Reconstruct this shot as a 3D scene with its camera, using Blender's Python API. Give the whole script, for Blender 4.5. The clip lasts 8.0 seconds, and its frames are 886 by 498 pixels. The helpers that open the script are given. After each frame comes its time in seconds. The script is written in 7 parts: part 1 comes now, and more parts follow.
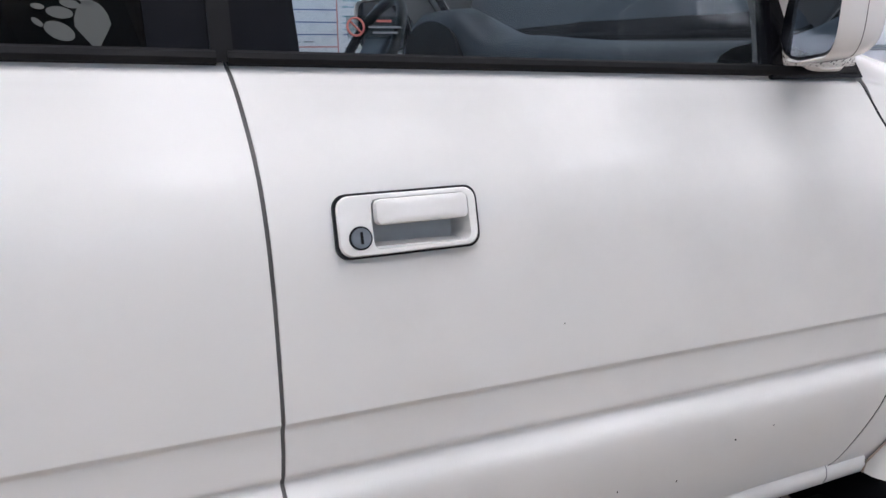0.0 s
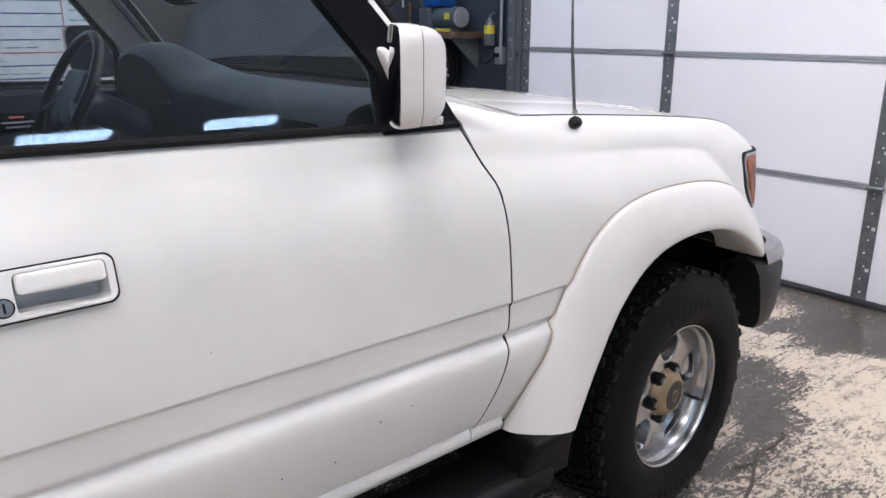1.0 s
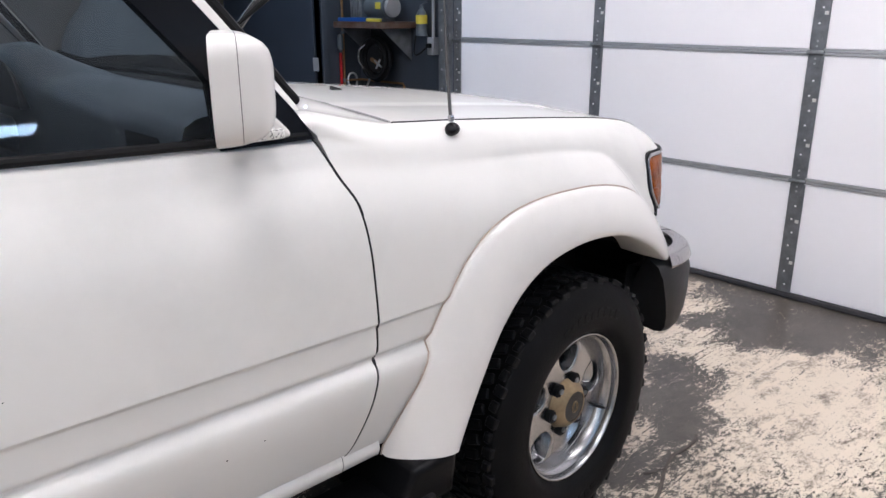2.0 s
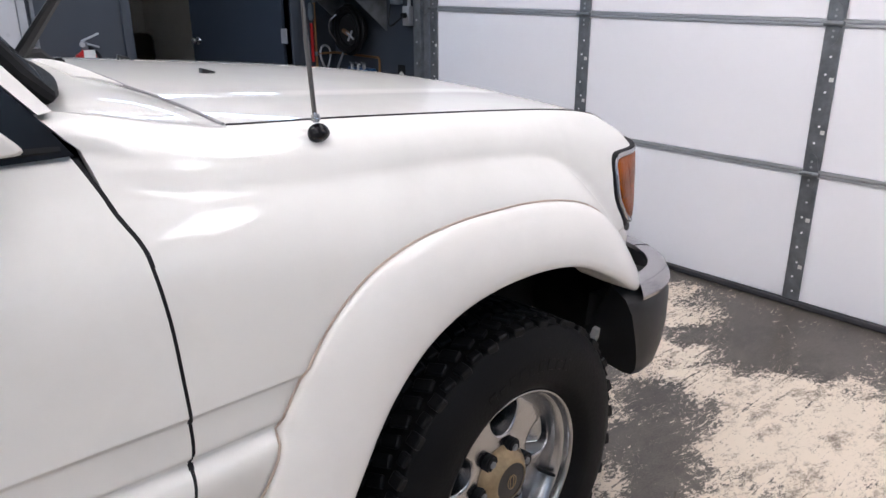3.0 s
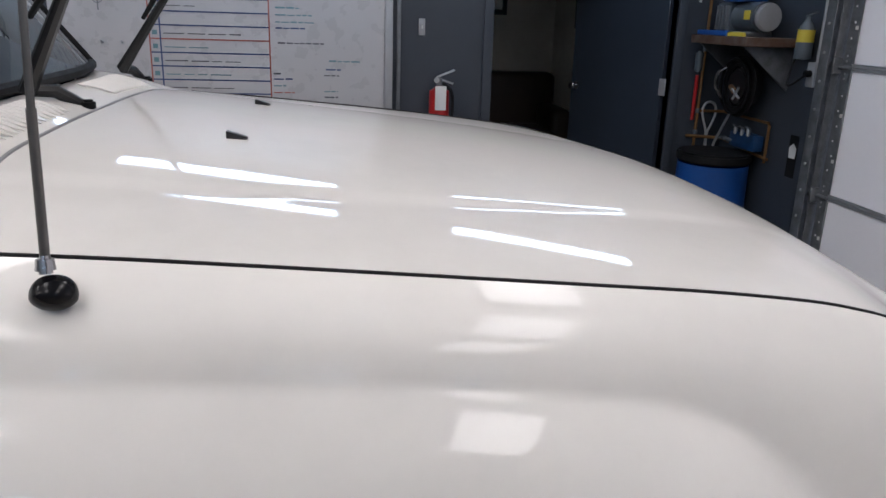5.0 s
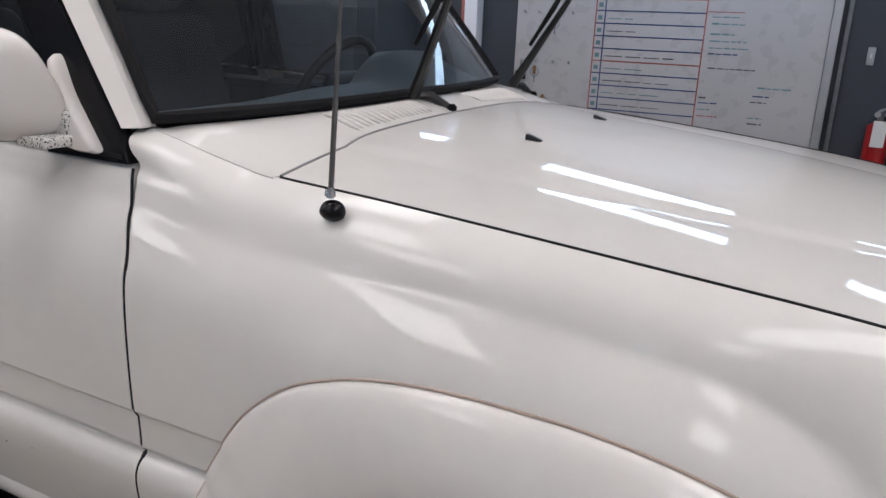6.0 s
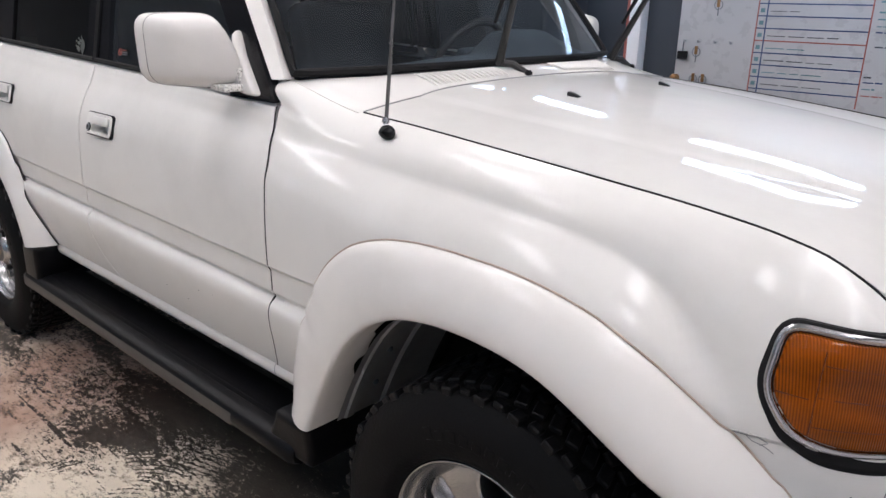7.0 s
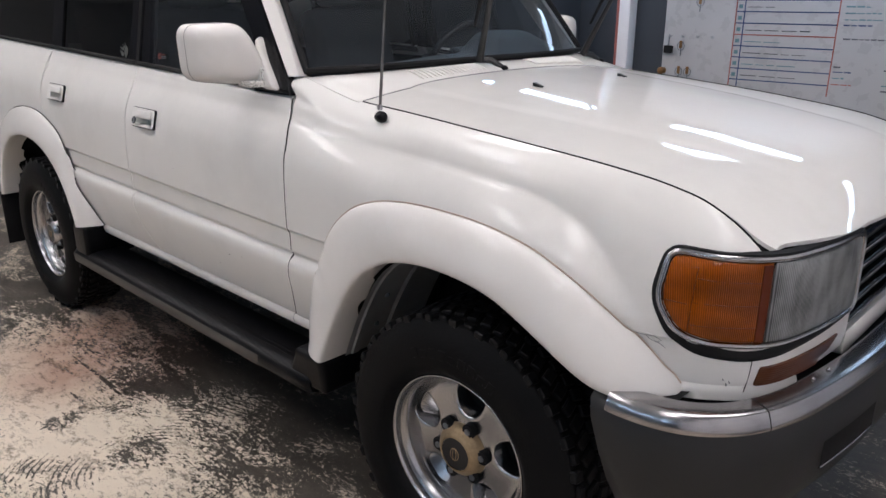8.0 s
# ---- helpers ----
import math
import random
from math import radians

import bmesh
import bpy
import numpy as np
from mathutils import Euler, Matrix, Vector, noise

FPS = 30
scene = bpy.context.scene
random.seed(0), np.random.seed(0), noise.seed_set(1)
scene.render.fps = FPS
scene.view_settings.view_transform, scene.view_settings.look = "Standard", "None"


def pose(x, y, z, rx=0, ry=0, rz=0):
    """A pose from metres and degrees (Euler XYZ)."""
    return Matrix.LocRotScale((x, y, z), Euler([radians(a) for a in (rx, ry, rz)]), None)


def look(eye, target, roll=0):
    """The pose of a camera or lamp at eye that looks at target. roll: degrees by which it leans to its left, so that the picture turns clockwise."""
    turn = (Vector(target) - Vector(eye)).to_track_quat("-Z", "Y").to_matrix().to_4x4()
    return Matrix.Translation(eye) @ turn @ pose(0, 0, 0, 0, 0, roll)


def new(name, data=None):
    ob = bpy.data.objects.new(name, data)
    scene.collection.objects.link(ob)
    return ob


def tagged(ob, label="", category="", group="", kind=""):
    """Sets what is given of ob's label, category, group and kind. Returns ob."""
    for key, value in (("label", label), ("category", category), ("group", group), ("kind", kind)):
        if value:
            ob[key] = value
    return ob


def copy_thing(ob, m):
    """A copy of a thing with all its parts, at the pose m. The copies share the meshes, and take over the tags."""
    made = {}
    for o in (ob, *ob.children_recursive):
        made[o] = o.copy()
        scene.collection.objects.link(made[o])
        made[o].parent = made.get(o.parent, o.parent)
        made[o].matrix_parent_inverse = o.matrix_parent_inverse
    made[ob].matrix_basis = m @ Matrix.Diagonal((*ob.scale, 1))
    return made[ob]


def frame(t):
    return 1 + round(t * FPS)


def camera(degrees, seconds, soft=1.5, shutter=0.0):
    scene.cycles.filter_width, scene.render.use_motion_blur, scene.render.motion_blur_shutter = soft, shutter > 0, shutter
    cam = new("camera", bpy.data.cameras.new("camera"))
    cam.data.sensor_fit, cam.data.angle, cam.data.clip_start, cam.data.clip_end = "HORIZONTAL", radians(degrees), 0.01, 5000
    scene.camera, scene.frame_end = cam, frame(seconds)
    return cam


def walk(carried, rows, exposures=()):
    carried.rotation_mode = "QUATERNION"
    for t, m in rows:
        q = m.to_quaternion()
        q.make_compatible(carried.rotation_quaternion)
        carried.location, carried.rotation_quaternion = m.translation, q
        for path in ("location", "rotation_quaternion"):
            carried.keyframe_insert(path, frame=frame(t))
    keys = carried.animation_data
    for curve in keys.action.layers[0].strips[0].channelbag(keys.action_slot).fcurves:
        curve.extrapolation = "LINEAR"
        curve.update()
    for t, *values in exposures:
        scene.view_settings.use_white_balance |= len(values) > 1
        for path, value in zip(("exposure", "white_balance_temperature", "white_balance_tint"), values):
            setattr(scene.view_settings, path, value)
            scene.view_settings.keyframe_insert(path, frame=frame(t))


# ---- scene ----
cam = camera(61.1, 8.0)
PATH = [
    (0, (-1.956, -1.712, 1.316), (-1.171, 0.052, 0.794), -0.1),
    (0.5, (-1.943, -1.86, 1.393), (-0.881, -0.26, 0.835), 0.0),
    (1, (-1.865, -2.027, 1.473), (-0.624, -0.565, 0.902), -0.0),
    (1.5, (-1.764, -2.121, 1.518), (-0.463, -0.711, 0.953), -0.2),
    (1.7, (-1.722, -2.121, 1.514), (-0.417, -0.72, 0.936), -0.2),
    (2.8, (-1.203, -1.88, 1.489), (0.082, -0.503, 0.817), -0.4),
    (3, (-1.084, -1.878, 1.484), (0.182, -0.485, 0.808), -0.2),
    (3.5, (-0.801, -1.833, 1.49), (0.383, -0.364, 0.828), 0.5),
    (4, (-0.56, -1.662, 1.471), (0.477, -0.08, 0.819), 0.9),
    (4.2, (-0.476, -1.588, 1.478), (0.46, 0.059, 0.835), 0.8),
    (5.3, (-0.047, -1.453, 1.481), (-0.105, 0.46, 0.899), 2.04),
    (5.5, (0.01, -1.502, 1.479), (-0.304, 0.389, 0.908), 1.96),
    (6, (0.233, -1.687, 1.511), (-0.613, 0.03, 0.933), 2.3),
    (6.5, (0.541, -1.767, 1.513), (-0.63, -0.263, 0.909), 1.9),
    (7, (0.824, -1.929, 1.517), (-0.46, -0.53, 0.89), 1.2),
    (7.5, (1.032, -2.096, 1.541), (-0.267, -0.716, 0.902), 0.6),
    (8, (1.178, -2.183, 1.55), (-0.135, -0.814, 0.917), 0.1),
]
EXPOSURES = [(0, 1.24, 5750, 14), (1.0, 1.36, 5850, 14), (4.0, 1.2, 5950, 14), (4.2, 1.15, 5950, 14), (5.5, 0.52, 6170, 14), (6.0, 0.6, 6120, 14), (6.5, 0.82, 5970, 14), (7.0, 1.07, 6020, 14), (7.5, 1.17, 6020, 14), (8, 0.86, 6070, 14)]
walk(cam, [(t, look(e, g, r)) for t, e, g, r in PATH], EXPOSURES)

# ---- light ----
world = bpy.data.worlds.new("garage_world")
scene.world = world
world.use_nodes = True
world.node_tree.nodes["Background"].inputs["Color"].default_value = (0.55, 0.6, 0.7, 1)
world.node_tree.nodes["Background"].inputs["Strength"].default_value = 0.3

TUBE, FAR_TUBE, PANEL = 6.6, 12.0, 6.0
# Rows west of x = -3 are unseen fittings added for more even light.
TUBES = [(0.10, -7.5, 3.11), (2.0, -7.5, 3.11), (-1.85, -7.5, 3.11), (-3.85, -7.5, 3.11), (-6.35, -7.5, 3.11), (-8.85, -7.5, 3.11), (-0.53, 2.75, 2.42), (1.4, 2.75, 2.42), (-2.46, 2.75, 2.42), (-4.4, 2.75, 2.42)]
PANELS = [(x, y) for x in (1.2, -1.5, -3.9, -6.3) for y in (0.4, -1.4, -3.2)]
COOL, WARM = (0.56, 0.78, 1.0), (1.0, 0.938, 0.878)



# ---- materials ----
def material(name, base, rough=0.5, metal=0.0, coat=0.0, var=0.0, scale=6.0, fine=60.0, bump=0.0, second=None, spec=0.5, coat_rough=0.03, bump_scale=None):
    """A principled material with colour variation at two scales and a fine relief."""
    m = bpy.data.materials.new(name)
    m.use_nodes = True
    nt = m.node_tree
    b = nt.nodes["Principled BSDF"]
    b.inputs["Roughness"].default_value, b.inputs["Metallic"].default_value = rough, metal
    b.inputs["Coat Weight"].default_value, b.inputs["Coat Roughness"].default_value = coat, coat_rough
    b.inputs["Specular IOR Level"].default_value = spec
    b.inputs["Base Color"].default_value = (*base, 1)
    tc = nt.nodes.new("ShaderNodeTexCoord")
    if var:
        big, small = nt.nodes.new("ShaderNodeTexNoise"), nt.nodes.new("ShaderNodeTexNoise")
        for n, s in ((big, scale), (small, fine)):
            n.inputs["Scale"].default_value, n.inputs["Detail"].default_value = s, 5
            nt.links.new(tc.outputs["Object"], n.inputs["Vector"])
        add = nt.nodes.new("ShaderNodeMath")
        add.operation = "MULTIPLY_ADD"
        add.inputs[1].default_value = 0.35
        nt.links.new(small.outputs["Fac"], add.inputs[0])
        nt.links.new(big.outputs["Fac"], add.inputs[2])
        ramp = nt.nodes.new("ShaderNodeValToRGB")
        ramp.color_ramp.elements[0].position, ramp.color_ramp.elements[1].position = 0.45, 0.95
        dark = second or tuple(c * (1 - var) for c in base)
        ramp.color_ramp.elements[0].color, ramp.color_ramp.elements[1].color = (*dark, 1), (*base, 1)
        nt.links.new(add.outputs[0], ramp.inputs[0])
        nt.links.new(ramp.outputs[0], b.inputs["Base Color"])
        rr = nt.nodes.new("ShaderNodeMapRange")
        rr.inputs["To Min"].default_value, rr.inputs["To Max"].default_value = max(0.02, rough * 0.85), min(1, rough * 1.15)
        nt.links.new(small.outputs["Fac"], rr.inputs[0])
        nt.links.new(rr.outputs[0], b.inputs["Roughness"])
    if bump:
        n = nt.nodes.new("ShaderNodeTexNoise")
        n.inputs["Scale"].default_value, n.inputs["Detail"].default_value = bump_scale or fine, 4
        nt.links.new(tc.outputs["Object"], n.inputs["Vector"])
        bp = nt.nodes.new("ShaderNodeBump")
        bp.inputs["Strength"].default_value, bp.inputs["Distance"].default_value = bump, 0.004
        nt.links.new(n.outputs["Fac"], bp.inputs["Height"])
        nt.links.new(bp.outputs[0], b.inputs["Normal"])
    return m


def glass(name, tint, ior=1.5, rough=0.0, haze_dust=0.0):
    m = bpy.data.materials.new(name)
    m.use_nodes = True
    nt = m.node_tree
    nt.nodes.remove(nt.nodes["Principled BSDF"])
    clear, gloss, mix, fres = (nt.nodes.new("ShaderNode" + k) for k in ("BsdfTransparent", "BsdfGlossy", "MixShader", "Fresnel"))
    clear.inputs[0].default_value = (*tint, 1)
    gloss.inputs["Roughness"].default_value = rough
    fres.inputs[0].default_value = ior
    nt.links.new(fres.outputs[0], mix.inputs[0])
    nt.links.new(clear.outputs[0], mix.inputs[1])
    nt.links.new(gloss.outputs[0], mix.inputs[2])
    last = mix
    if haze_dust:
        # a bluish veil standing in for reflected haze, with sparse dusty specks
        film, haze, tc = (nt.nodes.new("ShaderNode" + k) for k in ("BsdfDiffuse", "MixShader", "TexCoord"))
        film.inputs["Color"].default_value = (0.55, 0.62, 0.70, 1)
        facs = []
        for scale, lo, hi, amount in ((5.0, 0.35, 0.75, haze_dust), (150.0, 0.735, 0.76, 0.35)):
            n, r = nt.nodes.new("ShaderNodeTexNoise"), nt.nodes.new("ShaderNodeMapRange")
            n.inputs["Scale"].default_value, n.inputs["Detail"].default_value = scale, 3
            r.inputs["From Min"].default_value, r.inputs["From Max"].default_value = lo, hi
            r.inputs["To Min"].default_value, r.inputs["To Max"].default_value = (haze_dust * 0.5 if scale < 10 else 0.0), amount
            nt.links.new(tc.outputs["Object"], n.inputs["Vector"])
            nt.links.new(n.outputs["Fac"], r.inputs[0])
            facs.append(r.outputs[0])
        top = nt.nodes.new("ShaderNodeMath")
        top.operation = "MAXIMUM"
        nt.links.new(facs[0], top.inputs[0])
        nt.links.new(facs[1], top.inputs[1])
        nt.links.new(top.outputs[0], haze.inputs[0])
        nt.links.new(mix.outputs[0], haze.inputs[1])
        nt.links.new(film.outputs[0], haze.inputs[2])
        last = haze
    nt.links.new(last.outputs[0], nt.nodes["Material Output"].inputs[0])
    return m


def glowing(name, colour, strength):
    m = bpy.data.materials.new(name)
    m.use_nodes = True
    b = m.node_tree.nodes["Principled BSDF"]
    b.inputs["Emission Color"].default_value, b.inputs["Emission Strength"].default_value = (*colour, 1), strength
    return m


def floor_material():
    """Old concrete: tan paint worn away in streaks over dark damp grey."""
    m = bpy.data.materials.new("worn_floor")
    m.use_nodes = True
    nt = m.node_tree
    b = nt.nodes["Principled BSDF"]
    N, L = nt.nodes.new, nt.links.new
    geo = N("ShaderNodeNewGeometry")
    mp = N("ShaderNodeMapping")
    mp.inputs["Rotation"].default_value = (0, 0, radians(24))
    mp.inputs["Scale"].default_value = (1.0, 1.9, 1.0)
    L(geo.outputs["Position"], mp.inputs[0])

    def tex(scale, detail, src, rough=0.62, dist=0.0):
        n = N("ShaderNodeTexNoise")
        n.inputs["Scale"].default_value, n.inputs["Detail"].default_value = scale, detail
        n.inputs["Roughness"].default_value, n.inputs["Distortion"].default_value = rough, dist
        L(src, n.inputs["Vector"])
        return n.outputs["Fac"]

    def math(op, a, c, third=None):
        n = N("ShaderNodeMath")
        n.operation = op
        for i, v in enumerate((a, c, third)):
            if v is None:
                continue
            if isinstance(v, (int, float)):
                n.inputs[i].default_value = v
            else:
                L(v, n.inputs[i])
        return n.outputs[0]

    large = tex(0.9, 3, geo.outputs["Position"], 0.5)
    mid = tex(3.4, 10, mp.outputs[0], 0.74, 0.5)
    grain = tex(38, 8, mp.outputs[0], 0.78, 0.8)
    speck = tex(150, 3, geo.outputs["Position"])
    mask = math("ADD", math("MULTIPLY", large, 0.9), math("MULTIPLY", mid, 1.12))
    mask = math("ADD", mask, math("MULTIPLY", grain, 1.28))
    mp2 = N("ShaderNodeMapping")
    mp2.inputs["Rotation"].default_value = (0, 0, radians(-38))
    mp2.inputs["Scale"].default_value = (1.2, 34.0, 1.0)
    L(geo.outputs["Position"], mp2.inputs[0])
    scratch = N("ShaderNodeMapRange")
    scratch.inputs["From Min"].default_value, scratch.inputs["From Max"].default_value = 0.60, 0.68
    scratch.inputs["To Min"].default_value, scratch.inputs["To Max"].default_value = 0.0, -0.16
    L(tex(1.6, 3, mp2.outputs[0], 0.6, 1.2), scratch.inputs[0])
    mask = math("ADD", mask, scratch.outputs[0])
    sep = N("ShaderNodeSeparateXYZ")
    L(geo.outputs["Position"], sep.inputs[0])
    edge = N("ShaderNodeMapRange")
    edge.inputs["From Min"].default_value, edge.inputs["From Max"].default_value = 1.95, 2.35
    edge.inputs["To Min"].default_value, edge.inputs["To Max"].default_value = 0.0, -0.12
    L(sep.outputs[0], edge.inputs[0])
    mask = math("ADD", mask, edge.outputs[0])
    # less paint cover towards the car, more away from it
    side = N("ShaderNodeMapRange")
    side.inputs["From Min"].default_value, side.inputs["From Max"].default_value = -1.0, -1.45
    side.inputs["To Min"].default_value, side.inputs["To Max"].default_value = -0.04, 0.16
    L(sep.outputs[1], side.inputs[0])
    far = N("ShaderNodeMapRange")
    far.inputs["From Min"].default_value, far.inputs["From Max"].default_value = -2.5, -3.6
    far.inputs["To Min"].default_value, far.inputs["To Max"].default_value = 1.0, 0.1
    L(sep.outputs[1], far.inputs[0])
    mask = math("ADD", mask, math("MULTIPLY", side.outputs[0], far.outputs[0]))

    def patch(x, y, r, amount):
        """A patch round (x, y) with more or less paint cover."""
        d = N("ShaderNodeVectorMath")
        d.operation = "DISTANCE"
        L(geo.outputs["Position"], d.inputs[0])
        d.inputs[1].default_value = (x, y, 0)
        n = N("ShaderNodeMapRange")
        n.interpolation_type = "SMOOTHSTEP"
        n.inputs["From Min"].default_value, n.inputs["From Max"].default_value = r, r * 0.35
        n.inputs["To Min"].default_value, n.inputs["To Max"].default_value = 0.0, amount
        L(d.outputs["Value"], n.inputs[0])
        return n.outputs[0], d.outputs["Value"]

    # the last row opens with two patches of thinner cover beside the car
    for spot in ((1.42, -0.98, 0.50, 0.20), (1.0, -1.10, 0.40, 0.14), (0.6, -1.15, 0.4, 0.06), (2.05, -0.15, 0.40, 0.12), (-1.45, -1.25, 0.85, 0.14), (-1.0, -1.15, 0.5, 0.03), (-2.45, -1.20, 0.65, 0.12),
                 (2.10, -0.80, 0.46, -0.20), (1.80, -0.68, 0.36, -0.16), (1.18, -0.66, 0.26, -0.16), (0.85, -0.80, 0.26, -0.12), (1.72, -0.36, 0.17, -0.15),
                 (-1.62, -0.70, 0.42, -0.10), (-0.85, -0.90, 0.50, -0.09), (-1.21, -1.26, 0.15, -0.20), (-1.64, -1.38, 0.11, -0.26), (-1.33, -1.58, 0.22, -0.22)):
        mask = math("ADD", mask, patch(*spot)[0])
    # scrapes left by turning tyres
    ring, dist = patch(-1.12, -1.28, 0.95, 1.0)
    wave = math("SINE", math("MULTIPLY", math("ADD", dist, math("MULTIPLY", mid, 0.05)), 290.0), 0.0)
    arcs = math("MULTIPLY", math("GREATER_THAN", wave, 0.55), math("GREATER_THAN", tex(4.2, 2, geo.outputs["Position"], 0.5, 0.3), 0.55))
    mask = math("ADD", mask, math("MULTIPLY", math("MULTIPLY", arcs, ring), -0.16))
    ramp = N("ShaderNodeValToRGB")
    e = ramp.color_ramp.elements
    e[0].position, e[1].position = 0.557, 0.575
    e[0].color, e[1].color = (0, 0, 0, 1), (1, 1, 1, 1)
    L(math("MULTIPLY", mask, 0.333), ramp.inputs[0])
    # flecks of paint left in the worn patches
    fleck = N("ShaderNodeMapRange")
    fleck.inputs["From Min"].default_value, fleck.inputs["From Max"].default_value = 0.575, 0.60
    fleck.inputs["To Max"].default_value = 0.85
    L(math("ADD", math("MULTIPLY", tex(24, 9, mp.outputs[0], 0.8, 0.7), 0.7), math("MULTIPLY", mid, 0.3)), fleck.inputs[0])
    cover = math("MAXIMUM", ramp.outputs[0], fleck.outputs[0])
    pale, dark = N("ShaderNodeValToRGB"), N("ShaderNodeValToRGB")
    pale.color_ramp.elements[0].color, pale.color_ramp.elements[1].color = (0.20, 0.16, 0.125, 1), (0.66, 0.565, 0.455, 1)
    pale.color_ramp.elements[0].position, pale.color_ramp.elements[1].position = 0.39, 0.50
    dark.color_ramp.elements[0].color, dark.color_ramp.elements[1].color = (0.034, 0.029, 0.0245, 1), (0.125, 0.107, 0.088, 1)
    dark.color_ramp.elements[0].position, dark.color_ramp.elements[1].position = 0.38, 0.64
    stain = tex(6.5, 9, mp.outputs[0], 0.72, 0.4)
    L(math("ADD", math("MULTIPLY", grain, 0.45), math("MULTIPLY", stain, 0.55)), pale.inputs[0])
    L(math("ADD", math("MULTIPLY", speck, 0.3), math("ADD", math("MULTIPLY", tex(2.2, 6, mp.outputs[0]), 0.35), math("MULTIPLY", tex(11, 8, mp.outputs[0], 0.75), 0.35))), dark.inputs[0])
    mix = N("ShaderNodeMix")
    mix.data_type = "RGBA"
    L(cover, mix.inputs["Factor"])
    L(dark.outputs[0], mix.inputs["A"])
    L(pale.outputs[0], mix.inputs["B"])
    # a reddish oil stain beside the running board
    red = N("ShaderNodeMix")
    red.data_type = "RGBA"
    red.blend_type = "MULTIPLY"
    L(math("MULTIPLY", patch(-2.15, -0.92, 0.75, 1.4)[0], math("MULTIPLY", tex(2.6, 5, geo.outputs["Position"]), 1.25)), red.inputs["Factor"])
    L(mix.outputs["Result"], red.inputs["A"])
    red.inputs["B"].default_value = (0.60, 0.46, 0.43, 1)
    L(red.outputs["Result"], b.inputs["Base Color"])
    rr = N("ShaderNodeMapRange")
    rr.inputs["To Min"].default_value, rr.inputs["To Max"].default_value = 0.32, 0.75
    L(ramp.outputs[0], rr.inputs[0])
    L(rr.outputs[0], b.inputs["Roughness"])
    bp = N("ShaderNodeBump")
    bp.inputs["Strength"].default_value, bp.inputs["Distance"].default_value = 0.5, 0.003
    L(math("ADD", ramp.outputs[0], math("MULTIPLY", speck, 0.5)), bp.inputs["Height"])
    L(bp.outputs[0], b.inputs["Normal"])
    return m



def paint(name, base, rough, gloss=0.11, weight=0.85):
    """Old white enamel under a thin clear coat, with faint grime and a very fine ripple."""
    m = material(name, base, rough, coat=weight, coat_rough=gloss, spec=0.12)
    nt = m.node_tree
    b = nt.nodes["Principled BSDF"]
    tc = nt.nodes["Texture Coordinate"]
    grime, ripple = nt.nodes.new("ShaderNodeTexNoise"), nt.nodes.new("ShaderNodeTexNoise")
    grime.inputs["Scale"].default_value, grime.inputs["Detail"].default_value, grime.inputs["Roughness"].default_value = 2.3, 7, 0.62
    ripple.inputs["Scale"].default_value, ripple.inputs["Detail"].default_value = 5.5, 1
    for n in (grime, ripple):
        nt.links.new(tc.outputs["Object"], n.inputs["Vector"])
    ramp = nt.nodes.new("ShaderNodeValToRGB")
    ramp.color_ramp.elements[0].position, ramp.color_ramp.elements[1].position = 0.30, 0.52
    ramp.color_ramp.elements[0].color, ramp.color_ramp.elements[1].color = (*[c * 0.91 for c in base], 1), (*base, 1)
    nt.links.new(grime.outputs["Fac"], ramp.inputs[0])
    nt.links.new(ramp.outputs[0], b.inputs["Base Color"])
    bp = nt.nodes.new("ShaderNodeBump")
    bp.inputs["Strength"].default_value, bp.inputs["Distance"].default_value = 0.05, 0.004
    nt.links.new(ripple.outputs["Fac"], bp.inputs["Height"])
    nt.links.new(bp.outputs[0], b.inputs["Coat Normal"])
    return m


M_PAINT = paint("white_car_paint", (0.72, 0.706, 0.680), 0.5, 0.025, 0.52)
M_HOOD = paint("white_hood_paint", (0.72, 0.706, 0.680), 0.5, 0.028, 0.85)
M_DOOR = paint("white_door_paint", (0.72, 0.706, 0.680), 0.5, 0.17, 0.3)
M_FLARE = paint("white_flare_paint", (0.72, 0.698, 0.672), 0.5, 0.04, 0.55)
M_SEAL = material("perished_tan_seal", (0.52, 0.42, 0.35), 0.7, var=0.3, scale=20)
M_RUBBER = material("black_rubber", (0.014, 0.014, 0.015), 0.6, var=0.3, scale=12, spec=0.12)
M_TYRE = material("tyre_rubber", (0.0055, 0.0055, 0.006), 0.6, var=0.4, scale=9, bump=0.25, fine=140, spec=0.12)
M_TREAD = material("tread_rubber", (0.008, 0.008, 0.009), 0.5, var=0.4, scale=9, bump=0.2, fine=140, spec=0.16)
M_BLACK = material("satin_black_plastic", (0.012, 0.012, 0.013), 0.38, var=0.25, scale=6, bump=0.12, fine=240)
M_STEP = material("black_step_plastic", (0.005, 0.005, 0.006), 0.4, var=0.5, scale=5, bump=0.15, fine=180, spec=0.14)
M_BUMPER = material("grey_black_bumper", (0.0125, 0.0125, 0.0135), 0.5, var=0.2, scale=4, bump=0.15, fine=260)
M_FRAME = material("black_gloss_trim", (0.007, 0.007, 0.009), 0.22, var=0.2, spec=0.2)
M_CHROME = material("chrome", (0.44, 0.43, 0.44), 0.22, metal=1.0, var=0.12, scale=7, fine=40)
M_ALLOY = material("silver_alloy", (0.46, 0.46, 0.47), 0.25, metal=1.0, var=0.15, scale=14, fine=90)
M_HUB = material("oxidised_hub_cap", (0.42, 0.31, 0.18), 0.45, metal=0.5, var=0.5, scale=22, fine=110, bump=0.2)
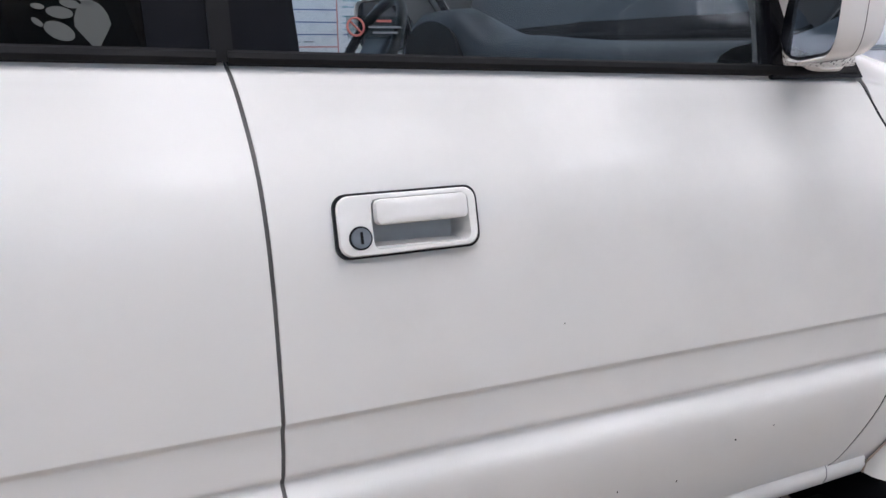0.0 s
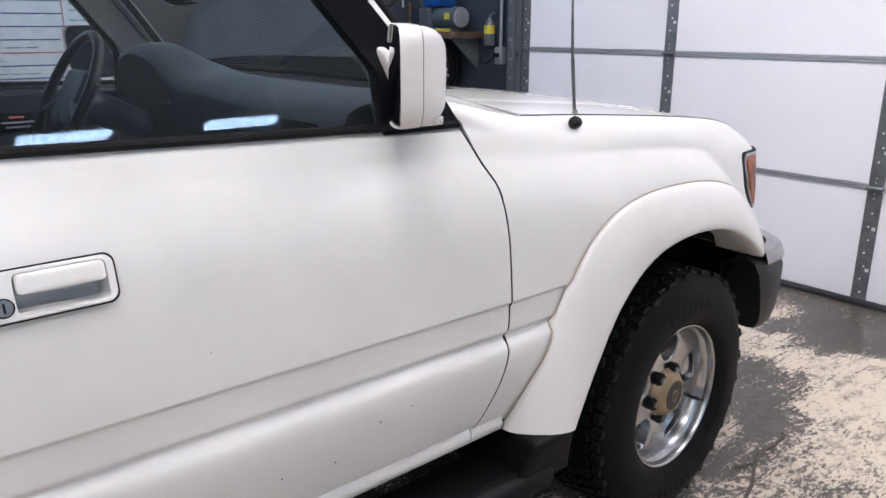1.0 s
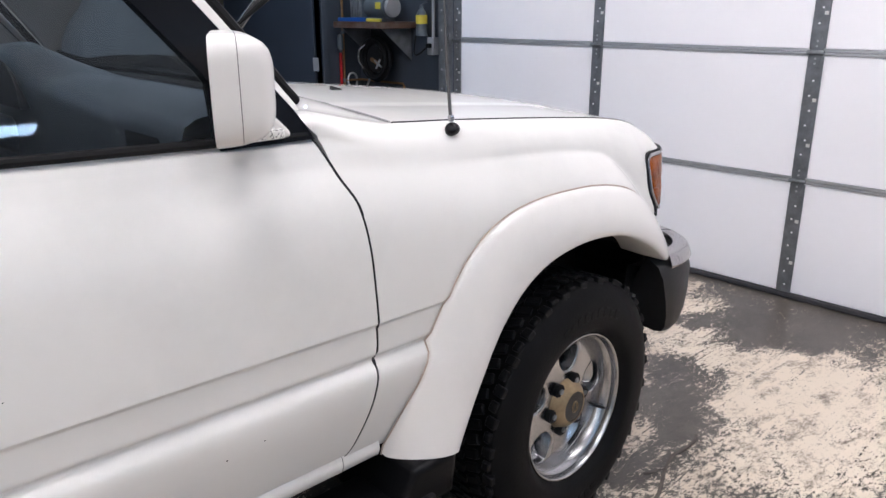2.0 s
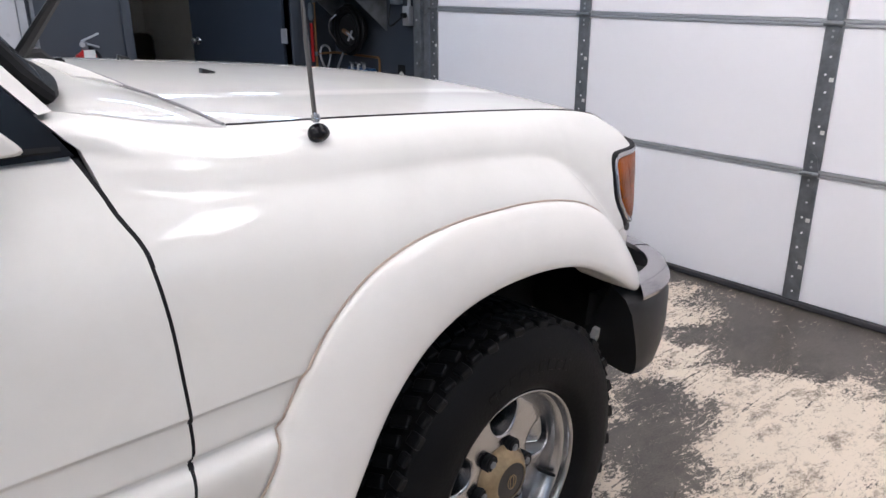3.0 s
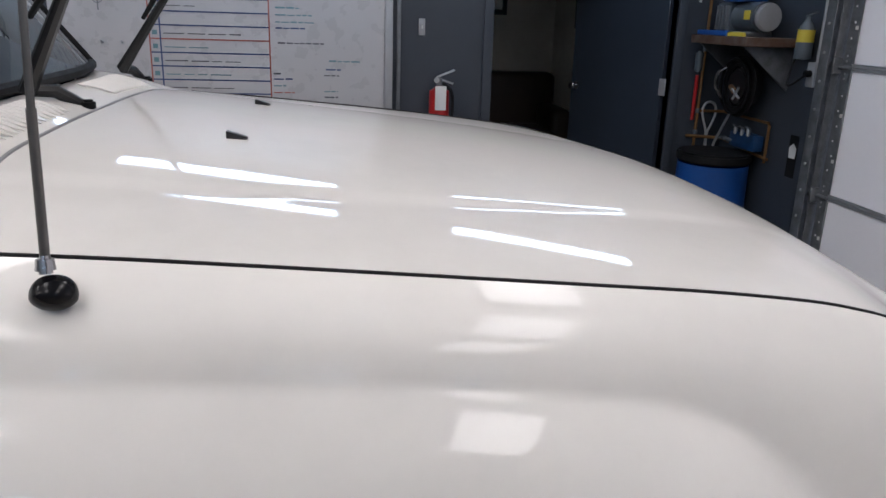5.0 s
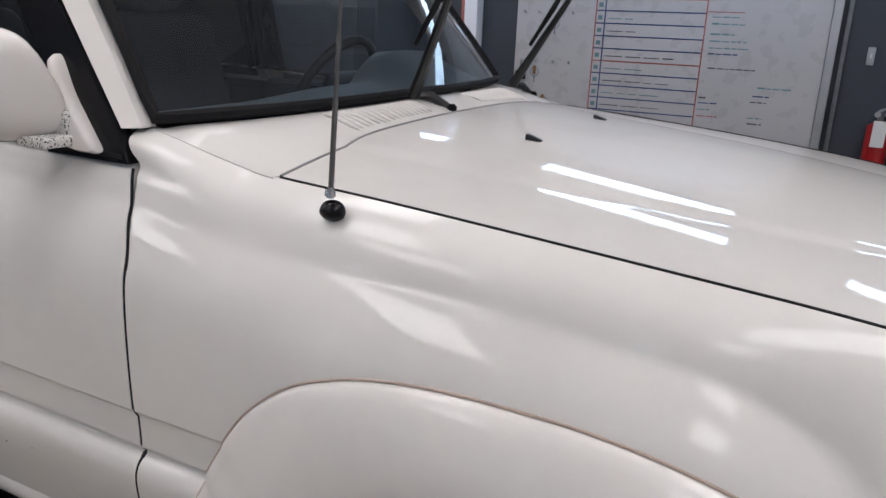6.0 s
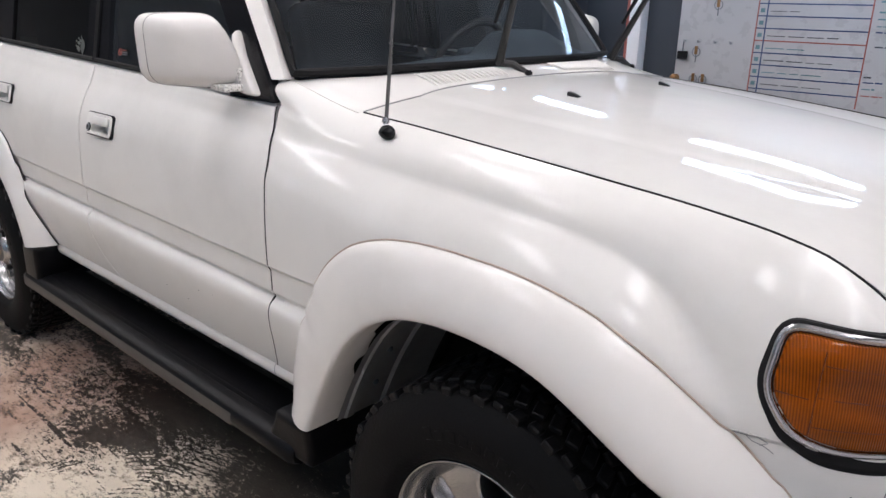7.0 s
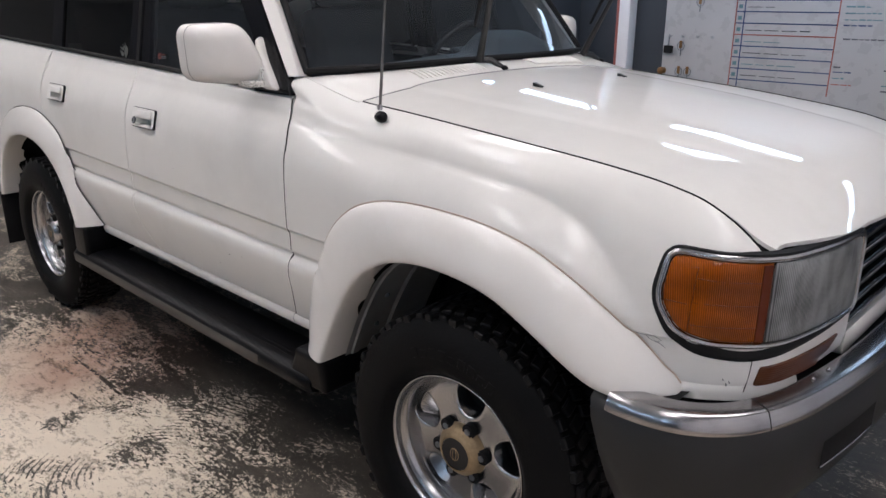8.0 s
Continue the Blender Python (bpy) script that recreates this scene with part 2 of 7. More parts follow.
M_DARK = material("dark_underbody", (0.006, 0.006, 0.0065), 0.8, var=0.4, scale=5, bump=0.3, fine=70, spec=0.2)
M_LINER = material("grey_wheel_liner", (0.27, 0.27, 0.275), 0.55, var=0.3, scale=7, bump=0.1)
M_DOORSEAL = material("grey_door_seal", (0.13, 0.125, 0.12), 0.7, var=0.3, scale=16)
M_DASH = material("blue_grey_dashboard", (0.058, 0.072, 0.089), 0.5, spec=0.35, var=0.15, scale=8, bump=0.2, fine=320)
M_CLOTH = material("grey_seat_cloth", (0.055, 0.06, 0.068), 0.9, var=0.2, scale=14, spec=0.1)
M_WHEELRIM = material("steering_leather", (0.02, 0.022, 0.026), 0.42, var=0.2, bump=0.2, fine=200)
M_HEADLINER = material("grey_headliner", (0.30, 0.30, 0.30), 0.9, var=0.1)
M_LINERTRIM = material("grey_pillar_trim", (0.20, 0.205, 0.21), 0.8, var=0.1)
M_GLASS = glass("window_glass", (0.90, 0.95, 0.96), haze_dust=0.03)
M_TINT = glass("tinted_window_glass", (0.035, 0.04, 0.045))
M_SCREEN = glass("windscreen_glass", (0.80, 0.86, 0.88), 1.32, haze_dust=0.04)
M_MIRROR = material("mirror_silver", (0.55, 0.58, 0.62), 0.02, metal=1.0)
M_FLOOR = floor_material()
M_WALL = material("slate_wall_paint", (0.043, 0.051, 0.066), 0.55, var=0.2, scale=2, bump=0.15, fine=60)
M_NAVY = material("navy_door_paint", (0.029, 0.038, 0.055), 0.45, var=0.2, scale=2, bump=0.1, fine=50)
M_WHITEWALL = material("white_board_enamel", (0.50, 0.49, 0.50), 0.28, var=0.06, scale=2.5, fine=12)
M_PANEL = material("white_garage_panel", (0.92, 0.91, 0.945), 0.5, var=0.03, scale=1.5, bump=0.25, fine=26)
M_ALU = material("aluminium_rail", (0.50, 0.51, 0.53), 0.42, metal=0.6, var=0.15, scale=6)
M_GALV = material("galvanised_steel", (0.25, 0.265, 0.285), 0.42, metal=0.6, var=0.4, scale=16, fine=90)
M_SOUTH = material("grey_block_wall", (0.32, 0.32, 0.325), 0.7, var=0.15, scale=2, bump=0.2, fine=30)
M_CEIL = material("cream_white_ceiling", (0.72, 0.70, 0.67), 0.8, var=0.06)
M_BEIGE = material("beige_office_wall", (0.76, 0.72, 0.64), 0.8, var=0.08)
M_SOFA = material("brown_sofa_leather", (0.055, 0.034, 0.025), 0.45, var=0.3, bump=0.2)
M_RED = material("red_enamel", (0.42, 0.012, 0.014), 0.3, coat=0.5, var=0.15)
M_PAPER = material("white_tag", (0.75, 0.75, 0.73), 0.7, var=0.05)
M_BLUE = material("blue_plastic", (0.012, 0.075, 0.30), 0.4, var=0.2)
M_DEEPBLUE = material("deep_blue_enamel", (0.012, 0.055, 0.15), 0.4, var=0.4, scale=20)
M_HANDLE = material("white_handle_plastic", (0.76, 0.745, 0.72), 0.42, coat=0.15, coat_rough=0.25, spec=0.2, var=0.05, scale=30)
M_INKBLUE = material("blue_marker", (0.05, 0.08, 0.20), 0.7, var=0.2)
M_INKRED = material("red_marker", (0.42, 0.13, 0.11), 0.7, var=0.2)
M_INKGREEN = material("teal_marker", (0.17, 0.30, 0.34), 0.7, var=0.3)
M_INKBLACK = material("black_marker", (0.13, 0.13, 0.15), 0.7, var=0.3)
M_BRASS = material("copper_pipe", (0.40, 0.22, 0.10), 0.4, metal=0.8, var=0.4, scale=20)
M_STEELGREY = material("grey_motor_paint", (0.10, 0.12, 0.14), 0.4, var=0.25, scale=12)
M_RUST = material("rusty_shelf_steel", (0.16, 0.12, 0.10), 0.6, metal=0.3, var=0.5, scale=14, second=(0.09, 0.04, 0.02))
M_YELLOW = material("yellow_label", (0.62, 0.50, 0.05), 0.5, var=0.1)
M_DUST = material("dusty_black_plastic", (0.085, 0.074, 0.064), 0.6, var=0.35, scale=9, bump=0.1)
M_TWIG = material("brown_grey_twig", (0.13, 0.11, 0.092), 0.8, var=0.4, scale=40, bump=0.3, fine=200)
M_SEALGREY = material("grey_weather_strip", (0.055, 0.052, 0.058), 0.6, var=0.2, scale=8)
M_MAST = material("dull_mast_steel", (0.17, 0.165, 0.16), 0.38, metal=0.85, var=0.2, scale=30)
M_DECAL = material("grey_green_decal", (0.07, 0.075, 0.07), 0.6, var=0.1)


def lens_material(name, base, ribs, horizontal=False, dark=0.6, streak=(4.0, 4.0, 4.0), turned=0):
    """Moulded lamp glass with fine ribs; the reflector's uneven gleam is coloured in."""
    m = material(name, base, 0.3, coat=0.35, coat_rough=0.05, spec=0.12)
    nt = m.node_tree
    b = nt.nodes["Principled BSDF"]
    tc = nt.nodes.new("ShaderNodeTexCoord")
    w = nt.nodes.new("ShaderNodeTexWave")
    w.bands_direction = "Z" if horizontal else "X"
    turn = nt.nodes.new("ShaderNodeMapping")
    turn.inputs["Rotation"].default_value = (0, 0, radians(turned))
    nt.links.new(tc.outputs["Object"], turn.inputs[0])
    w.inputs["Scale"].default_value, w.inputs["Distortion"].default_value = ribs, 0.0
    nt.links.new(turn.outputs[0], w.inputs["Vector"])
    mp = nt.nodes.new("ShaderNodeMapping")
    mp.inputs["Scale"].default_value = streak
    nt.links.new(tc.outputs["Object"], mp.inputs[0])
    n = nt.nodes.new("ShaderNodeTexNoise")
    n.inputs["Scale"].default_value, n.inputs["Detail"].default_value = 1.0, 2
    nt.links.new(mp.outputs[0], n.inputs["Vector"])
    ramp = nt.nodes.new("ShaderNodeValToRGB")
    ramp.color_ramp.elements[0].position, ramp.color_ramp.elements[1].position = 0.42, 0.92
    ramp.color_ramp.elements[0].color, ramp.color_ramp.elements[1].color = (*[c * dark for c in base], 1), (*base, 1)
    mix = nt.nodes.new("ShaderNodeMath")
    mix.operation = "MULTIPLY_ADD"
    mix.inputs[1].default_value = 0.34
    nt.links.new(w.outputs["Fac"], mix.inputs[0])
    nt.links.new(n.outputs["Fac"], mix.inputs[2])
    nt.links.new(mix.outputs[0], ramp.inputs[0])
    nt.links.new(ramp.outputs[0], b.inputs["Base Color"])
    bp = nt.nodes.new("ShaderNodeBump")
    bp.inputs["Strength"].default_value, bp.inputs["Distance"].default_value = 0.35, 0.002
    nt.links.new(w.outputs["Fac"], bp.inputs["Height"])
    nt.links.new(bp.outputs[0], b.inputs["Normal"])
    return m


M_AMBER = lens_material("amber_lens", (0.34, 0.075, 0.0), 80, dark=0.3, streak=(6, 6, 16), turned=-45)
M_AMBERDARK = material("dark_amber_glass", (0.10, 0.014, 0.0), 0.3, coat=0.2, coat_rough=0.06, spec=0.2, var=0.2, scale=20)
M_AMBER_DULL = lens_material("dull_amber_lens", (0.105, 0.030, 0.010), 60, True)
M_HEADLENS = lens_material("fluted_headlamp_lens", (0.30, 0.31, 0.315), 70, dark=0.2, streak=(5, 22, 11), turned=-80)


# ---- mesh helpers ----
def finish(bm, name, mat, parent=None, label="", angle=38, smooth=True):
    bm.normal_update()
    lim = radians(angle)
    for f in bm.faces:
        f.smooth = smooth
    for e in bm.edges:
        if len(e.link_faces) == 2 and e.link_faces[0].normal.angle(e.link_faces[1].normal, 0) > lim:
            e.smooth = False
    me = bpy.data.meshes.new(name)
    bm.to_mesh(me)
    bm.free()
    me.materials.append(mat)
    ob = new(name, me)
    if parent:
        ob.parent = parent
    if label:
        ob["label"] = label
    return ob


def part(name, bm, mat, parent, label="", angle=38):
    return finish(bm, name, mat, parent, label, angle)


def thing(name, label, category, group="", kind=""):
    return tagged(new(name), label, category, group, kind)


def box(x0, x1, y0, y1, z0, z1, bevel=0.0, seg=2, bm=None):
    b = bmesh.new()
    bmesh.ops.create_cube(b, size=1)
    bmesh.ops.scale(b, vec=(x1 - x0, y1 - y0, z1 - z0), verts=b.verts)
    bmesh.ops.translate(b, vec=((x0 + x1) / 2, (y0 + y1) / 2, (z0 + z1) / 2), verts=b.verts)
    if bevel:
        bmesh.ops.bevel(b, geom=b.edges[:], offset=bevel, segments=seg, affect="EDGES", profile=0.6)
    return merge(bm, b) if bm else b


def merge(bm, b):
    me = bpy.data.meshes.new("tmp")
    b.to_mesh(me)
    b.free()
    bm.from_mesh(me)
    bpy.data.meshes.remove(me)
    return bm


def moved(b, m):
    bmesh.ops.transform(b, matrix=m, verts=b.verts)
    return b


def cylinder(r, depth, seg=24, bevel=0.0, r2=None):
    b = bmesh.new()
    bmesh.ops.create_cone(b, cap_ends=True, segments=seg, radius1=r, radius2=r if r2 is None else r2, depth=depth)
    if bevel:
        bmesh.ops.bevel(b, geom=[e for e in b.edges if abs(e.verts[0].co.z - e.verts[1].co.z) < 1e-6], offset=bevel, segments=2, affect="EDGES")
    return b


def grid(rows, close_u=False, close_v=False, bm=None):
    """Faces over rows of points."""
    bm = bm or bmesh.new()
    vs = [[bm.verts.new(p) for p in r] for r in rows]
    n, k = len(rows), len(rows[0])
    for i in range(n if close_u else n - 1):
        for j in range(k if close_v else k - 1):
            a, b, c, d = vs[i][j], vs[i][(j + 1) % k], vs[(i + 1) % n][(j + 1) % k], vs[(i + 1) % n][j]
            try:
                bm.faces.new((a, b, c, d))
            except ValueError:
                pass
    return bm


def rim_in(bm, off, keep=None):
    """Folds the open edges of a panel inwards by off."""
    edges = [e for e in bm.edges if len(e.link_faces) == 1 and (keep is None or keep(e))]
    out = bmesh.ops.extrude_edge_only(bm, edges=edges)
    bmesh.ops.translate(bm, vec=off, verts=[v for v in out["geom"] if isinstance(v, bmesh.types.BMVert)])
    return bm


def spline(pts, n, closed=False):
    """Points along a Catmull-Rom curve through pts, n a span."""
    P = [Vector(p) for p in pts]
    out, m = [], len(P)
    for i in range(m if closed else m - 1):
        p0 = P[(i - 1) % m] if closed or i else P[0] * 2 - P[1]
        p1, p2 = P[i], P[(i + 1) % m]
        p3 = P[(i + 2) % m] if closed or i + 2 < m else P[-1] * 2 - P[-2]
        for k in range(n):
            t = k / n
            out.append(0.5 * (2 * p1 + (p2 - p0) * t + (2 * p0 - 5 * p1 + 4 * p2 - p3) * t * t + (3 * p1 - p0 - 3 * p2 + p3) * t ** 3))
    if not closed:
        out.append(P[-1].copy())
    return out


def resample(pts, n):
    P = [Vector(p) for p in pts]
    d = [0.0]
    for a, b in zip(P, P[1:]):
        d.append(d[-1] + (b - a).length)
    out = []
    for i in range(n):
        t = d[-1] * i / (n - 1)
        k = min(max(int(np.searchsorted(d, t)) - 1, 0), len(P) - 2)
        out.append(P[k].lerp(P[k + 1], (t - d[k]) / max(d[k + 1] - d[k], 1e-9)))
    return out


def table(pairs):
    """A smooth function through pairs of numbers."""
    pts = sorted(pairs)
    c = spline([(a, b, 0) for a, b in pts], 8)
    xs, ys = [p.x for p in c], [p.y for p in c]
    return lambda x: float(np.interp(x, xs, ys))


def tube(pts, r, seg=10, closed=False, bm=None, caps=True):
    """A pipe along points; r is a number or one for each point."""
    P = [Vector(p) for p in pts]
    rows, up = [], Vector((0, 0, 1))
    n = len(P)
    for i, p in enumerate(P):
        a = P[(i + 1) % n] if closed or i + 1 < n else P[i]
        b = P[(i - 1) % n] if closed or i else P[i]
        d = (a - b).normalized()
        if abs(d.dot(up)) > 0.95:
            up = Vector((1, 0, 0))
        s = d.cross(up).normalized()
        up = s.cross(d).normalized()
        rr = r[i] if isinstance(r, (list, tuple)) else r
        rows.append([p + s * rr * math.cos(2 * math.pi * k / seg) + up * rr * math.sin(2 * math.pi * k / seg) for k in range(seg)])
    bm = grid(rows, close_u=closed, close_v=True, bm=bm)
    if caps and not closed:
        bm.verts.ensure_lookup_table()
        tot = len(bm.verts)
        base = tot - n * seg
        bm.faces.new([bm.verts[base + k] for k in range(seg)][::-1])
        bm.faces.new([bm.verts[tot - seg + k] for k in range(seg)])
    return bm


def plate(outline, thick, axis=(0, 1, 0)):
    """A flat piece with the given outline, thickened along axis."""
    bm = bmesh.new()
    f = bm.faces.new([bm.verts.new(p) for p in outline])
    out = bmesh.ops.extrude_face_region(bm, geom=[f])
    bmesh.ops.translate(bm, vec=Vector(axis) * thick, verts=[v for v in out["geom"] if isinstance(v, bmesh.types.BMVert)])
    bmesh.ops.recalc_face_normals(bm, faces=bm.faces)
    return bm


def round_rect(w, h, r, n=6):
    """The outline of a rounded rectangle round (0, 0)."""
    out = []
    for cx, cz, a0 in ((w / 2 - r, h / 2 - r, 0), (-w / 2 + r, h / 2 - r, 90), (-w / 2 + r, -h / 2 + r, 180), (w / 2 - r, -h / 2 + r, 270)):
        for k in range(n + 1):
            a = radians(a0 + 90 * k / n)
            out.append((cx + r * math.cos(a), cz + r * math.sin(a)))
    return out


def revolve(profile, seg=64):
    """A body turned round the y axis from (radius, y) pairs."""
    rows = []
    for k in range(seg):
        a = 2 * math.pi * k / seg
        rows.append([(r * math.cos(a), y, r * math.sin(a)) for r, y in profile])
    return grid(rows, close_u=True)


def mirrored(bm):
    """The same mesh on the car's other side."""
    b = bm.copy()
    bmesh.ops.scale(b, vec=(1, -1, 1), verts=b.verts)
    bmesh.ops.reverse_faces(b, faces=b.faces)
    return b

# ---- the garage ----
def setting(name, bm, mat, label="", angle=38):
    ob = finish(bm, name, mat, None, "", angle)
    return tagged(ob, label, "", "", "structure")


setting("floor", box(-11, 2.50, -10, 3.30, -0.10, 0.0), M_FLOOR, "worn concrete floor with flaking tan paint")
# Ceiling, south and west walls are unseen; their tones set the bounced light.
setting("ceiling", box(-11, 2.6, -10, 3.5, 3.70, 3.80), M_CEIL, "unseen plain white ceiling")
setting("wall_south", box(-11, 2.6, -10.15, -10, 0, 3.70), M_SOUTH, "unseen plain grey wall")
setting("wall_west", box(-11.15, -11, -10, 3.5, 0, 3.70), M_SOUTH, "unseen plain grey wall")
# North wall: white board, slate paint, and the doorway to the office.
setting("wall_north", box(-11, 0.86, 3.30, 3.44, 0, 3.70), M_WALL, "slate grey painted wall")
setting("wall_north_lintel", box(0.86, 2.06, 3.30, 3.44, 2.08, 3.70), M_WALL)
setting("wall_north_end", box(2.06, 2.60, 3.30, 3.44, 0, 3.70), M_WALL)
# East wall beside the roller door.
setting("wall_east", box(2.46, 2.60, 2.16, 3.30, 0, 3.70), M_WALL, "slate wall beside the garage door")
setting("wall_east_top", box(2.46, 2.60, -10, 2.16, 2.70, 3.70), M_WALL)
setting("wall_east_south", box(2.46, 2.60, -10, -4.5, 0, 2.70), M_WALL)

# Door frame of the office doorway.
for x0, x1 in ((0.80, 0.86), (2.06, 2.12)):
    setting("trim", box(x0, x1, 3.275, 3.47, 0, 2.12, 0.006, 2), M_WALL)
setting("trim", box(0.86, 2.06, 3.275, 3.47, 2.08, 2.14, 0.006, 2), M_WALL)

# The office behind.
setting("office_floor", box(0.2, 3.6, 3.44, 6.4, -0.10, 0.0), M_SOUTH, "grey office floor")
setting("office_wall_north", box(0.2, 3.6, 6.30, 6.40, 0, 2.6), M_BEIGE, "beige office wall")
setting("office_wall_west", box(0.1, 0.2, 3.44, 6.40, 0, 2.6), M_BEIGE)
setting("office_wall_east", box(2.13, 2.23, 3.47, 6.40, 0, 2.6), M_BEIGE)
setting("office_ceiling", box(0.2, 3.6, 3.44, 6.4, 2.6, 2.7), M_CEIL)

office_door = thing("office_door", "dark navy steel door standing open into the office", "door")
part("leaf", box(-0.90, 0.0, -0.022, 0.022, 0.01, 2.05, 0.003, 1), M_NAVY, office_door)
knob = part("knob", revolve([tuple(p)[:2] for p in spline([(0.001, -0.085, 0), (0.02, -0.083, 0), (0.027, -0.068, 0), (0.02, -0.05, 0), (0.012, -0.045, 0), (0.012, -0.03, 0), (0.03, -0.028, 0), (0.03, -0.022, 0)], 3)], 24), M_CHROME, office_door, "round satin knob")
knob.location = (-0.84, 0, 1.02)
for z in (0.25, 1.08, 1.85):
    part("hinge", box(-0.01, 0.045, -0.034, -0.022, z - 0.055, z + 0.055, 0.003, 1), M_ALU, office_door, "steel butt hinge")
office_door.matrix_world = pose(2.05, 3.375, 0, 0, 0, -67)

sofa = thing("sofa", "brown leather sofa in the dim office", "sofa")
part("seat", box(0.9, 2.1, 5.45, 6.1, 0.12, 0.48, 0.06, 3), M_SOFA, sofa)
part("backrest", box(0.9, 2.1, 6.0, 6.28, 0.40, 0.98, 0.08, 3), M_SOFA, sofa)
part("armrest", box(0.82, 1.02, 5.45, 6.2, 0.12, 0.68, 0.07, 3), M_SOFA, sofa)
part("armrest", box(1.92, 2.12, 5.45, 6.2, 0.12, 0.68, 0.07, 3), M_SOFA, sofa)

picture = thing("picture", "framed white print on the office wall", "picture")
part("frame", box(1.05, 1.62, 6.262, 6.295, 1.52, 2.0, 0.006, 2), M_NAVY, picture)
part("print", box(1.10, 1.57, 6.256, 6.2615, 1.57, 1.95), M_PAPER, picture)
picture = thing("picture", "small dark framed picture on the office wall", "picture")
part("frame", box(2.102, 2.128, 5.2, 5.55, 1.42, 1.75, 0.006, 2), M_NAVY, picture)
part("print", box(2.097, 2.1015, 5.24, 5.51, 1.46, 1.71), M_GALV, picture)

# White board on the north wall, with its ruled table.
BY = 3.268
board = thing("whiteboard", "large white enamel board with a ruled schedule and faint handwriting", "whiteboard")
part("panel", box(-1.72, 0.185, BY, 3.298, 0.30, 2.42, 0.003, 1), M_WHITEWALL, board)
part("edge_strip", box(0.187, 0.235, BY - 0.012, 3.298, 0.25, 2.45, 0.006, 2), M_ALU, board, "bright aluminium edge strip")
part("edge_strip", box(0.262, 0.285, BY + 0.01, 3.298, 0.25, 2.45, 0.004, 2), M_GALV, board)
ROW0, STEP = 1.002, 0.0775
for k in range(15):
    z = ROW0 + STEP * k
    ob = part("rule_line", box(-1.178, -0.497, BY - 0.0025, BY - 0.001, z - 0.0038, z + 0.0038), M_INKRED if k in (4, 9, 14) else M_INKBLUE, board)
for x, mat in ((-1.178, M_INKRED), (-1.118, M_INKBLUE), (-0.497, M_INKRED)):
    part("rule_line", box(x - 0.004, x + 0.004, BY - 0.0035, BY - 0.0026, 0.93, ROW0 + STEP * 14), mat, board)
rng = random.Random(11)
for k in range(14):
    z = ROW0 + STEP * k + 0.022
    part("mark", box(-1.163, -1.135, BY - 0.0025, BY - 0.001, z, z + 0.026), M_INKGREEN, board)
    x = -1.10
    if k in (5, 8, 11, 12):
        continue
    for w in range(rng.randint(2, 4)):
        ln = rng.uniform(0.04, 0.13)
        part("writing", box(x, x + ln, BY - 0.0025, BY - 0.001, z + 0.006, z + rng.uniform(0.010, 0.013)), (M_INKBLACK, M_INKGREEN)[k % 2], board)
        x += ln + 0.02
for x, z, wid, mat in ((-0.46, 1.60, 0.16, M_INKGREEN), (-0.46, 1.56, 0.2, M_INKGREEN), (-0.46, 1.50, 0.15, M_INKGREEN), (-0.46, 1.46, 0.22, M_INKGREEN), (-0.46, 1.42, 0.24, M_INKGREEN), (-0.46, 1.385, 0.18, M_INKBLUE), (-0.45, 1.30, 0.28, M_INKBLACK), (-0.48, 1.12, 0.05, M_INKBLACK), (-0.48, 1.09, 0.12, M_INKBLUE), (-0.48, 1.05, 0.08, M_INKGREEN), (-0.48, 1.01, 0.13, M_INKRED), (-0.15, 1.20, 0.2, M_INKGREEN), (-0.17, 1.15, 0.1, M_INKBLUE), (-0.18, 1.115, 0.1, M_INKBLACK), (-0.18, 1.02, 0.09, M_INKGREEN), (-0.18, 0.985, 0.09, M_INKBLACK)):
    while wid > 0.01:
        ln = min(wid, rng.uniform(0.03, 0.07))
        part("writing", box(x, x + ln - 0.008, BY - 0.0025, BY - 0.001, z, z + rng.uniform(0.006, 0.010)), mat, board)
        x += ln
        wid -= ln
for z in (1.60, 1.68):
    part("rule_line", box(-0.49, -0.28, BY - 0.0025, BY - 0.001, z + 0.03, z + 0.035), M_INKRED, board)

# Hooks with keys at the board's left.
for z in (1.60, 1.285):
    for x in (-1.66, -1.56, -1.44, -1.33):
        h = thing("key_hook", "small steel hook on the white board", "hook", "key hooks")
        part("peg", tube([(x, BY, z), (x, BY - 0.03, z - 0.004), (x, BY - 0.036, z + 0.012)], 0.004, 8), M_ALU, h)
        part("plate", moved(cylinder(0.011, 0.004, 16, 0.001), pose(x, BY - 0.0025, z, 90)), M_ALU, h)


def keys(x, z, kind):
    k = thing("key_bunch", "black key fob hanging on a hook" if kind else "bunch of keys on a steel ring", "keys")
    if kind:
        part("fob", box(x - 0.036, x + 0.036, BY - 0.04, BY - 0.018, z - 0.125, z - 0.068, 0.008, 2), M_RUBBER, k)
        part("strap", tube([(x, BY - 0.03, z), (x, BY - 0.03, z - 0.07)], 0.004, 6), M_GALV, k)
    else:
        part("ring", tube([(x + 0.028 * math.cos(a), BY - 0.03, z - 0.07 + 0.03 * math.sin(a)) for a in [2 * math.pi * i / 24 for i in range(24)]], 0.0025, 6, True), M_GALV, k)
        part("key", box(x - 0.012, x + 0.01, BY - 0.034, BY - 0.030, z - 0.085, z - 0.03, 0.001, 1), M_BRASS, k)
        part("key", box(x - 0.004, x + 0.004, BY - 0.029, BY - 0.026, z - 0.14, z - 0.08, 0.001, 1), M_GALV, k)


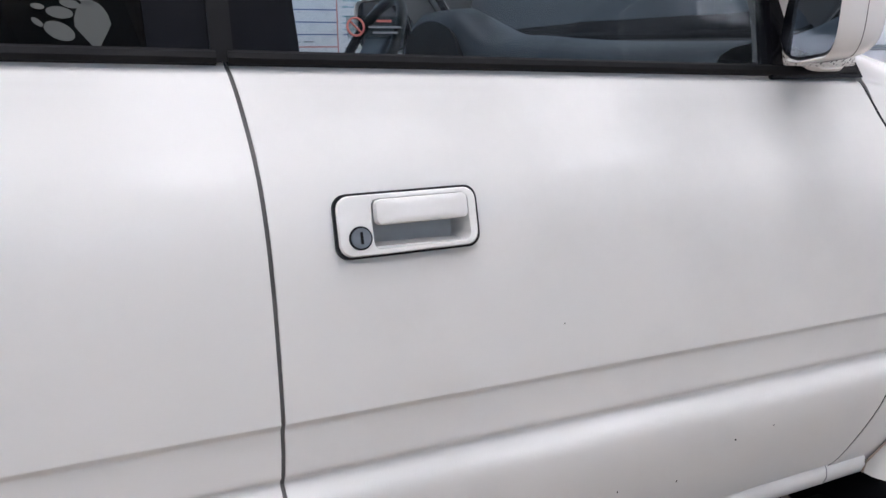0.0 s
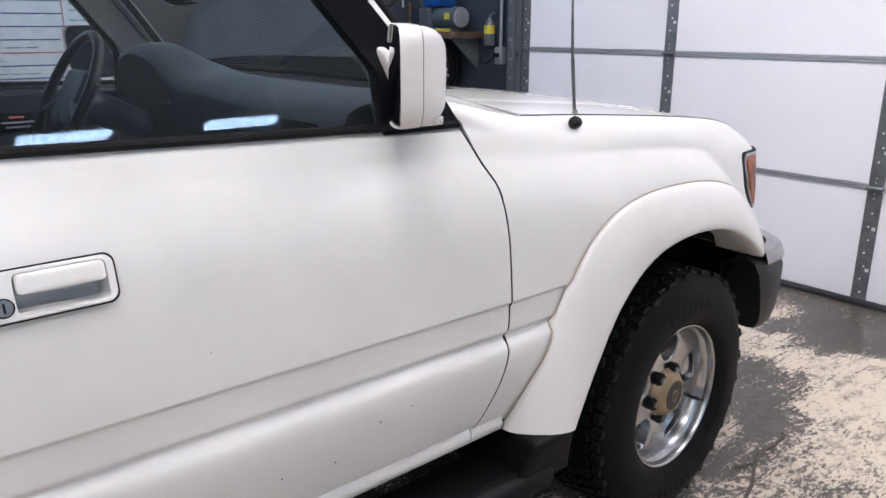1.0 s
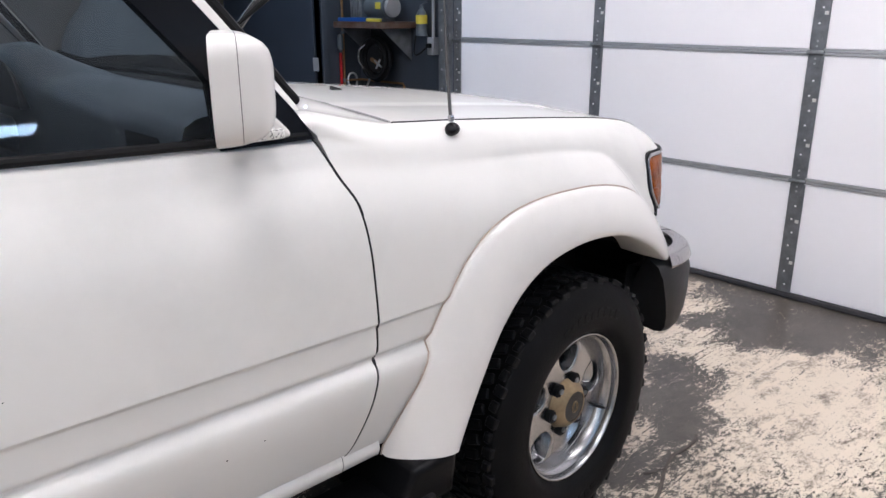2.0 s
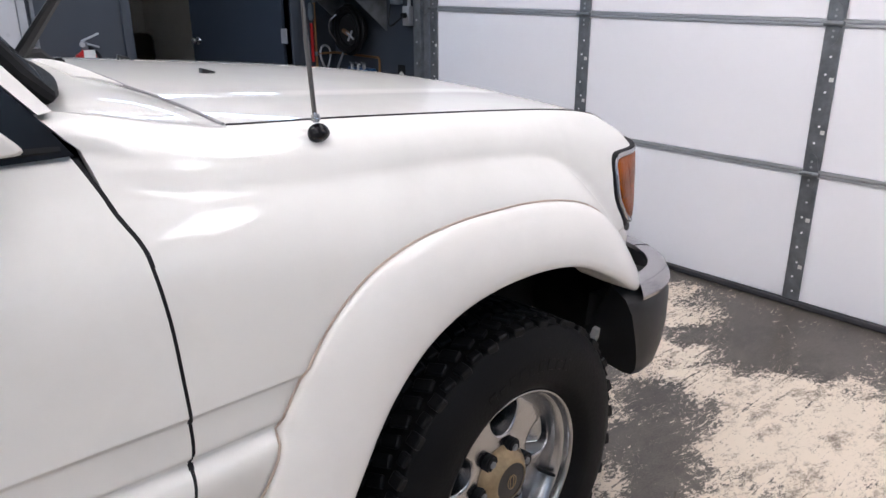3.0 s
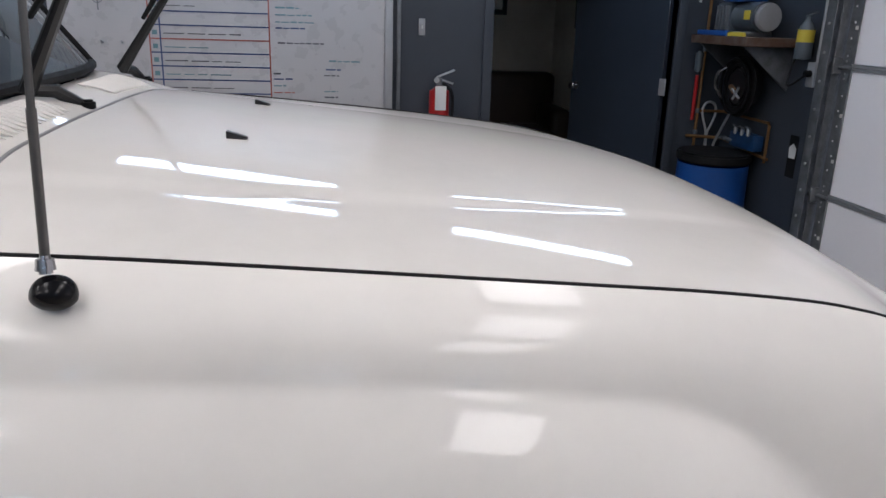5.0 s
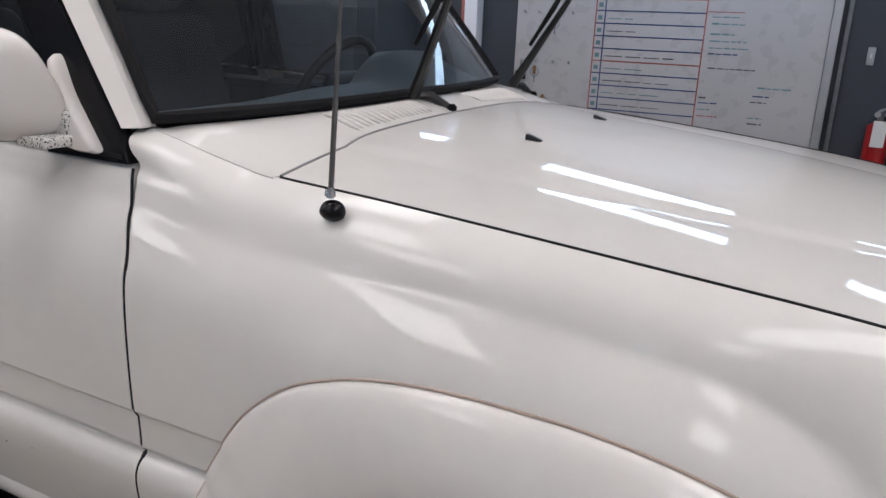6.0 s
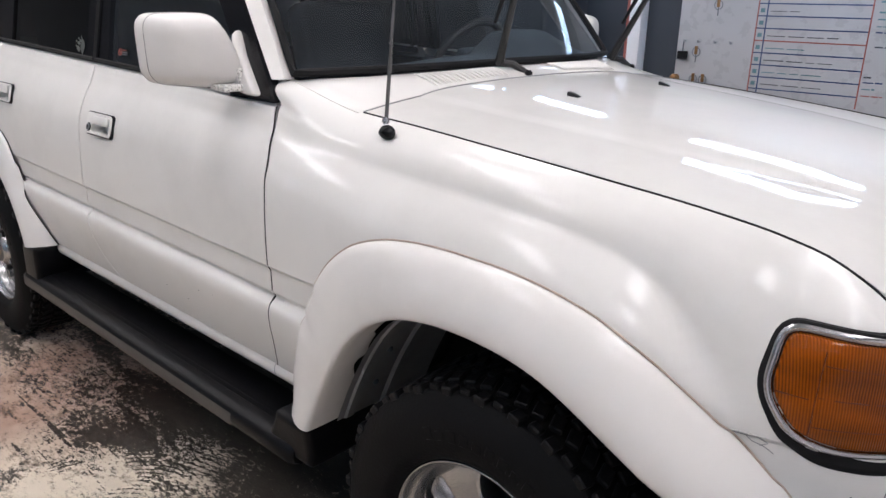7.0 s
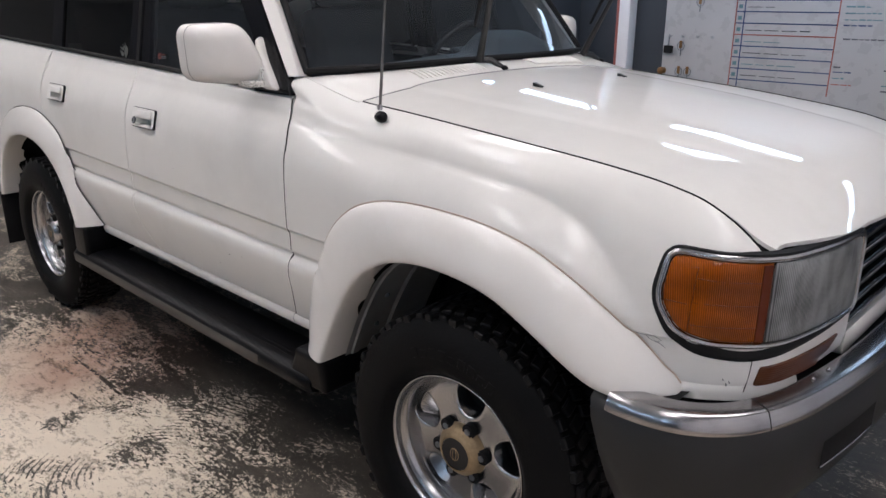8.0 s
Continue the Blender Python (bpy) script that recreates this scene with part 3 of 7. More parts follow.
keys(-1.66, 1.285, 1)
keys(-1.56, 1.285, 0)
keys(-1.44, 1.60, 0)
keys(-1.56, 1.10, 0)
keys(-1.49, 1.10, 0)
knob2 = thing("brass_knob", "round brass knob at the board's edge", "knob")
part("ball", moved(revolve([tuple(p)[:2] for p in spline([(0.001, -0.06, 0), (0.022, -0.055, 0), (0.028, -0.035, 0), (0.016, -0.015, 0), (0.024, 0.0, 0)], 3)], 20), pose(-1.70, BY - 0.002, 1.03)), M_BRASS, knob2)

# West of the board: a white post with a red strip, and a tool cabinet.
post = thing("post", "white painted post with a red edge against the slate wall", "post")
part("shaft", box(-2.08, -1.985, 3.19, 3.298, 0, 3.69, 0.006, 2), M_PANEL, post)
part("strip", box(-2.108, -2.082, 3.20, 3.29, 0, 3.0, 0.003, 1), M_INKRED, post)
cabinet = thing("tool_cabinet", "dark grey tool cabinet against the north wall", "cabinet")
part("body", box(-3.7, -2.5, 2.75, 3.29, 0.05, 1.72, 0.01, 2), M_WALL, cabinet)
for k in range(5):
    part("drawer", box(-3.67, -2.53, 2.735, 2.749, 0.12 + 0.3 * k, 0.39 + 0.3 * k, 0.004, 1), M_NAVY, cabinet)

# Fire extinguisher and switch on the slate wall.
ext = thing("fire_extinguisher", "red fire extinguisher with a white tag hung on the wall", "extinguisher")
EX, EY = 0.52, 3.205
part("bottle", moved(revolve([tuple(p)[:2] for p in spline([(0.001, -0.42, 0), (0.05, -0.418, 0), (0.062, -0.40, 0), (0.062, -0.06, 0), (0.056, -0.03, 0), (0.03, -0.01, 0), (0.022, 0.0, 0), (0.001, 0.002, 0)], 3)], 28), pose(EX, EY, 1.04, 90) @ Matrix.Diagonal((1, 1, 1, 1))), M_RED, ext)
part("label", box(EX - 0.034, EX + 0.034, EY - 0.072, EY - 0.069, 0.90, 1.045), M_PAPER, ext, "white inspection tag")
part("valve", moved(cylinder(0.018, 0.05, 16, 0.004), pose(EX, EY, 1.065)), M_GALV, ext)
part("lever", moved(box(-0.02, 0.10, -0.010, 0.010, -0.006, 0.006, 0.003, 1), pose(EX, EY, 1.10, 0, -22, 0)), M_ALU, ext)
part("lever", moved(box(-0.02, 0.09, -0.010, 0.010, -0.006, 0.006, 0.003, 1), pose(EX, EY, 1.082, 0, 18, 0)), M_ALU, ext)
part("gauge", moved(cylinder(0.016, 0.02, 16, 0.003), pose(EX - 0.02, EY - 0.02, 1.075, 90)), M_ALU, ext)
part("hose", tube(spline([(EX + 0.02, EY, 1.06), (EX + 0.075, EY - 0.02, 1.0), (EX + 0.08, EY - 0.02, 0.85), (EX + 0.07, EY - 0.02, 0.72)], 5), 0.010, 8), M_RUBBER, ext)
part("bracket", box(EX - 0.03, EX + 0.03, EY + 0.055, 3.30, 0.80, 1.02, 0.004, 1), M_GALV, ext)
ext.location = (0, 0, 0.035)
sw1 = thing("light_switch", "grey toggle switch plate on the slate wall", "switch")
part("plate", box(0.395, 0.435, 3.288, 3.2995, 1.37, 1.47, 0.003, 1), M_ALU, sw1)
part("toggle", box(0.410, 0.420, 3.274, 3.2875, 1.41, 1.435, 0.002, 1), M_PAPER, sw1)

# ---- the garage door ----
GX = 2.383
gd = tagged(new("door_1"), "white insulated sectional garage door with grey steel stiles", "", "", "structure")
for k in range(5):
    z0, z1 = 0.652 * k + 0.016, 0.652 * (k + 1) - 0.016
    z0 = 0.033 if k == 0 else z0
    z1 = min(z1, 2.72)
    if z1 - z0 < 0.05:
        continue
    ob = part("panel", box(GX, GX + 0.045, -4.5, 2.035, z0, z1, 0.004, 1), M_PANEL, gd)
for k in range(1, 5):
    z = 0.652 * k
    part("rail", box(GX - 0.006, GX + 0.04, -4.5, 2.035, z - 0.0145, z - 0.0015, 0.003, 2), M_ALU, gd, "aluminium section rail")
    part("rail", box(GX - 0.006, GX + 0.04, -4.5, 2.035, z + 0.0015, z + 0.0145, 0.003, 2), M_ALU, gd)
part("bottom_seal", box(GX - 0.014, GX + 0.05, -4.5, 2.035, 0.002, 0.031, 0.007, 2), M_SEALGREY, gd, "dark grey rubber bottom seal")


spot_mesh, slot_mesh = None, None
for y in (2.01, 0.768, -0.548, -1.864, -3.18, -4.45):
    for k in range(4):
        z0 = 0.034 if k == 0 else 0.652 * k + 0.018
        z1 = 0.652 * (k + 1) - 0.018
        st = part("stile", box(GX - 0.010, GX - 0.003, y - 0.039, y + 0.039, z0, z1, 0.002, 1), M_GALV, gd, "punched galvanised steel stile")
        for j in range(8):
            zz = z0 + (z1 - z0) * (j + 0.6) / 8.2
            if spot_mesh is None:
                h = part("hole", moved(cylinder(0.0055, 0.002, 12), pose(0, 0, 0, 0, 90)), M_PANEL, st)
                spot_mesh = h.data
            else:
                h = new("hole", spot_mesh)
                h.parent = st
            h.location = (GX - 0.0112, y + (0.006 if j % 2 else -0.004), zz)
        for zz in (z0 + 0.17, z0 + 0.40):
            if slot_mesh is None:
                h = part("slot", box(-0.0015, 0.0015, -0.009, 0.009, -0.009, 0.009), M_PAPER, st)
                slot_mesh = h.data
            else:
                h = new("slot", slot_mesh)
                h.parent = st
            h.location = (GX - 0.0115, y - 0.022, zz)
    for k in range(1, 4):
        z = 0.652 * k
        hg = part("hinge", plate([(GX - 0.011, y + a, z + b) for a, b in ((-0.034, 0.012), (-0.018, 0.075), (0.0, 0.092), (0.018, 0.075), (0.034, 0.012), (0.034, -0.012), (0.018, -0.075), (0.0, -0.092), (-0.018, -0.075), (-0.034, -0.012))], 0.004, (-1, 0, 0)), M_GALV, gd, "diamond-shaped door hinge")
        part("knuckle", moved(cylinder(0.011, 0.085, 14, 0.002), pose(GX - 0.022, y, z, 90)), M_GALV, hg)
        for b in (0.055, 0.03, -0.03, -0.055):
            part("screw", moved(cylinder(0.0055, 0.005, 8, 0.001), pose(GX - 0.017, y, z + b, 0, 90)), M_ALU, hg)

track = tagged(new("door_track"), "galvanised steel track beside the garage door", "", "", "structure")
part("angle", box(GX - 0.085, GX - 0.078, 2.06, 2.13, 0.0, 3.0, 0.001, 1), M_GALV, track)
part("angle", box(GX - 0.085, GX + 0.06, 2.125, 2.132, 0.0, 3.0, 0.001, 1), M_GALV, track)
part("channel", box(GX - 0.05, GX - 0.01, 2.065, 2.072, 0.0, 2.9, 0.001, 1), M_GALV, track)
part("jamb_strip", box(GX - 0.01, GX + 0.06, 2.135, 2.158, 0.0, 2.7, 0.003, 1), M_ALU, track)
part("jamb_strip", box(GX + 0.03, GX + 0.06, 2.04, 2.06, 0.0, 2.7, 0.003, 1), M_RUBBER, track)
for z in (0.652, 1.31, 1.965):
    r = part("roller", moved(cylinder(0.022, 0.02, 18, 0.004), pose(GX - 0.03, 2.085, z, 90)), M_GALV, track)
    part("roller_bracket", box(GX - 0.06, GX - 0.012, 2.045, 2.062, z - 0.04, z + 0.04, 0.003, 1), M_GALV, track)
for k in range(14):
    part("track_bolt", moved(cylinder(0.007, 0.006, 8), pose(GX - 0.088, 2.095, 0.25 + 0.14 * k, 0, 90)), M_ALU, track)

# ---- on the east wall: air pump shelf, hose reel, pipes ----
WX = 2.46
shelf = thing("wall_shelf", "rusty steel shelf bracketed to the slate wall", "shelf")
part("board", box(2.13, WX, 2.55, 3.22, 1.375, 1.425, 0.004, 1), M_RUST, shelf)
for y in (2.62, 3.14):
    part("bracket", plate([(2.16, y, 1.374), (WX, y, 1.374), (WX, y, 1.13)], 0.012, (0, 1, 0)), M_GALV, shelf)
pump = thing("air_pump", "grey electric air pump with a blue housing on the wall shelf", "pump")
part("motor", moved(cylinder(0.085, 0.26, 28, 0.012), pose(2.30, 2.80, 1.535, 90)), M_STEELGREY, pump)
part("end_cap", moved(cylinder(0.078, 0.03, 28, 0.008), pose(2.30, 2.655, 1.535, 90)), M_ALU, pump)
part("name_plate", box(2.21, 2.214, 2.70, 2.76, 1.52, 1.57), M_YELLOW, pump)
part("base", box(2.22, 2.38, 2.72, 2.92, 1.426, 1.455, 0.006, 1), M_GALV, pump)
part("head", box(2.22, 2.38, 2.94, 3.10, 1.44, 1.62, 0.02, 2), M_STEELGREY, pump)
part("housing", box(2.20, 2.38, 2.80, 3.02, 1.62, 1.78, 0.02, 2), M_BLUE, pump, "blue plastic housing")
for k in range(4):
    part("fin", box(2.20, 2.40, 2.95 + 0.035 * k, 2.965 + 0.035 * k, 1.46, 1.60, 0.002, 1), M_GALV, pump)
lev = thing("spirit_level", "long blue plastic tool lying on the shelf's edge", "tool")
part("bar", box(2.135, 2.165, 2.80, 3.16, 1.426, 1.456, 0.004, 1), M_BLUE, lev)
part("grip", box(2.138, 2.162, 2.62, 2.79, 1.426, 1.450, 0.006, 2), M_YELLOW, lev)
bottle = thing("spray_bottle", "grey fluid bottle with a yellow label hung by its neck", "bottle")
part("body", moved(revolve([tuple(p)[:2] for p in spline([(0.001, -0.11, 0), (0.04, -0.108, 0), (0.044, -0.09, 0), (0.042, 0.03, 0), (0.03, 0.07, 0), (0.014, 0.095, 0), (0.014, 0.12, 0), (0.001, 0.122, 0)], 3)], 24), pose(2.40, 2.43, 1.43, 90)), M_STEELGREY, bottle)
part("label", moved(revolve([(0.0445, -0.02), (0.0445, 0.045)], 24), pose(2.40, 2.43, 1.43, 90)), M_YELLOW, bottle, "yellow and white label")
part("strap", tube([(2.40, 2.43, 1.55), (2.455, 2.43, 1.57)], 0.004, 6), M_GALV, bottle)

reel = thing("hose_reel", "black rubber air hose coiled on a wall reel", "hose reel")
for k in range(7):
    rad = 0.13 + 0.016 * (k % 4)
    part("coil", tube([(2.36 - 0.018 * (k // 2), 2.93 + rad * math.cos(a), 1.13 + rad * math.sin(a)) for a in [2 * math.pi * i / 36 for i in range(36)]], 0.0095, 6, True), M_RUBBER, reel)
part("drum", moved(cylinder(0.11, 0.12, 24, 0.01), pose(2.38, 2.93, 1.13, 0, 90)), M_BLACK, reel)
part("guide", tube(spline([(2.28, 3.02, 1.05), (2.24, 3.03, 1.12), (2.24, 3.02, 1.20), (2.28, 3.0, 1.24)], 5), 0.012, 8), M_CHROME, reel, "bright steel hose guide")
part("arm", tube([(2.27, 2.90, 1.13), (2.24, 2.80, 1.11)], 0.016, 8), M_BRASS, reel)
for a in (20, 110, 200, 290):
    part("handwheel_spoke", tube([(2.235, 2.775, 1.10), (2.235, 2.775 + 0.05 * math.cos(radians(a + 12)), 1.10 + 0.042 * math.sin(radians(a + 12)))], 0.0075, 8), M_ALU, reel)

pipes = thing("pipework", "copper and red pipes with a blue manifold on the slate wall", "pipes")
part("riser", tube([(2.263, 3.272, 0.60), (2.263, 3.272, 1.66)], 0.010, 8), M_BRASS, pipes)
part("riser", tube([(2.228, 3.268, 0.88), (2.228, 3.268, 1.17)], 0.012, 8), M_RED, pipes, "thin red pipe")
part("filter", moved(cylinder(0.026, 0.13, 18, 0.010), pose(2.225, 3.262, 1.255)), M_STEELGREY, pipes, "grey filter bowl")
for z in (0.80, 0.94, 1.335):
    part("fitting", moved(cylinder(0.016, 0.03, 12, 0.004), pose(2.263, 3.272, z)), M_GALV, pipes)
part("branch", tube([(2.263, 3.265, 0.94), (2.43, 3.25, 0.94), (2.43, 3.20, 0.94), (2.43, 2.70, 0.937), (2.43, 2.686, 0.92), (2.43, 2.686, 0.70)], 0.009, 8), M_BRASS, pipes)
part("branch", tube([(2.20, 3.272, 0.775), (2.44, 3.24, 0.765), (2.43, 2.95, 0.745), (2.43, 2.66, 0.725)], 0.010, 8), M_BRASS, pipes)
part("manifold", box(2.37, 2.44, 2.73, 3.02, 0.755, 0.855, 0.015, 2), M_DEEPBLUE, pipes, "dark blue manifold block")
for y, z in ((2.80, 0.868), (2.87, 0.862), (2.95, 0.86)):
    part("valve", moved(cylinder(0.012, 0.05, 12, 0.004), pose(2.37, y, z)), M_ALU, pipes)
    part("lever", moved(box(-0.006, 0.006, -0.035, 0.025, -0.004, 0.004, 0.002, 1), pose(2.362, y, z + 0.025, 12, 0, 0)), M_GALV, pipes)
for y in (2.99, 3.04, 3.10):
    part("valve", moved(cylinder(0.010, 0.06, 10, 0.003), pose(2.37, y, 0.79, 0, 90)), M_GALV, pipes)
part("elbow", tube(spline([(2.40, 3.27, 1.66), (2.36, 3.20, 1.66), (2.34, 3.16, 1.64), (2.34, 3.14, 1.52)], 4), 0.028, 10), M_GALV, pipes)
part("standpipe", tube([(2.19, 3.272, 1.62), (2.19, 3.272, 2.4)], 0.009, 8), M_ALU, pipes)
loop = thing("hanging_hose", "pale grey hose hung in a loop on the wall", "hose")
part("loop", tube(spline([(2.338, 3.262, 0.70), (2.335, 3.262, 0.80), (2.30, 3.262, 0.90), (2.292, 3.262, 0.95), (2.312, 3.262, 0.99), (2.345, 3.262, 0.998), (2.378, 3.262, 0.975), (2.386, 3.262, 0.92), (2.365, 3.262, 0.85), (2.342, 3.262, 0.79), (2.345, 3.262, 0.70)], 5), 0.0085, 8), M_ALU, loop)
part("tail", tube(spline([(2.40, 3.108, 1.03), (2.40, 3.10, 0.96), (2.40, 3.18, 0.84), (2.40, 3.26, 0.72), (2.40, 3.24, 0.69)], 6), 0.009, 8), M_ALU, loop)
outlet = thing("conduit_box", "grey electrical box with a conduit on the slate wall", "outlet box")
part("box", box(2.40, WX, 2.30, 2.37, 1.18, 1.31, 0.006, 2), M_ALU, outlet)
part("conduit", tube([(2.435, 2.335, 1.31), (2.435, 2.335, 3.68)], 0.013, 10), M_ALU, outlet)
part("plug", moved(cylinder(0.018, 0.04, 14, 0.004), pose(2.385, 2.335, 1.25, 0, 90)), M_RUBBER, outlet)
part("cable", tube(spline([(2.37, 2.335, 1.24), (2.34, 2.42, 1.18), (2.38, 2.50, 1.22), (2.44, 2.52, 1.4)], 5), 0.006, 6), M_RUBBER, outlet)
sgn1 = thing("wall_sticker", "small dark sticker with a white fan shape", "sticker")
part("plate", box(WX - 0.004, WX - 0.001, 2.42, 2.50, 0.66, 0.90), M_RUBBER, sgn1)
part("mark", plate([(WX - 0.0045, 2.43, 0.77), (WX - 0.0045, 2.49, 0.77), (WX - 0.0045, 2.495, 0.83), (WX - 0.0045, 2.46, 0.855), (WX - 0.0045, 2.425, 0.83)], 0.001, (-1, 0, 0)), M_PAPER, sgn1)
drum = thing("blue_barrel", "blue plastic barrel with a black lid by the wall", "barrel")
part("body", moved(revolve([tuple(p)[:2] for p in spline([(0.001, 0.002, 0), (0.20, 0.002, 0), (0.215, 0.03, 0), (0.22, 0.30, 0), (0.225, 0.34, 0), (0.22, 0.38, 0), (0.215, 0.66, 0)], 3)], 32), pose(2.235, 2.93, 0, -90) @ Matrix.Scale(-1, 4, (0, 1, 0))), M_BLUE, drum)
part("lid", moved(cylinder(0.226, 0.06, 32, 0.012), pose(2.235, 2.93, 0.70)), M_RUBBER, drum)

# A forked twig on the floor.
twig = thing("twig", "brown-grey forked twig lying on the concrete floor", "twig")
part("stem", tube(spline([(0.725, -0.945, 0.006), (0.69, -0.960, 0.008), (0.61, -0.962, 0.007), (0.54, -0.955, 0.006), (0.44, -0.985, 0.007), (0.34, -1.03, 0.006), (0.24, -1.06, 0.006), (0.10, -1.10, 0.006)], 4), 0.0065, 8), M_TWIG, twig)
part("side_shoot", tube(spline([(0.45, -0.982, 0.006), (0.435, -0.965, 0.006), (0.40, -0.955, 0.005), (0.385, -0.938, 0.004)], 4), 0.003, 6), M_TWIG, twig)

# ---- lamps ----
def batten(x, y, z, mat, half=0.06, length=1.2):
    """A strip light with a long diffuser, hung under the ceiling."""
    f = thing("strip_light", "long white strip light hung under the ceiling", "light fitting", "strip lights")
    part("housing", box(-length / 2 - 0.04, length / 2 + 0.04, -half - 0.025, half + 0.025, 0.032, 0.085, 0.008, 2), M_CEIL, f)
    part("diffuser", box(-length / 2, length / 2, -half, half, -0.012, 0.031, 0.012, 3), mat, f)
    for s in (-length * 0.38, length * 0.38):
        part("hanger", tube([(s, 0, 0.08), (s, 0, 3.70 - z)], 0.003, 6), M_GALV, f)
    f.matrix_world = pose(x, y, z)


M_TUBE = glowing("tube_glow", COOL, TUBE)
M_FARTUBE = glowing("far_tube_glow", COOL, FAR_TUBE)
M_WARMPANEL = glowing("warm_panel_glow", WARM, PANEL)


def warm_panel(x, y, z=3.69):
    f = thing("panel_light", "warm white panel light on the ceiling", "light fitting", "panel lights")
    part("frame", box(-0.32, 0.32, -0.62, 0.62, -0.04, 0.0, 0.006, 1), M_CEIL, f)
    part("diffuser", box(-0.30, 0.30, -0.60, 0.60, -0.047, -0.041), M_WARMPANEL, f)
    f.location = (x, y, z)


for x, y, z in TUBES:
    batten(x, y, z, M_TUBE if y > 0 else M_FARTUBE, 0.06 if y > 0 else 0.13, 1.2 if y > 0 else 0.85)
for x, y in PANELS:
    warm_panel(x, y)

# ---- the car ----
# x forward, y to the car's left; the front axle is at x = 0, the rear one at x = -2.85.
car = thing("car", "white four-wheel-drive station wagon with wide flares parked on worn concrete", "car")

# Plan of the flank at waist height, from the door round the front corner.
FLANK = resample(spline([(-0.86, -0.912, 0), (-0.4, -0.912, 0), (0.0, -0.912, 0), (0.15, -0.909, 0), (0.28, -0.896, 0), (0.36, -0.871, 0), (0.42, -0.846, 0), (0.47, -0.828, 0), (0.53, -0.812, 0), (0.585, -0.789, 0), (0.637, -0.750, 0), (0.68, -0.702, 0), (0.706, -0.648, 0), (0.727, -0.558, 0), (0.742, -0.45, 0), (0.752, -0.30, 0)], 12), 400)
FL_S = [0.0]
for _a, _b in zip(FLANK, FLANK[1:]):
    FL_S.append(FL_S[-1] + (_b - _a).length)
FL_X, FL_Y = [p.x for p in FLANK], [p.y for p in FLANK]
seam_z = table([(-0.9, 1.3175), (-0.80, 1.3165), (-0.73, 1.304), (-0.666, 1.289), (-0.60, 1.275), (-0.53, 1.263),  (-0.35, 1.251), (-0.16, 1.236), (0.02, 1.2205), (0.15, 1.208), (0.29, 1.193), (0.40, 1.178), (0.46, 1.166), (0.52, 1.149), (0.58, 1.117), (0.62, 1.086), (0.66, 1.050), (0.70, 1.034)])
seam_y = table([(-0.9, -0.755), (-0.52, -0.748), (0.0, -0.740), (0.25, -0.726), (0.5, -0.710), (0.62, -0.694), (0.70, -0.675)])
# Section of the flank: how far inward, at what height.
SECT = [(1.0, 1.266), (0.88, 1.262), (0.75, 1.256), (0.64, 1.248), (0.56, 1.236), (0.49, 1.218), (0.395, 1.197), (0.285, 1.170), (0.18, 1.138), (0.095, 1.10), (0.04, 1.03), (0.012, 0.95), (0.0, 0.872)]
SECT_LOW = [(0.0, 0.8735), (0.006, 0.8712), (0.046, 0.8640), (0.056, 0.8600), (0.056, 0.850), (0.058, 0.830), (0.063, 0.806), (0.072, 0.797), (0.126, 0.7880), (0.134, 0.7835), (0.122, 0.7790), (0.040, 0.7665), (0.008, 0.755), (0.0, 0.742), (0.010, 0.724), (0.055, 0.688), (0.145, 0.64), (0.245, 0.59), (0.33, 0.555), (0.41, 0.53)]
SEC = [tuple(p)[:2] for p in spline([(a, b, 0) for a, b in SECT], 4)] + [tuple(p)[:2] for p in spline([(a, b, 0) for a, b in SECT_LOW], 2)]


ridge_z = table([(-3.9, 1.205), (-0.9, 1.205), (-0.63, 1.197), (-0.415, 1.187), (-0.236, 1.178), (-0.05, 1.166), (0.10, 1.150), (0.20, 1.130), (0.28, 1.093), (0.34, 1.045), (0.40, 0.985), (0.46, 0.925), (0.52, 0.87)])


def dent(x, z):
    """How far the side is pressed in along the fold above the haunch."""
    u = (z - ridge_z(x)) / 0.055
    fade = min(1, max(0, (0.56 - x) / 0.26))
    fade = fade * fade * (3 - 2 * fade) * (0.28 + 0.72 * min(1, max(0, (x + 0.6) / 0.4)))
    return 0.031 * fade * math.exp(0.17 - math.sqrt(u * u + 0.03))


shoulder = table([(0, 0), (0.05, 0.13), (0.15, 0.33), (0.30, 0.56), (0.50, 0.76), (0.70, 0.885), (0.85, 0.95), (1.0, 1.0)])
haunch = table([(0, 0), (0.05, 0.15), (0.15, 0.41), (0.25, 0.62), (0.355, 0.785), (0.50, 0.905), (0.75, 0.975), (1.0, 1.0)])


def step(a, b, x):
    t = min(1, max(0, (x - a) / (b - a)))
    return t * t * (3 - 2 * t)


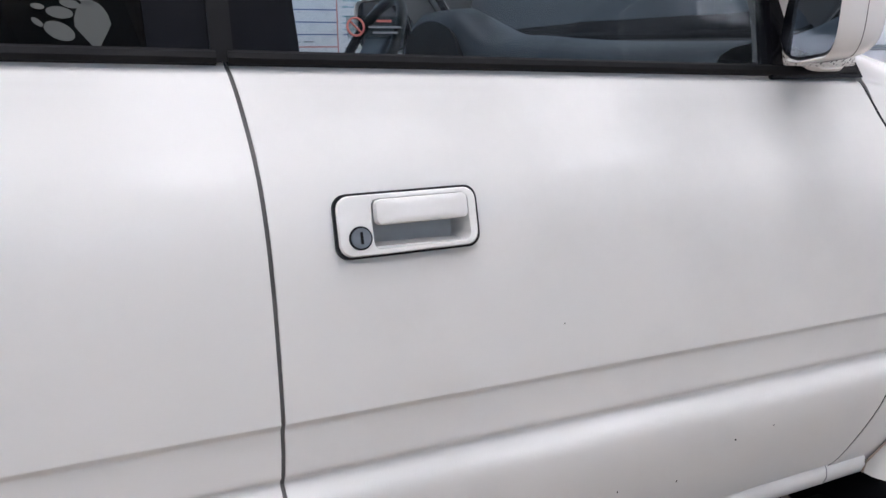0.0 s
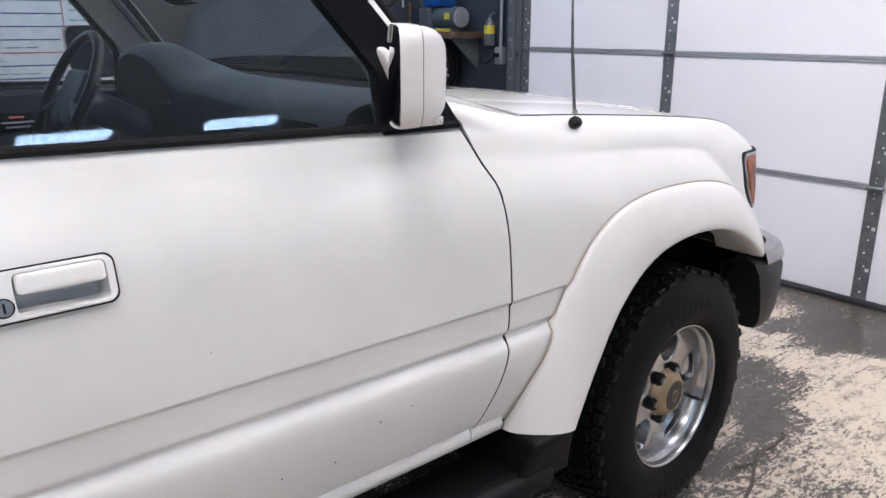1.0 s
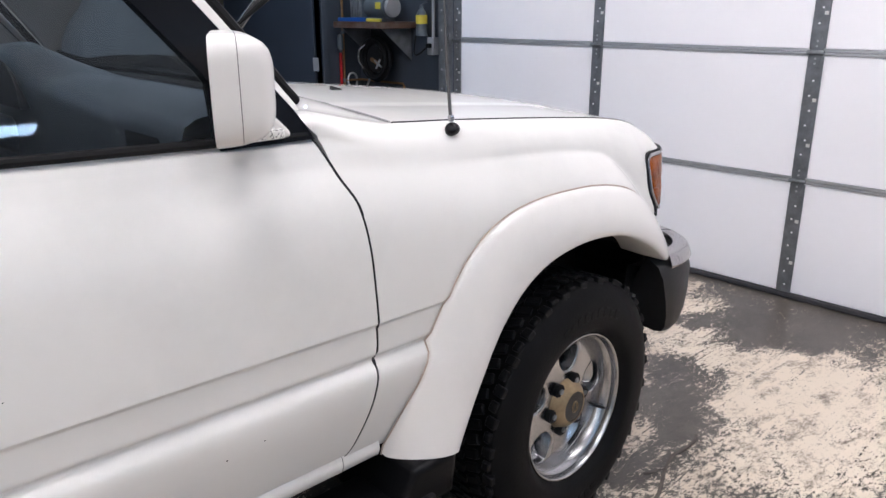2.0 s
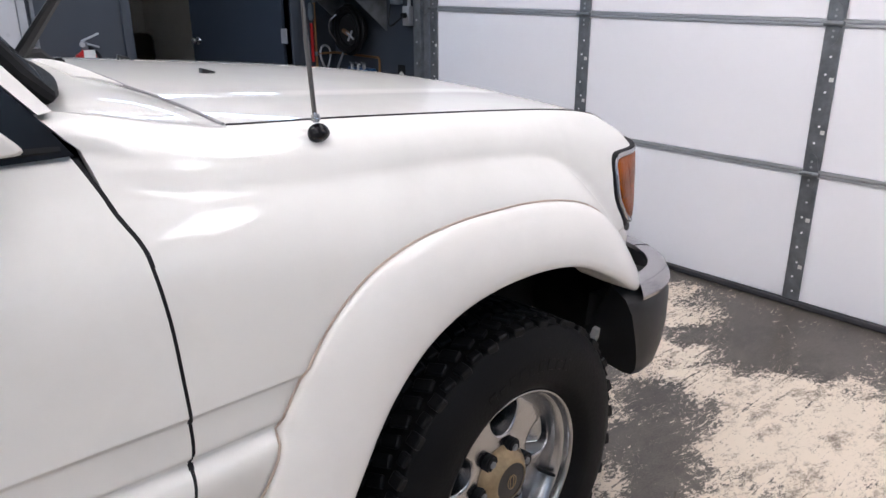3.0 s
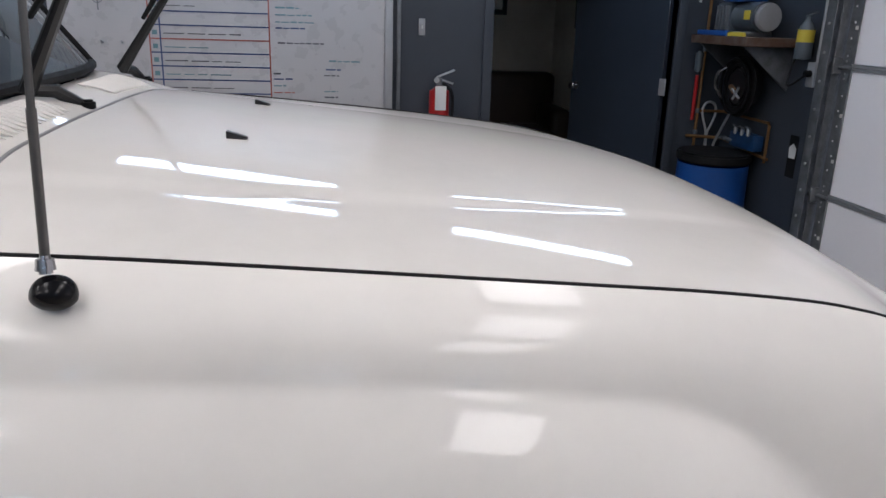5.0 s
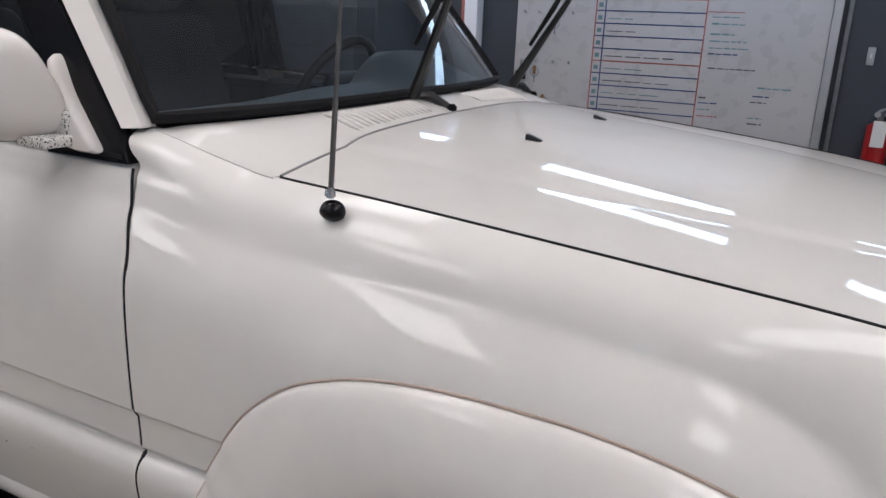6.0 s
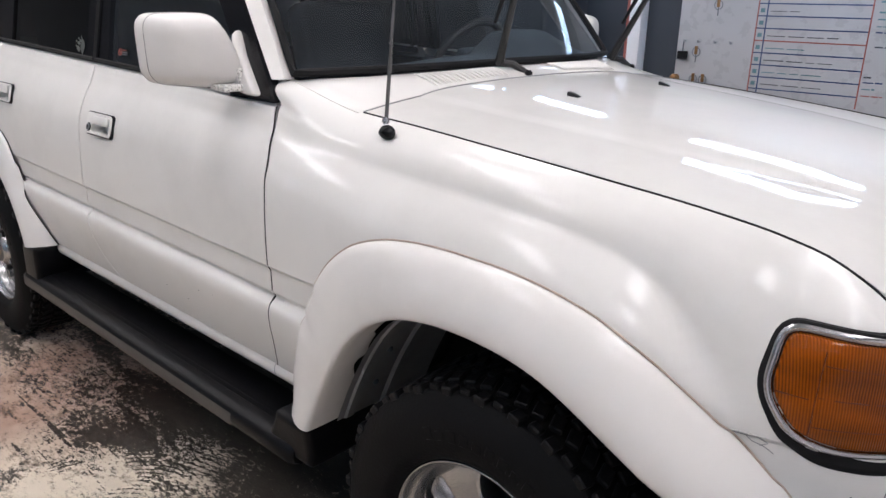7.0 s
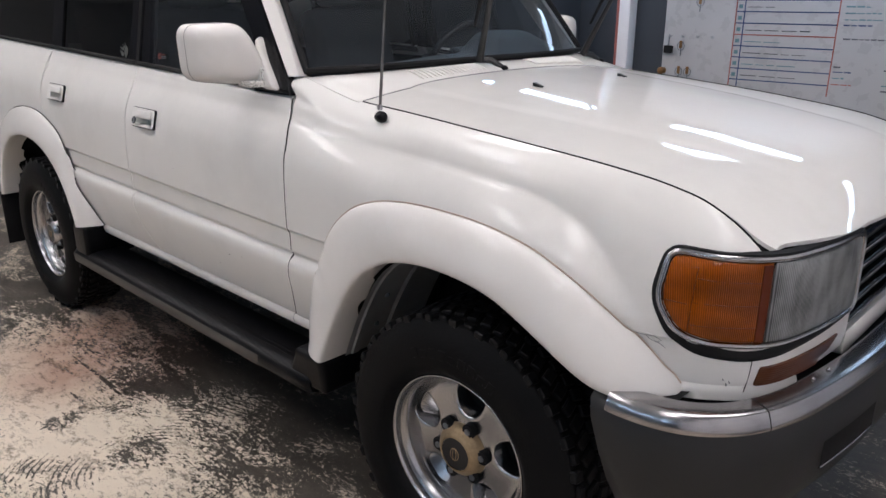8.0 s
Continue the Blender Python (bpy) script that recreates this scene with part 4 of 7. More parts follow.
def flank(s, g, z):
    """A point of the flank: s along the plan, g the inward share, z the height at the windscreen end."""
    x, y = float(np.interp(s, FL_S, FL_X)), float(np.interp(s, FL_S, FL_Y))
    tx = min(x, 0.655)
    ty = seam_y(tx)
    drop = seam_z(tx) - 1.266
    fade = min(max((z - 1.19) / 0.076 if drop > 0 else (z - 0.93) / 0.30, 0), 1)
    k = min(1, max(0, (x - 0.12) / 0.42))
    k = k * k * (3 - 2 * k)
    if z > 0.872:
        g += (g ** 1.7 - g) * k
    h = z + drop * fade * fade * (3 - 2 * fade)
    if k and z > 1.035:
        h += (1.035 + (z - 1.035) * (seam_z(tx) - 1.035) / 0.231 - h) * k
    elif k:
        h += (z - h) * k
    yy = y + (ty - y) * g + dent(x, h) * min(1, (1 - g) / 0.5)
    w = step(-0.74, -0.32, x) * (1 - step(0.50, 0.66, x))
    if w and h > 0.872:
        # the shoulder falls to the fold, then the haunch swells out below it
        top, fold, full = seam_z(tx), max(ridge_z(x) - 0.022, 0.90), ty - y
        share = 0.58 - 0.09 * step(-0.74, -0.15, x) + 0.51 * step(0.28, 0.52, x)
        if h > fold:
            d = share * full * shoulder((top - h) / (top - fold))
        else:
            d = full * (share + (1 - share) * haunch((fold - h) / (fold - 0.872)))
        yy += (ty - d - yy) * w
    if x < -0.30:
        # flush with the door along its front edge, its section squeezed under the falling seam
        top = seam_z(tx)
        hd = h if h < 1.06 else 1.06 + (h - 1.06) * 0.2565 / (top - 1.06)
        yd = -0.912 + 0.164 * door_g(hd) + dent(x, h) * min(1, max(0, (1.2655 - hd) / 0.03))
        if hd > 1.2655:
            yd += (ty + 0.8054) * ((hd - 1.2655) / 0.051) ** (5.0 - 2.8 * step(-0.82, -0.66, x))
        if hd > 1.2:
            # away from the door the shoulder runs on without a fold
            u = min(1, (hd - 1.2) / 0.1165)
            ys = -0.912 + 0.164 * door_g(1.2) + dent(x, 1.06 + 0.14 * (top - 1.06) / 0.2565)
            soft = (1 + 2 * u) * (1 - u) ** 2 * ys + u * (1 - u) ** 2 * 0.1165 * 0.5 + u * u * (3 - 2 * u) * ty - u * u * (1 - u) * 0.1165 * 2.0
            yd += (soft - yd) * step(-0.78, -0.62, x)
        yy += (yd - yy) * (1 - step(-0.74, -0.30, x))
    return Vector((x + (tx - x) * g, yy, h))


_zs = [z for g, z in SEC][::-1]
_gs = [g for g, z in SEC][::-1]


waist = table([(1.03, 0.04), (1.07, 0.070), (1.10, 0.108), (1.138, 0.190), (1.17, 0.285), (1.197, 0.375), (1.218, 0.445), (1.236, 0.512), (1.252, 0.582), (1.2655, 0.65), (1.33, 0.65)])


def door_g(z):
    """The inward share of the doors' skin at height z."""
    return waist(z) if z > 1.03 else float(np.interp(z, _zs, _gs))


def flank_at(s, z, out=0.0):
    """The flank's skin at height z (under the lamp's top), out metres outside it."""
    p = flank(s, float(np.interp(z, _zs, _gs)), z)
    p.z = z
    a, b = flank(s - 0.004, 0, 0.9), flank(s + 0.004, 0, 0.9)
    d = (b - a).normalized()
    return p + Vector((d.y, -d.x, 0)) * out


def skin_y(x, z):
    s = float(np.interp(x, FL_X[:330], FL_S[:330]))
    zz = z
    for _ in range(6):
        p = flank(s, float(np.interp(zz, _zs, _gs)), zz)
        zz += z - p.z
    return p.y


def s_of(x):
    return float(np.interp(x, FL_X, FL_S))


seam_front = table([(1.28, -0.793), (1.265, -0.788), (1.21, -0.764), (1.18, -0.754), (1.137, -0.734), (1.10, -0.728), (1.024, -0.72), (0.947, -0.716), (0.866, -0.712), (0.815, -0.711), (0.78, -0.716), (0.726, -0.722), (0.65, -0.735), (0.576, -0.76), (0.55, -0.775), (0.52, -0.80)])
seam_mid = table([(1.30, -1.832), (1.273, -1.826), (1.237, -1.818), (1.2, -1.812), (1.158, -1.808), (1.11, -1.806), (1.0, -1.804), (0.85, -1.804), (0.78, -1.806), (0.70, -1.80), (0.65, -1.785), (0.60, -1.755), (0.555, -1.70), (0.53, -1.67)])
ARCH_OUT = [(-0.668, 0.505), (-0.638, 0.60), (-0.602, 0.675), (-0.574, 0.745), (-0.562, 0.790), (-0.516, 0.866), (-0.46, 0.941), (-0.384, 1.0), (-0.30, 1.032), (-0.22, 1.046), (-0.13, 1.052), (-0.03, 1.051), (0.05, 1.047), (0.138, 1.035), (0.227, 1.012), (0.30, 0.978), (0.36, 0.94), (0.42, 0.893), (0.49, 0.834), (0.556, 0.772)]
ARCH_IN = [(-0.515, 0.497), (-0.498, 0.538), (-0.461, 0.62), (-0.418, 0.70), (-0.375, 0.768), (-0.33, 0.82), (-0.28, 0.861), (-0.22, 0.892), (-0.16, 0.910), (-0.08, 0.921), (0.0, 0.922), (0.08, 0.915), (0.15, 0.90), (0.205, 0.879), (0.27, 0.847), (0.33, 0.812), (0.38, 0.780), (0.43, 0.754), (0.49, 0.742), (0.560, 0.748)]


def inside(x, z, poly):
    c = False
    for (x1, z1), (x2, z2) in zip(poly, poly[1:] + poly[:1]):
        if (z1 > z) != (z2 > z) and x < (x2 - x1) * (z - z1) / (z2 - z1) + x1:
            c = not c
    return c


def lift(bm):
    """The waist and the windows climb gently towards the tail."""
    for v in bm.verts:
        c = 0.0148 * min(1.0, max(0.0, (v.co.z - 0.56) / 0.2)) + 0.0155 * min(1.0, max(0.0, (v.co.z - 0.95) / 0.28))
        v.co.z += c * max(0.0, -0.71 - v.co.x)
    return bm


LIFTED = ("rear_quarter", "belt_moulding", "door_gap")


def two_sides(name, bm, mat, parent, label="", angle=38):
    if name in LIFTED:
        lift(bm)
    a = mirrored(bm)
    return part(name, bm, mat, parent, label, angle), part(name, a, mat, parent, label, angle)


# The rear edge of the fender's top, under the windscreen pillar.
foot_x = table([(1.236, seam_front(1.236) + 0.003), (1.245, -0.791), (1.256, -0.806), (1.266, -0.8175)])


# Front fenders: skin from the hood seam down, cut for the lamp and the arch.
def make_fender():
    rows = []
    send = FL_S[-1] - 0.30
    for g, z in SEC:
        x0 = seam_front(z) + 0.0030 if z < 1.236 else foot_x(z)
        s0 = s_of(x0)
        rows.append([flank(s0 + (send - s0) * k / 150, g, z) for k in range(151)])
    bm = grid(rows)
    mid = [((a + c) / 2, (b + d) / 2) for (a, b), (c, d) in zip(resample2(ARCH_OUT, 40), resample2(ARCH_IN, 40))]
    hole = mid + [(0.56, 0.3), (-0.60, 0.3)]
    lamp = [(0.497, 1.050), (0.489, 0.965), (0.528, 0.905), (0.60, 0.88), (0.9, 0.88), (0.9, 1.25), (0.652, 1.25), (0.652, 1.054), (0.60, 1.055)]
    gone = []
    for f in bm.faces:
        c = f.calc_center_median()
        if (c.y < -0.8 and inside(c.x, c.z, hole)) or inside(c.x, c.z, lamp) or (c.x > 0.49 and c.z < 0.745) or (c.z < 0.50):
            gone.append(f)
    bmesh.ops.delete(bm, geom=gone, context="FACES")
    top = lambda e: all(v.co.y > -0.77 and v.co.z > 1.04 and v.co.x > -0.76 for v in e.verts)
    side = [e for e in bm.edges if len(e.link_faces) == 1 and not top(e)]
    rim_in(bm, (0, 0, -0.02), top)
    bm.edges.ensure_lookup_table()
    out = bmesh.ops.extrude_edge_only(bm, edges=[e for e in side if e.is_valid])
    bmesh.ops.translate(bm, vec=(0, 0.02, 0), verts=[v for v in out["geom"] if isinstance(v, bmesh.types.BMVert)])
    return bm


def resample2(pts, n):
    return [(p.x, p.y) for p in resample(spline([(a, b, 0) for a, b in pts], 6), n)]


two_sides("fender", make_fender(), M_PAINT, car)


# Doors.
def door_rows(xa, xb, n, low=0.553):
    rows = []
    for g, z in SEC:
        if z < low or z > 1.2655:
            continue
        a, b = xa(z), xb(z)
        rows.append([Vector((x, -0.912 + 0.164 * door_g(z) + dent(x, z) * min(1, (1.2655 - z) / 0.03), z)) for x in [a + (b - a) * k / n for k in range(n + 1)]])
    return rows


rear_cut = table([(1.30, -2.70), (1.05, -2.70), (0.98, -2.64), (0.90, -2.48), (0.80, -2.41), (0.70, -2.36), (0.60, -2.30), (0.53, -2.25)])
DOORS = []
HANDLE = {"front": (-1.639, 1.114), "rear": (-2.507, 1.14)}
for side in (1, -1):
    for which, (xa, xb, n) in {"front": (lambda z: seam_mid(z) + 0.0027, lambda z: seam_front(z) - 0.0030, 110), "rear": (lambda z: rear_cut(z) + 0.0016, lambda z: seam_mid(z) - 0.0027, 90)}.items():
        bm = grid(door_rows(xa, xb, n))
        lift(bm)
        hx, hz = HANDLE[which]
        bmesh.ops.delete(bm, geom=[f for f in bm.faces if all(abs(v.co.x - hx) < 0.084 and abs(v.co.z - hz) < 0.0345 for v in f.verts)], context="FACES")
        rim_in(bm, (0, 0.022, 0))
        if side < 0:
            b2 = mirrored(bm)
            bm.free()
            bm = b2
        DOORS.append((side, which, part(which + "_door", bm, M_DOOR, car)))

# Rear quarter panels, from the rear door back to the tail.
tail_x = table([(0.5, -3.84), (0.9, -3.87), (1.27, -3.86), (1.4, -3.84)])


def make_quarter():
    rows = []
    for g, z in SEC:
        if z > 1.2655:
            continue
        gg = door_g(z)
        a, b = tail_x(z), rear_cut(z) - 0.0016
        rows.append([Vector((a + (b - a) * k / 60, -0.912 + 0.164 * gg + 0.10 * max(0, (-3.6 - (a + (b - a) * k / 60)) / 0.27) ** 2, z)) for k in range(61)])
    bm = grid(rows)
    bmesh.ops.delete(bm, geom=[f for f in bm.faces if math.hypot(f.calc_center_median().x + 2.85, f.calc_center_median().z - 0.42) < 0.545], context="FACES")
    rim_in(bm, (0, 0.02, 0))
    return bm


two_sides("rear_quarter", make_quarter(), M_DOOR, car)


# Sills: the white roll under the doors.
def make_sill():
    sec = [(-0.848, 0.556), (-0.856, 0.546), (-0.859, 0.53), (-0.853, 0.512), (-0.84, 0.502), (-0.80, 0.50)]
    xs = [-2.30 + (1.62) * k / 40 for k in range(41)]
    return grid([[(x, y, z) for y, z in sec] for x in xs])


two_sides("sill", make_sill(), M_PAINT, car)
two_sides("sill_joint", tube([(-0.785, -0.8485, 0.556), (-0.785, -0.8565, 0.546), (-0.785, -0.8595, 0.53), (-0.785, -0.8535, 0.512), (-0.785, -0.8405, 0.502)], 0.0009, 6), M_LINER, car)


# Dark shell behind the panel gaps and the floor pan.
def make_shell():
    bm = bmesh.new()
    for x0, x1 in ((-2.32, -0.60),):
        for s in (1, -1):
            grid([[(x0, y * s, z), (x1, y * s, z)] for z, y in ((1.255, -0.785), (1.15, -0.845), (1.0, -0.875), (0.8, -0.868), (0.62, -0.83), (0.50, -0.77), (0.44, -0.60), (0.40, 0))], bm=bm)
    box(-3.80, -2.32, -0.55, 0.55, 0.42, 0.60, bm=bm)
    for s in (1, -1):
        grid([[(x, y * s, z) for x in (-3.78, -2.30)] for y, z in ((-0.785, 1.255), (-0.85, 1.12), (-0.86, 1.03))], bm=bm)
    box(-0.60, 0.62, -0.43, 0.43, 0.42, 1.08, bm=bm)
    box(-3.7, 0.60, -0.40, -0.30, 0.36, 0.50, bm=bm)
    box(-3.7, 0.60, 0.30, 0.40, 0.36, 0.50, bm=bm)
    for ax in (0, -2.85):
        merge(bm, moved(cylinder(0.055, 1.5, 16), pose(ax, 0, 0.40, 90)))
        merge(bm, moved(cylinder(0.14, 0.2, 20, 0.05), pose(ax, -0.15, 0.40, 90)))
    return bm


part("underbody", make_shell(), M_DARK, car, "dark floor pan, frame rails and axles")


# Wheel-arch flares.
def make_flare(outer, inner, lip_y, body_y, n=72):
    A, B = resample2(outer, n), resample2(inner, n)
    rows, seal = [], []
    for i in range(n):
        (xo, zo), (xi, zi) = A[i], B[i]
        u = i / (n - 1)
        yo = body_y(xo, zo) - 0.003
        yl = lip_y(u)
        row = []
        for k, (f, h) in enumerate(((0, 0.0), (0.0, 0.16), (0.03, 0.26), (0.12, 0.42), (0.28, 0.62), (0.48, 0.82), (0.68, 0.95), (0.85, 1.0), (0.95, 0.99), (1.0, 0.95), (1.02, 0.86), (1.025, 0.5), (1.02, -0.2), (1.0, -0.9))):
            row.append(Vector((xo + (xi - xo) * f, yo + (yl - yo) * h, zo + (zi - zo) * f)))
        rows.append(row)
        seal.append(Vector((xo + (xo - xi) * 0.02, yo - 0.002, zo + (zo - zi) * 0.02)))
    bm = grid(rows)
    for r in (rows[0], rows[-1]):
        vs = [bm.verts.new(p) for p in r]
        bm.faces.new(vs)
    bmesh.ops.remove_doubles(bm, verts=bm.verts, dist=0.0005)
    return bm, tube(seal, 0.0021, 6)


lip_front = table([(0, -0.962), (0.3, -0.962), (0.6, -0.962), (0.8, -0.958), (0.9, -0.93), (0.96, -0.882), (1.0, -0.824)])
bm, sl = make_flare(ARCH_OUT, ARCH_IN, lip_front, skin_y)
two_sides("front_flare", bm, M_FLARE, car, angle=50)
two_sides("flare_seal", sl, M_SEAL, car, "perished tan rubber seal")
REAR_OUT = [(-2.262, 0.552), (-2.31, 0.64), (-2.385, 0.748), (-2.42, 0.823), (-2.442, 0.866), (-2.50, 0.943), (-2.614, 0.998), (-2.74, 1.03), (-2.87, 1.04), (-3.0, 1.03), (-3.13, 1.0), (-3.26, 0.94), (-3.36, 0.85), (-3.43, 0.74), (-3.47, 0.62), (-3.48, 0.52)]
REAR_IN = [(-2.352, 0.545), (-2.375, 0.62), (-2.43, 0.72), (-2.52, 0.81), (-2.64, 0.875), (-2.78, 0.905), (-2.92, 0.905), (-3.06, 0.875), (-3.18, 0.81), (-3.27, 0.72), (-3.33, 0.62), (-3.36, 0.52)]


def rear_skin(x, z):
    return -0.912 + 0.164 * float(np.interp(z, _zs, _gs))


bm, sl = make_flare(REAR_OUT, REAR_IN, lambda u: -0.962, rear_skin)
two_sides("rear_flare", bm, M_FLARE, car, angle=50)
two_sides("flare_seal", sl, M_RUBBER, car)


# Wheel wells.
def make_well(inner, cx):
    A = resample2(inner, 40)
    rows = []
    for x, z in A:
        d = Vector((x - cx, z - 0.42)).normalized() * 0.018
        rows.append([(x + d.x, y, z + d.y) for y in (-0.872, -0.80, -0.62, -0.44)])
    bm = grid(rows)
    back = [bm.verts.new((x, -0.44, z)) for x, z in A] + [bm.verts.new((A[-1][0], -0.44, 0.42)), bm.verts.new((A[0][0], -0.44, 0.42))]
    bm.faces.new(back)
    return bm


two_sides("wheel_well", make_well(ARCH_IN, 0.0), M_DARK, car)
two_sides("wheel_well", make_well(REAR_IN, -2.85), M_DARK, car)


def make_splash():
    """The ribbed inner splash panel behind the front wheel."""
    ribs = ((-0.868, 0), (-0.846, 0), (-0.842, 0.007), (-0.818, 0.007), (-0.814, 0), (-0.722, 0), (-0.716, 0.010), (-0.69, 0.010), (-0.684, 0), (-0.55, 0))
    return grid([[(x + 0.010 + d, y, z - 0.004) for y, d in ribs] for x, z in resample2(ARCH_IN[:8], 14)])


two_sides("splash_panel", make_splash(), M_LINER, car, "dull grey ribbed splash panel")
for y, z in ((-0.77, 0.585), (-0.775, 0.70)):
    bm = bmesh.new()
    bmesh.ops.create_uvsphere(bm, u_segments=10, v_segments=6, radius=0.009)
    two_sides("bolt", moved(bm, pose(float(np.interp(z, [p[1] for p in ARCH_IN[:8]], [p[0] for p in ARCH_IN[:8]])) + 0.011, y, z)), M_STEELGREY, car)


# Mud guards: black plastic under the front and behind the rear flares.
def make_mudguard():
    bm = box(-0.66, -0.515, -0.955, -0.72, 0.375, 0.502, 0.022, 3)
    for v in bm.verts:
        if v.co.z < 0.44 and v.co.x < -0.58:
            v.co.x -= 0.05
        if v.co.z < 0.44:
            v.co.y += 0.01
    return bm


two_sides("mud_guard", make_mudguard(), M_STEP, car, "black plastic mud guard", 60)
two_sides("mud_guard", box(-2.42, -2.285, -0.95, -0.72, 0.40, 0.548, 0.02, 3), M_STEP, car, angle=60)
two_sides("mud_flap", box(-3.44, -3.42, -0.955, -0.70, 0.22, 0.52, 0.006, 2), M_RUBBER, car, "black rubber mud flap", 60)


# Running boards.
def make_step():
    sec = [(-0.775, 0.405), (-0.78, 0.422), (-0.80, 0.428), (-0.922, 0.425), (-0.946, 0.417), (-0.959, 0.404), (-0.961, 0.385), (-0.955, 0.364), (-0.935, 0.352), (-0.86, 0.350), (-0.775, 0.37)]
    xs = [-2.44, -2.43, -2.41] + [-2.38 + 1.78 * k / 20 for k in range(21)] + [-0.585]
    rows = []
    for i, x in enumerate(xs):
        f = 0.86 if i == 0 or i == len(xs) - 1 else 0.97 if i in (1,) else 1
        rows.append([(x, -0.88 + (y + 0.88) * f, 0.39 + (z - 0.39) * f) for y, z in sec])
    bm = grid(rows, close_v=True)
    for r in (rows[0], rows[-1]):
        bm.faces.new([bm.verts.new(p) for p in r])
    bmesh.ops.remove_doubles(bm, verts=bm.verts, dist=0.0004)
    bmesh.ops.recalc_face_normals(bm, faces=bm.faces)
    return bm


def make_treads():
    bm = bmesh.new()
    for k in range(6):
        y = -0.812 - 0.018 * k
        box(-2.34, -0.64, y - 0.006, y + 0.006, 0.4250, 0.4262, 0.0005, 1, bm)
    return bm


for sgn in (1, -1):
    st, tr = make_step(), make_treads()
    if sgn < 0:
        st, tr = mirrored(st), mirrored(tr)
    sb = part("running_board", st, M_STEP, car, "worn black running board", 50)
    part("tread_rib", tr, M_STEP, sb)
    lip = grid([[(x, y, z) for y, z in ((-0.9605, 0.406), (-0.9635, 0.400), (-0.9640, 0.372), (-0.9585, 0.363))] for x in (-2.41, -2.0, -1.4, -0.86)])
    part("board_edge", lip if sgn > 0 else mirrored(lip), M_DUST, sb, "dusty brown-grey outer lip")

# ---- hood ----
HOOD_N = 56
crease_y = table([(-0.55, 0.535), (-0.13, 0.490), (0.135, 0.457), (0.34, 0.416), (0.50, 0.390), (0.80, 0.36)])
nose_z = table([(-0.7, 1.270), (-0.52, 1.263), (-0.35, 1.251), (-0.16, 1.236), (0.02, 1.2205), (0.15, 1.208), (0.29, 1.193), (0.40, 1.178), (0.46, 1.166), (0.52, 1.149), (0.58, 1.119), (0.62, 1.092), (0.66, 1.071), (0.70, 1.065), (0.74, 1.060), (0.77, 1.045), (0.79, 1.02)])


mid_z = table([(-0.7, 1.318), (-0.5, 1.304), (-0.3, 1.286), (0.0, 1.257), (0.25, 1.230), (0.45, 1.201), (0.58, 1.169), (0.66, 1.138), (0.72, 1.098), (0.76, 1.058), (0.79, 1.02)])


def hood_z(x, y):
    """The hood: crowned, with a soft crease either side that dies out towards the nose."""
    ys, yc = -seam_y(min(x, 0.66)) - 0.004, crease_y(x)
    a = min(abs(y), ys)
    zs, zm = nose_z(x), max(mid_z(x), nose_z(x))
    smooth = 1 - (a / ys) ** 2.6
    if a > yc:
        t = (ys - a) / (ys - yc)
        sharp = 0.62 * t - 0.20 * t * t
    else:
        st = min(1, (yc - a) / 0.026)
        sharp = 0.42 + 0.08 * st * (2 - st) + 0.50 * (1 - (a / yc) ** 2)
    k = min(1, max(0, (x - 0.34) / 0.30))
    k = k * k * (3 - 2 * k)
    k = max(k, 0.4 * (1 - min(1, max(0, (x + 0.56) / 0.22))))
    return zs + (zm - zs) * (sharp * (1 - k) + smooth * k)


rear_edge = table([(0.0, -0.546), (0.15, -0.548), (0.29, -0.551), (0.40, -0.554), (0.47, -0.549), (0.52, -0.540), (0.57, -0.536), (0.66, -0.530), (0.745, -0.525)])


def front_edge(a):
    """x of the hood's front edge at the distance a from the middle."""
    return 0.755 - 0.011 * (a / 0.36) ** 2 if a < 0.36 else 0.744 - 0.076 * ((a - 0.36) / 0.335) ** 3


def make_hood():
    rows = []
    ny = 80
    for i in range(ny + 1):
        f = -1 + 2 * i / ny
        row = []
        for k in range(HOOD_N + 1):
            u = k / HOOD_N
            u = u + 0.12 * math.sin(math.pi * u) * u
            u = min(u, 1)
            half = -seam_y(0.3)
            a = abs(f) * half
            x0, x1 = rear_edge(a), front_edge(min(a, 0.695))
            x = x0 + (x1 - x0) * u
            y = f * (-seam_y(min(x, 0.66)) - 0.008)
            row.append(Vector((x, y, hood_z(x, y))))
        rows.append(row)
    bm = grid(rows)
    rim_in(bm, (0, 0, -0.009))
    return bm


hood = part("hood", make_hood(), M_HOOD, car)
# Dark tubes fill the hood gap, in place of the shade between panels.
two_sides("hood_gap", tube([(x, seam_y(min(x, 0.66)) + 0.004, seam_z(min(x, 0.66)) + 0.0002) for x in [-0.527 + 1.184 * k / 50 for k in range(51)]], 0.0027, 8), M_RUBBER, car)
part("hood_gap", tube([(rear_edge(abs(y)) - 0.0045, y, hood_z(rear_edge(abs(y)), y) - 0.0004) for y in [-0.738 + 1.476 * k / 80 for k in range(81)]], 0.0032, 8), M_LINER, car)


def gap_ribbon(fx, z0, z1, deep):
    rows = []
    for k in range(41):
        z = z0 + (z1 - z0) * k / 40
        y = -0.912 + 0.164 * door_g(z) + deep + dent(fx(z), z) * min(1, (1.2655 - z) / 0.03)
        rows.append([(fx(z) - 0.0045, y, z), (fx(z) + 0.0045, y, z)])
    return grid(rows)


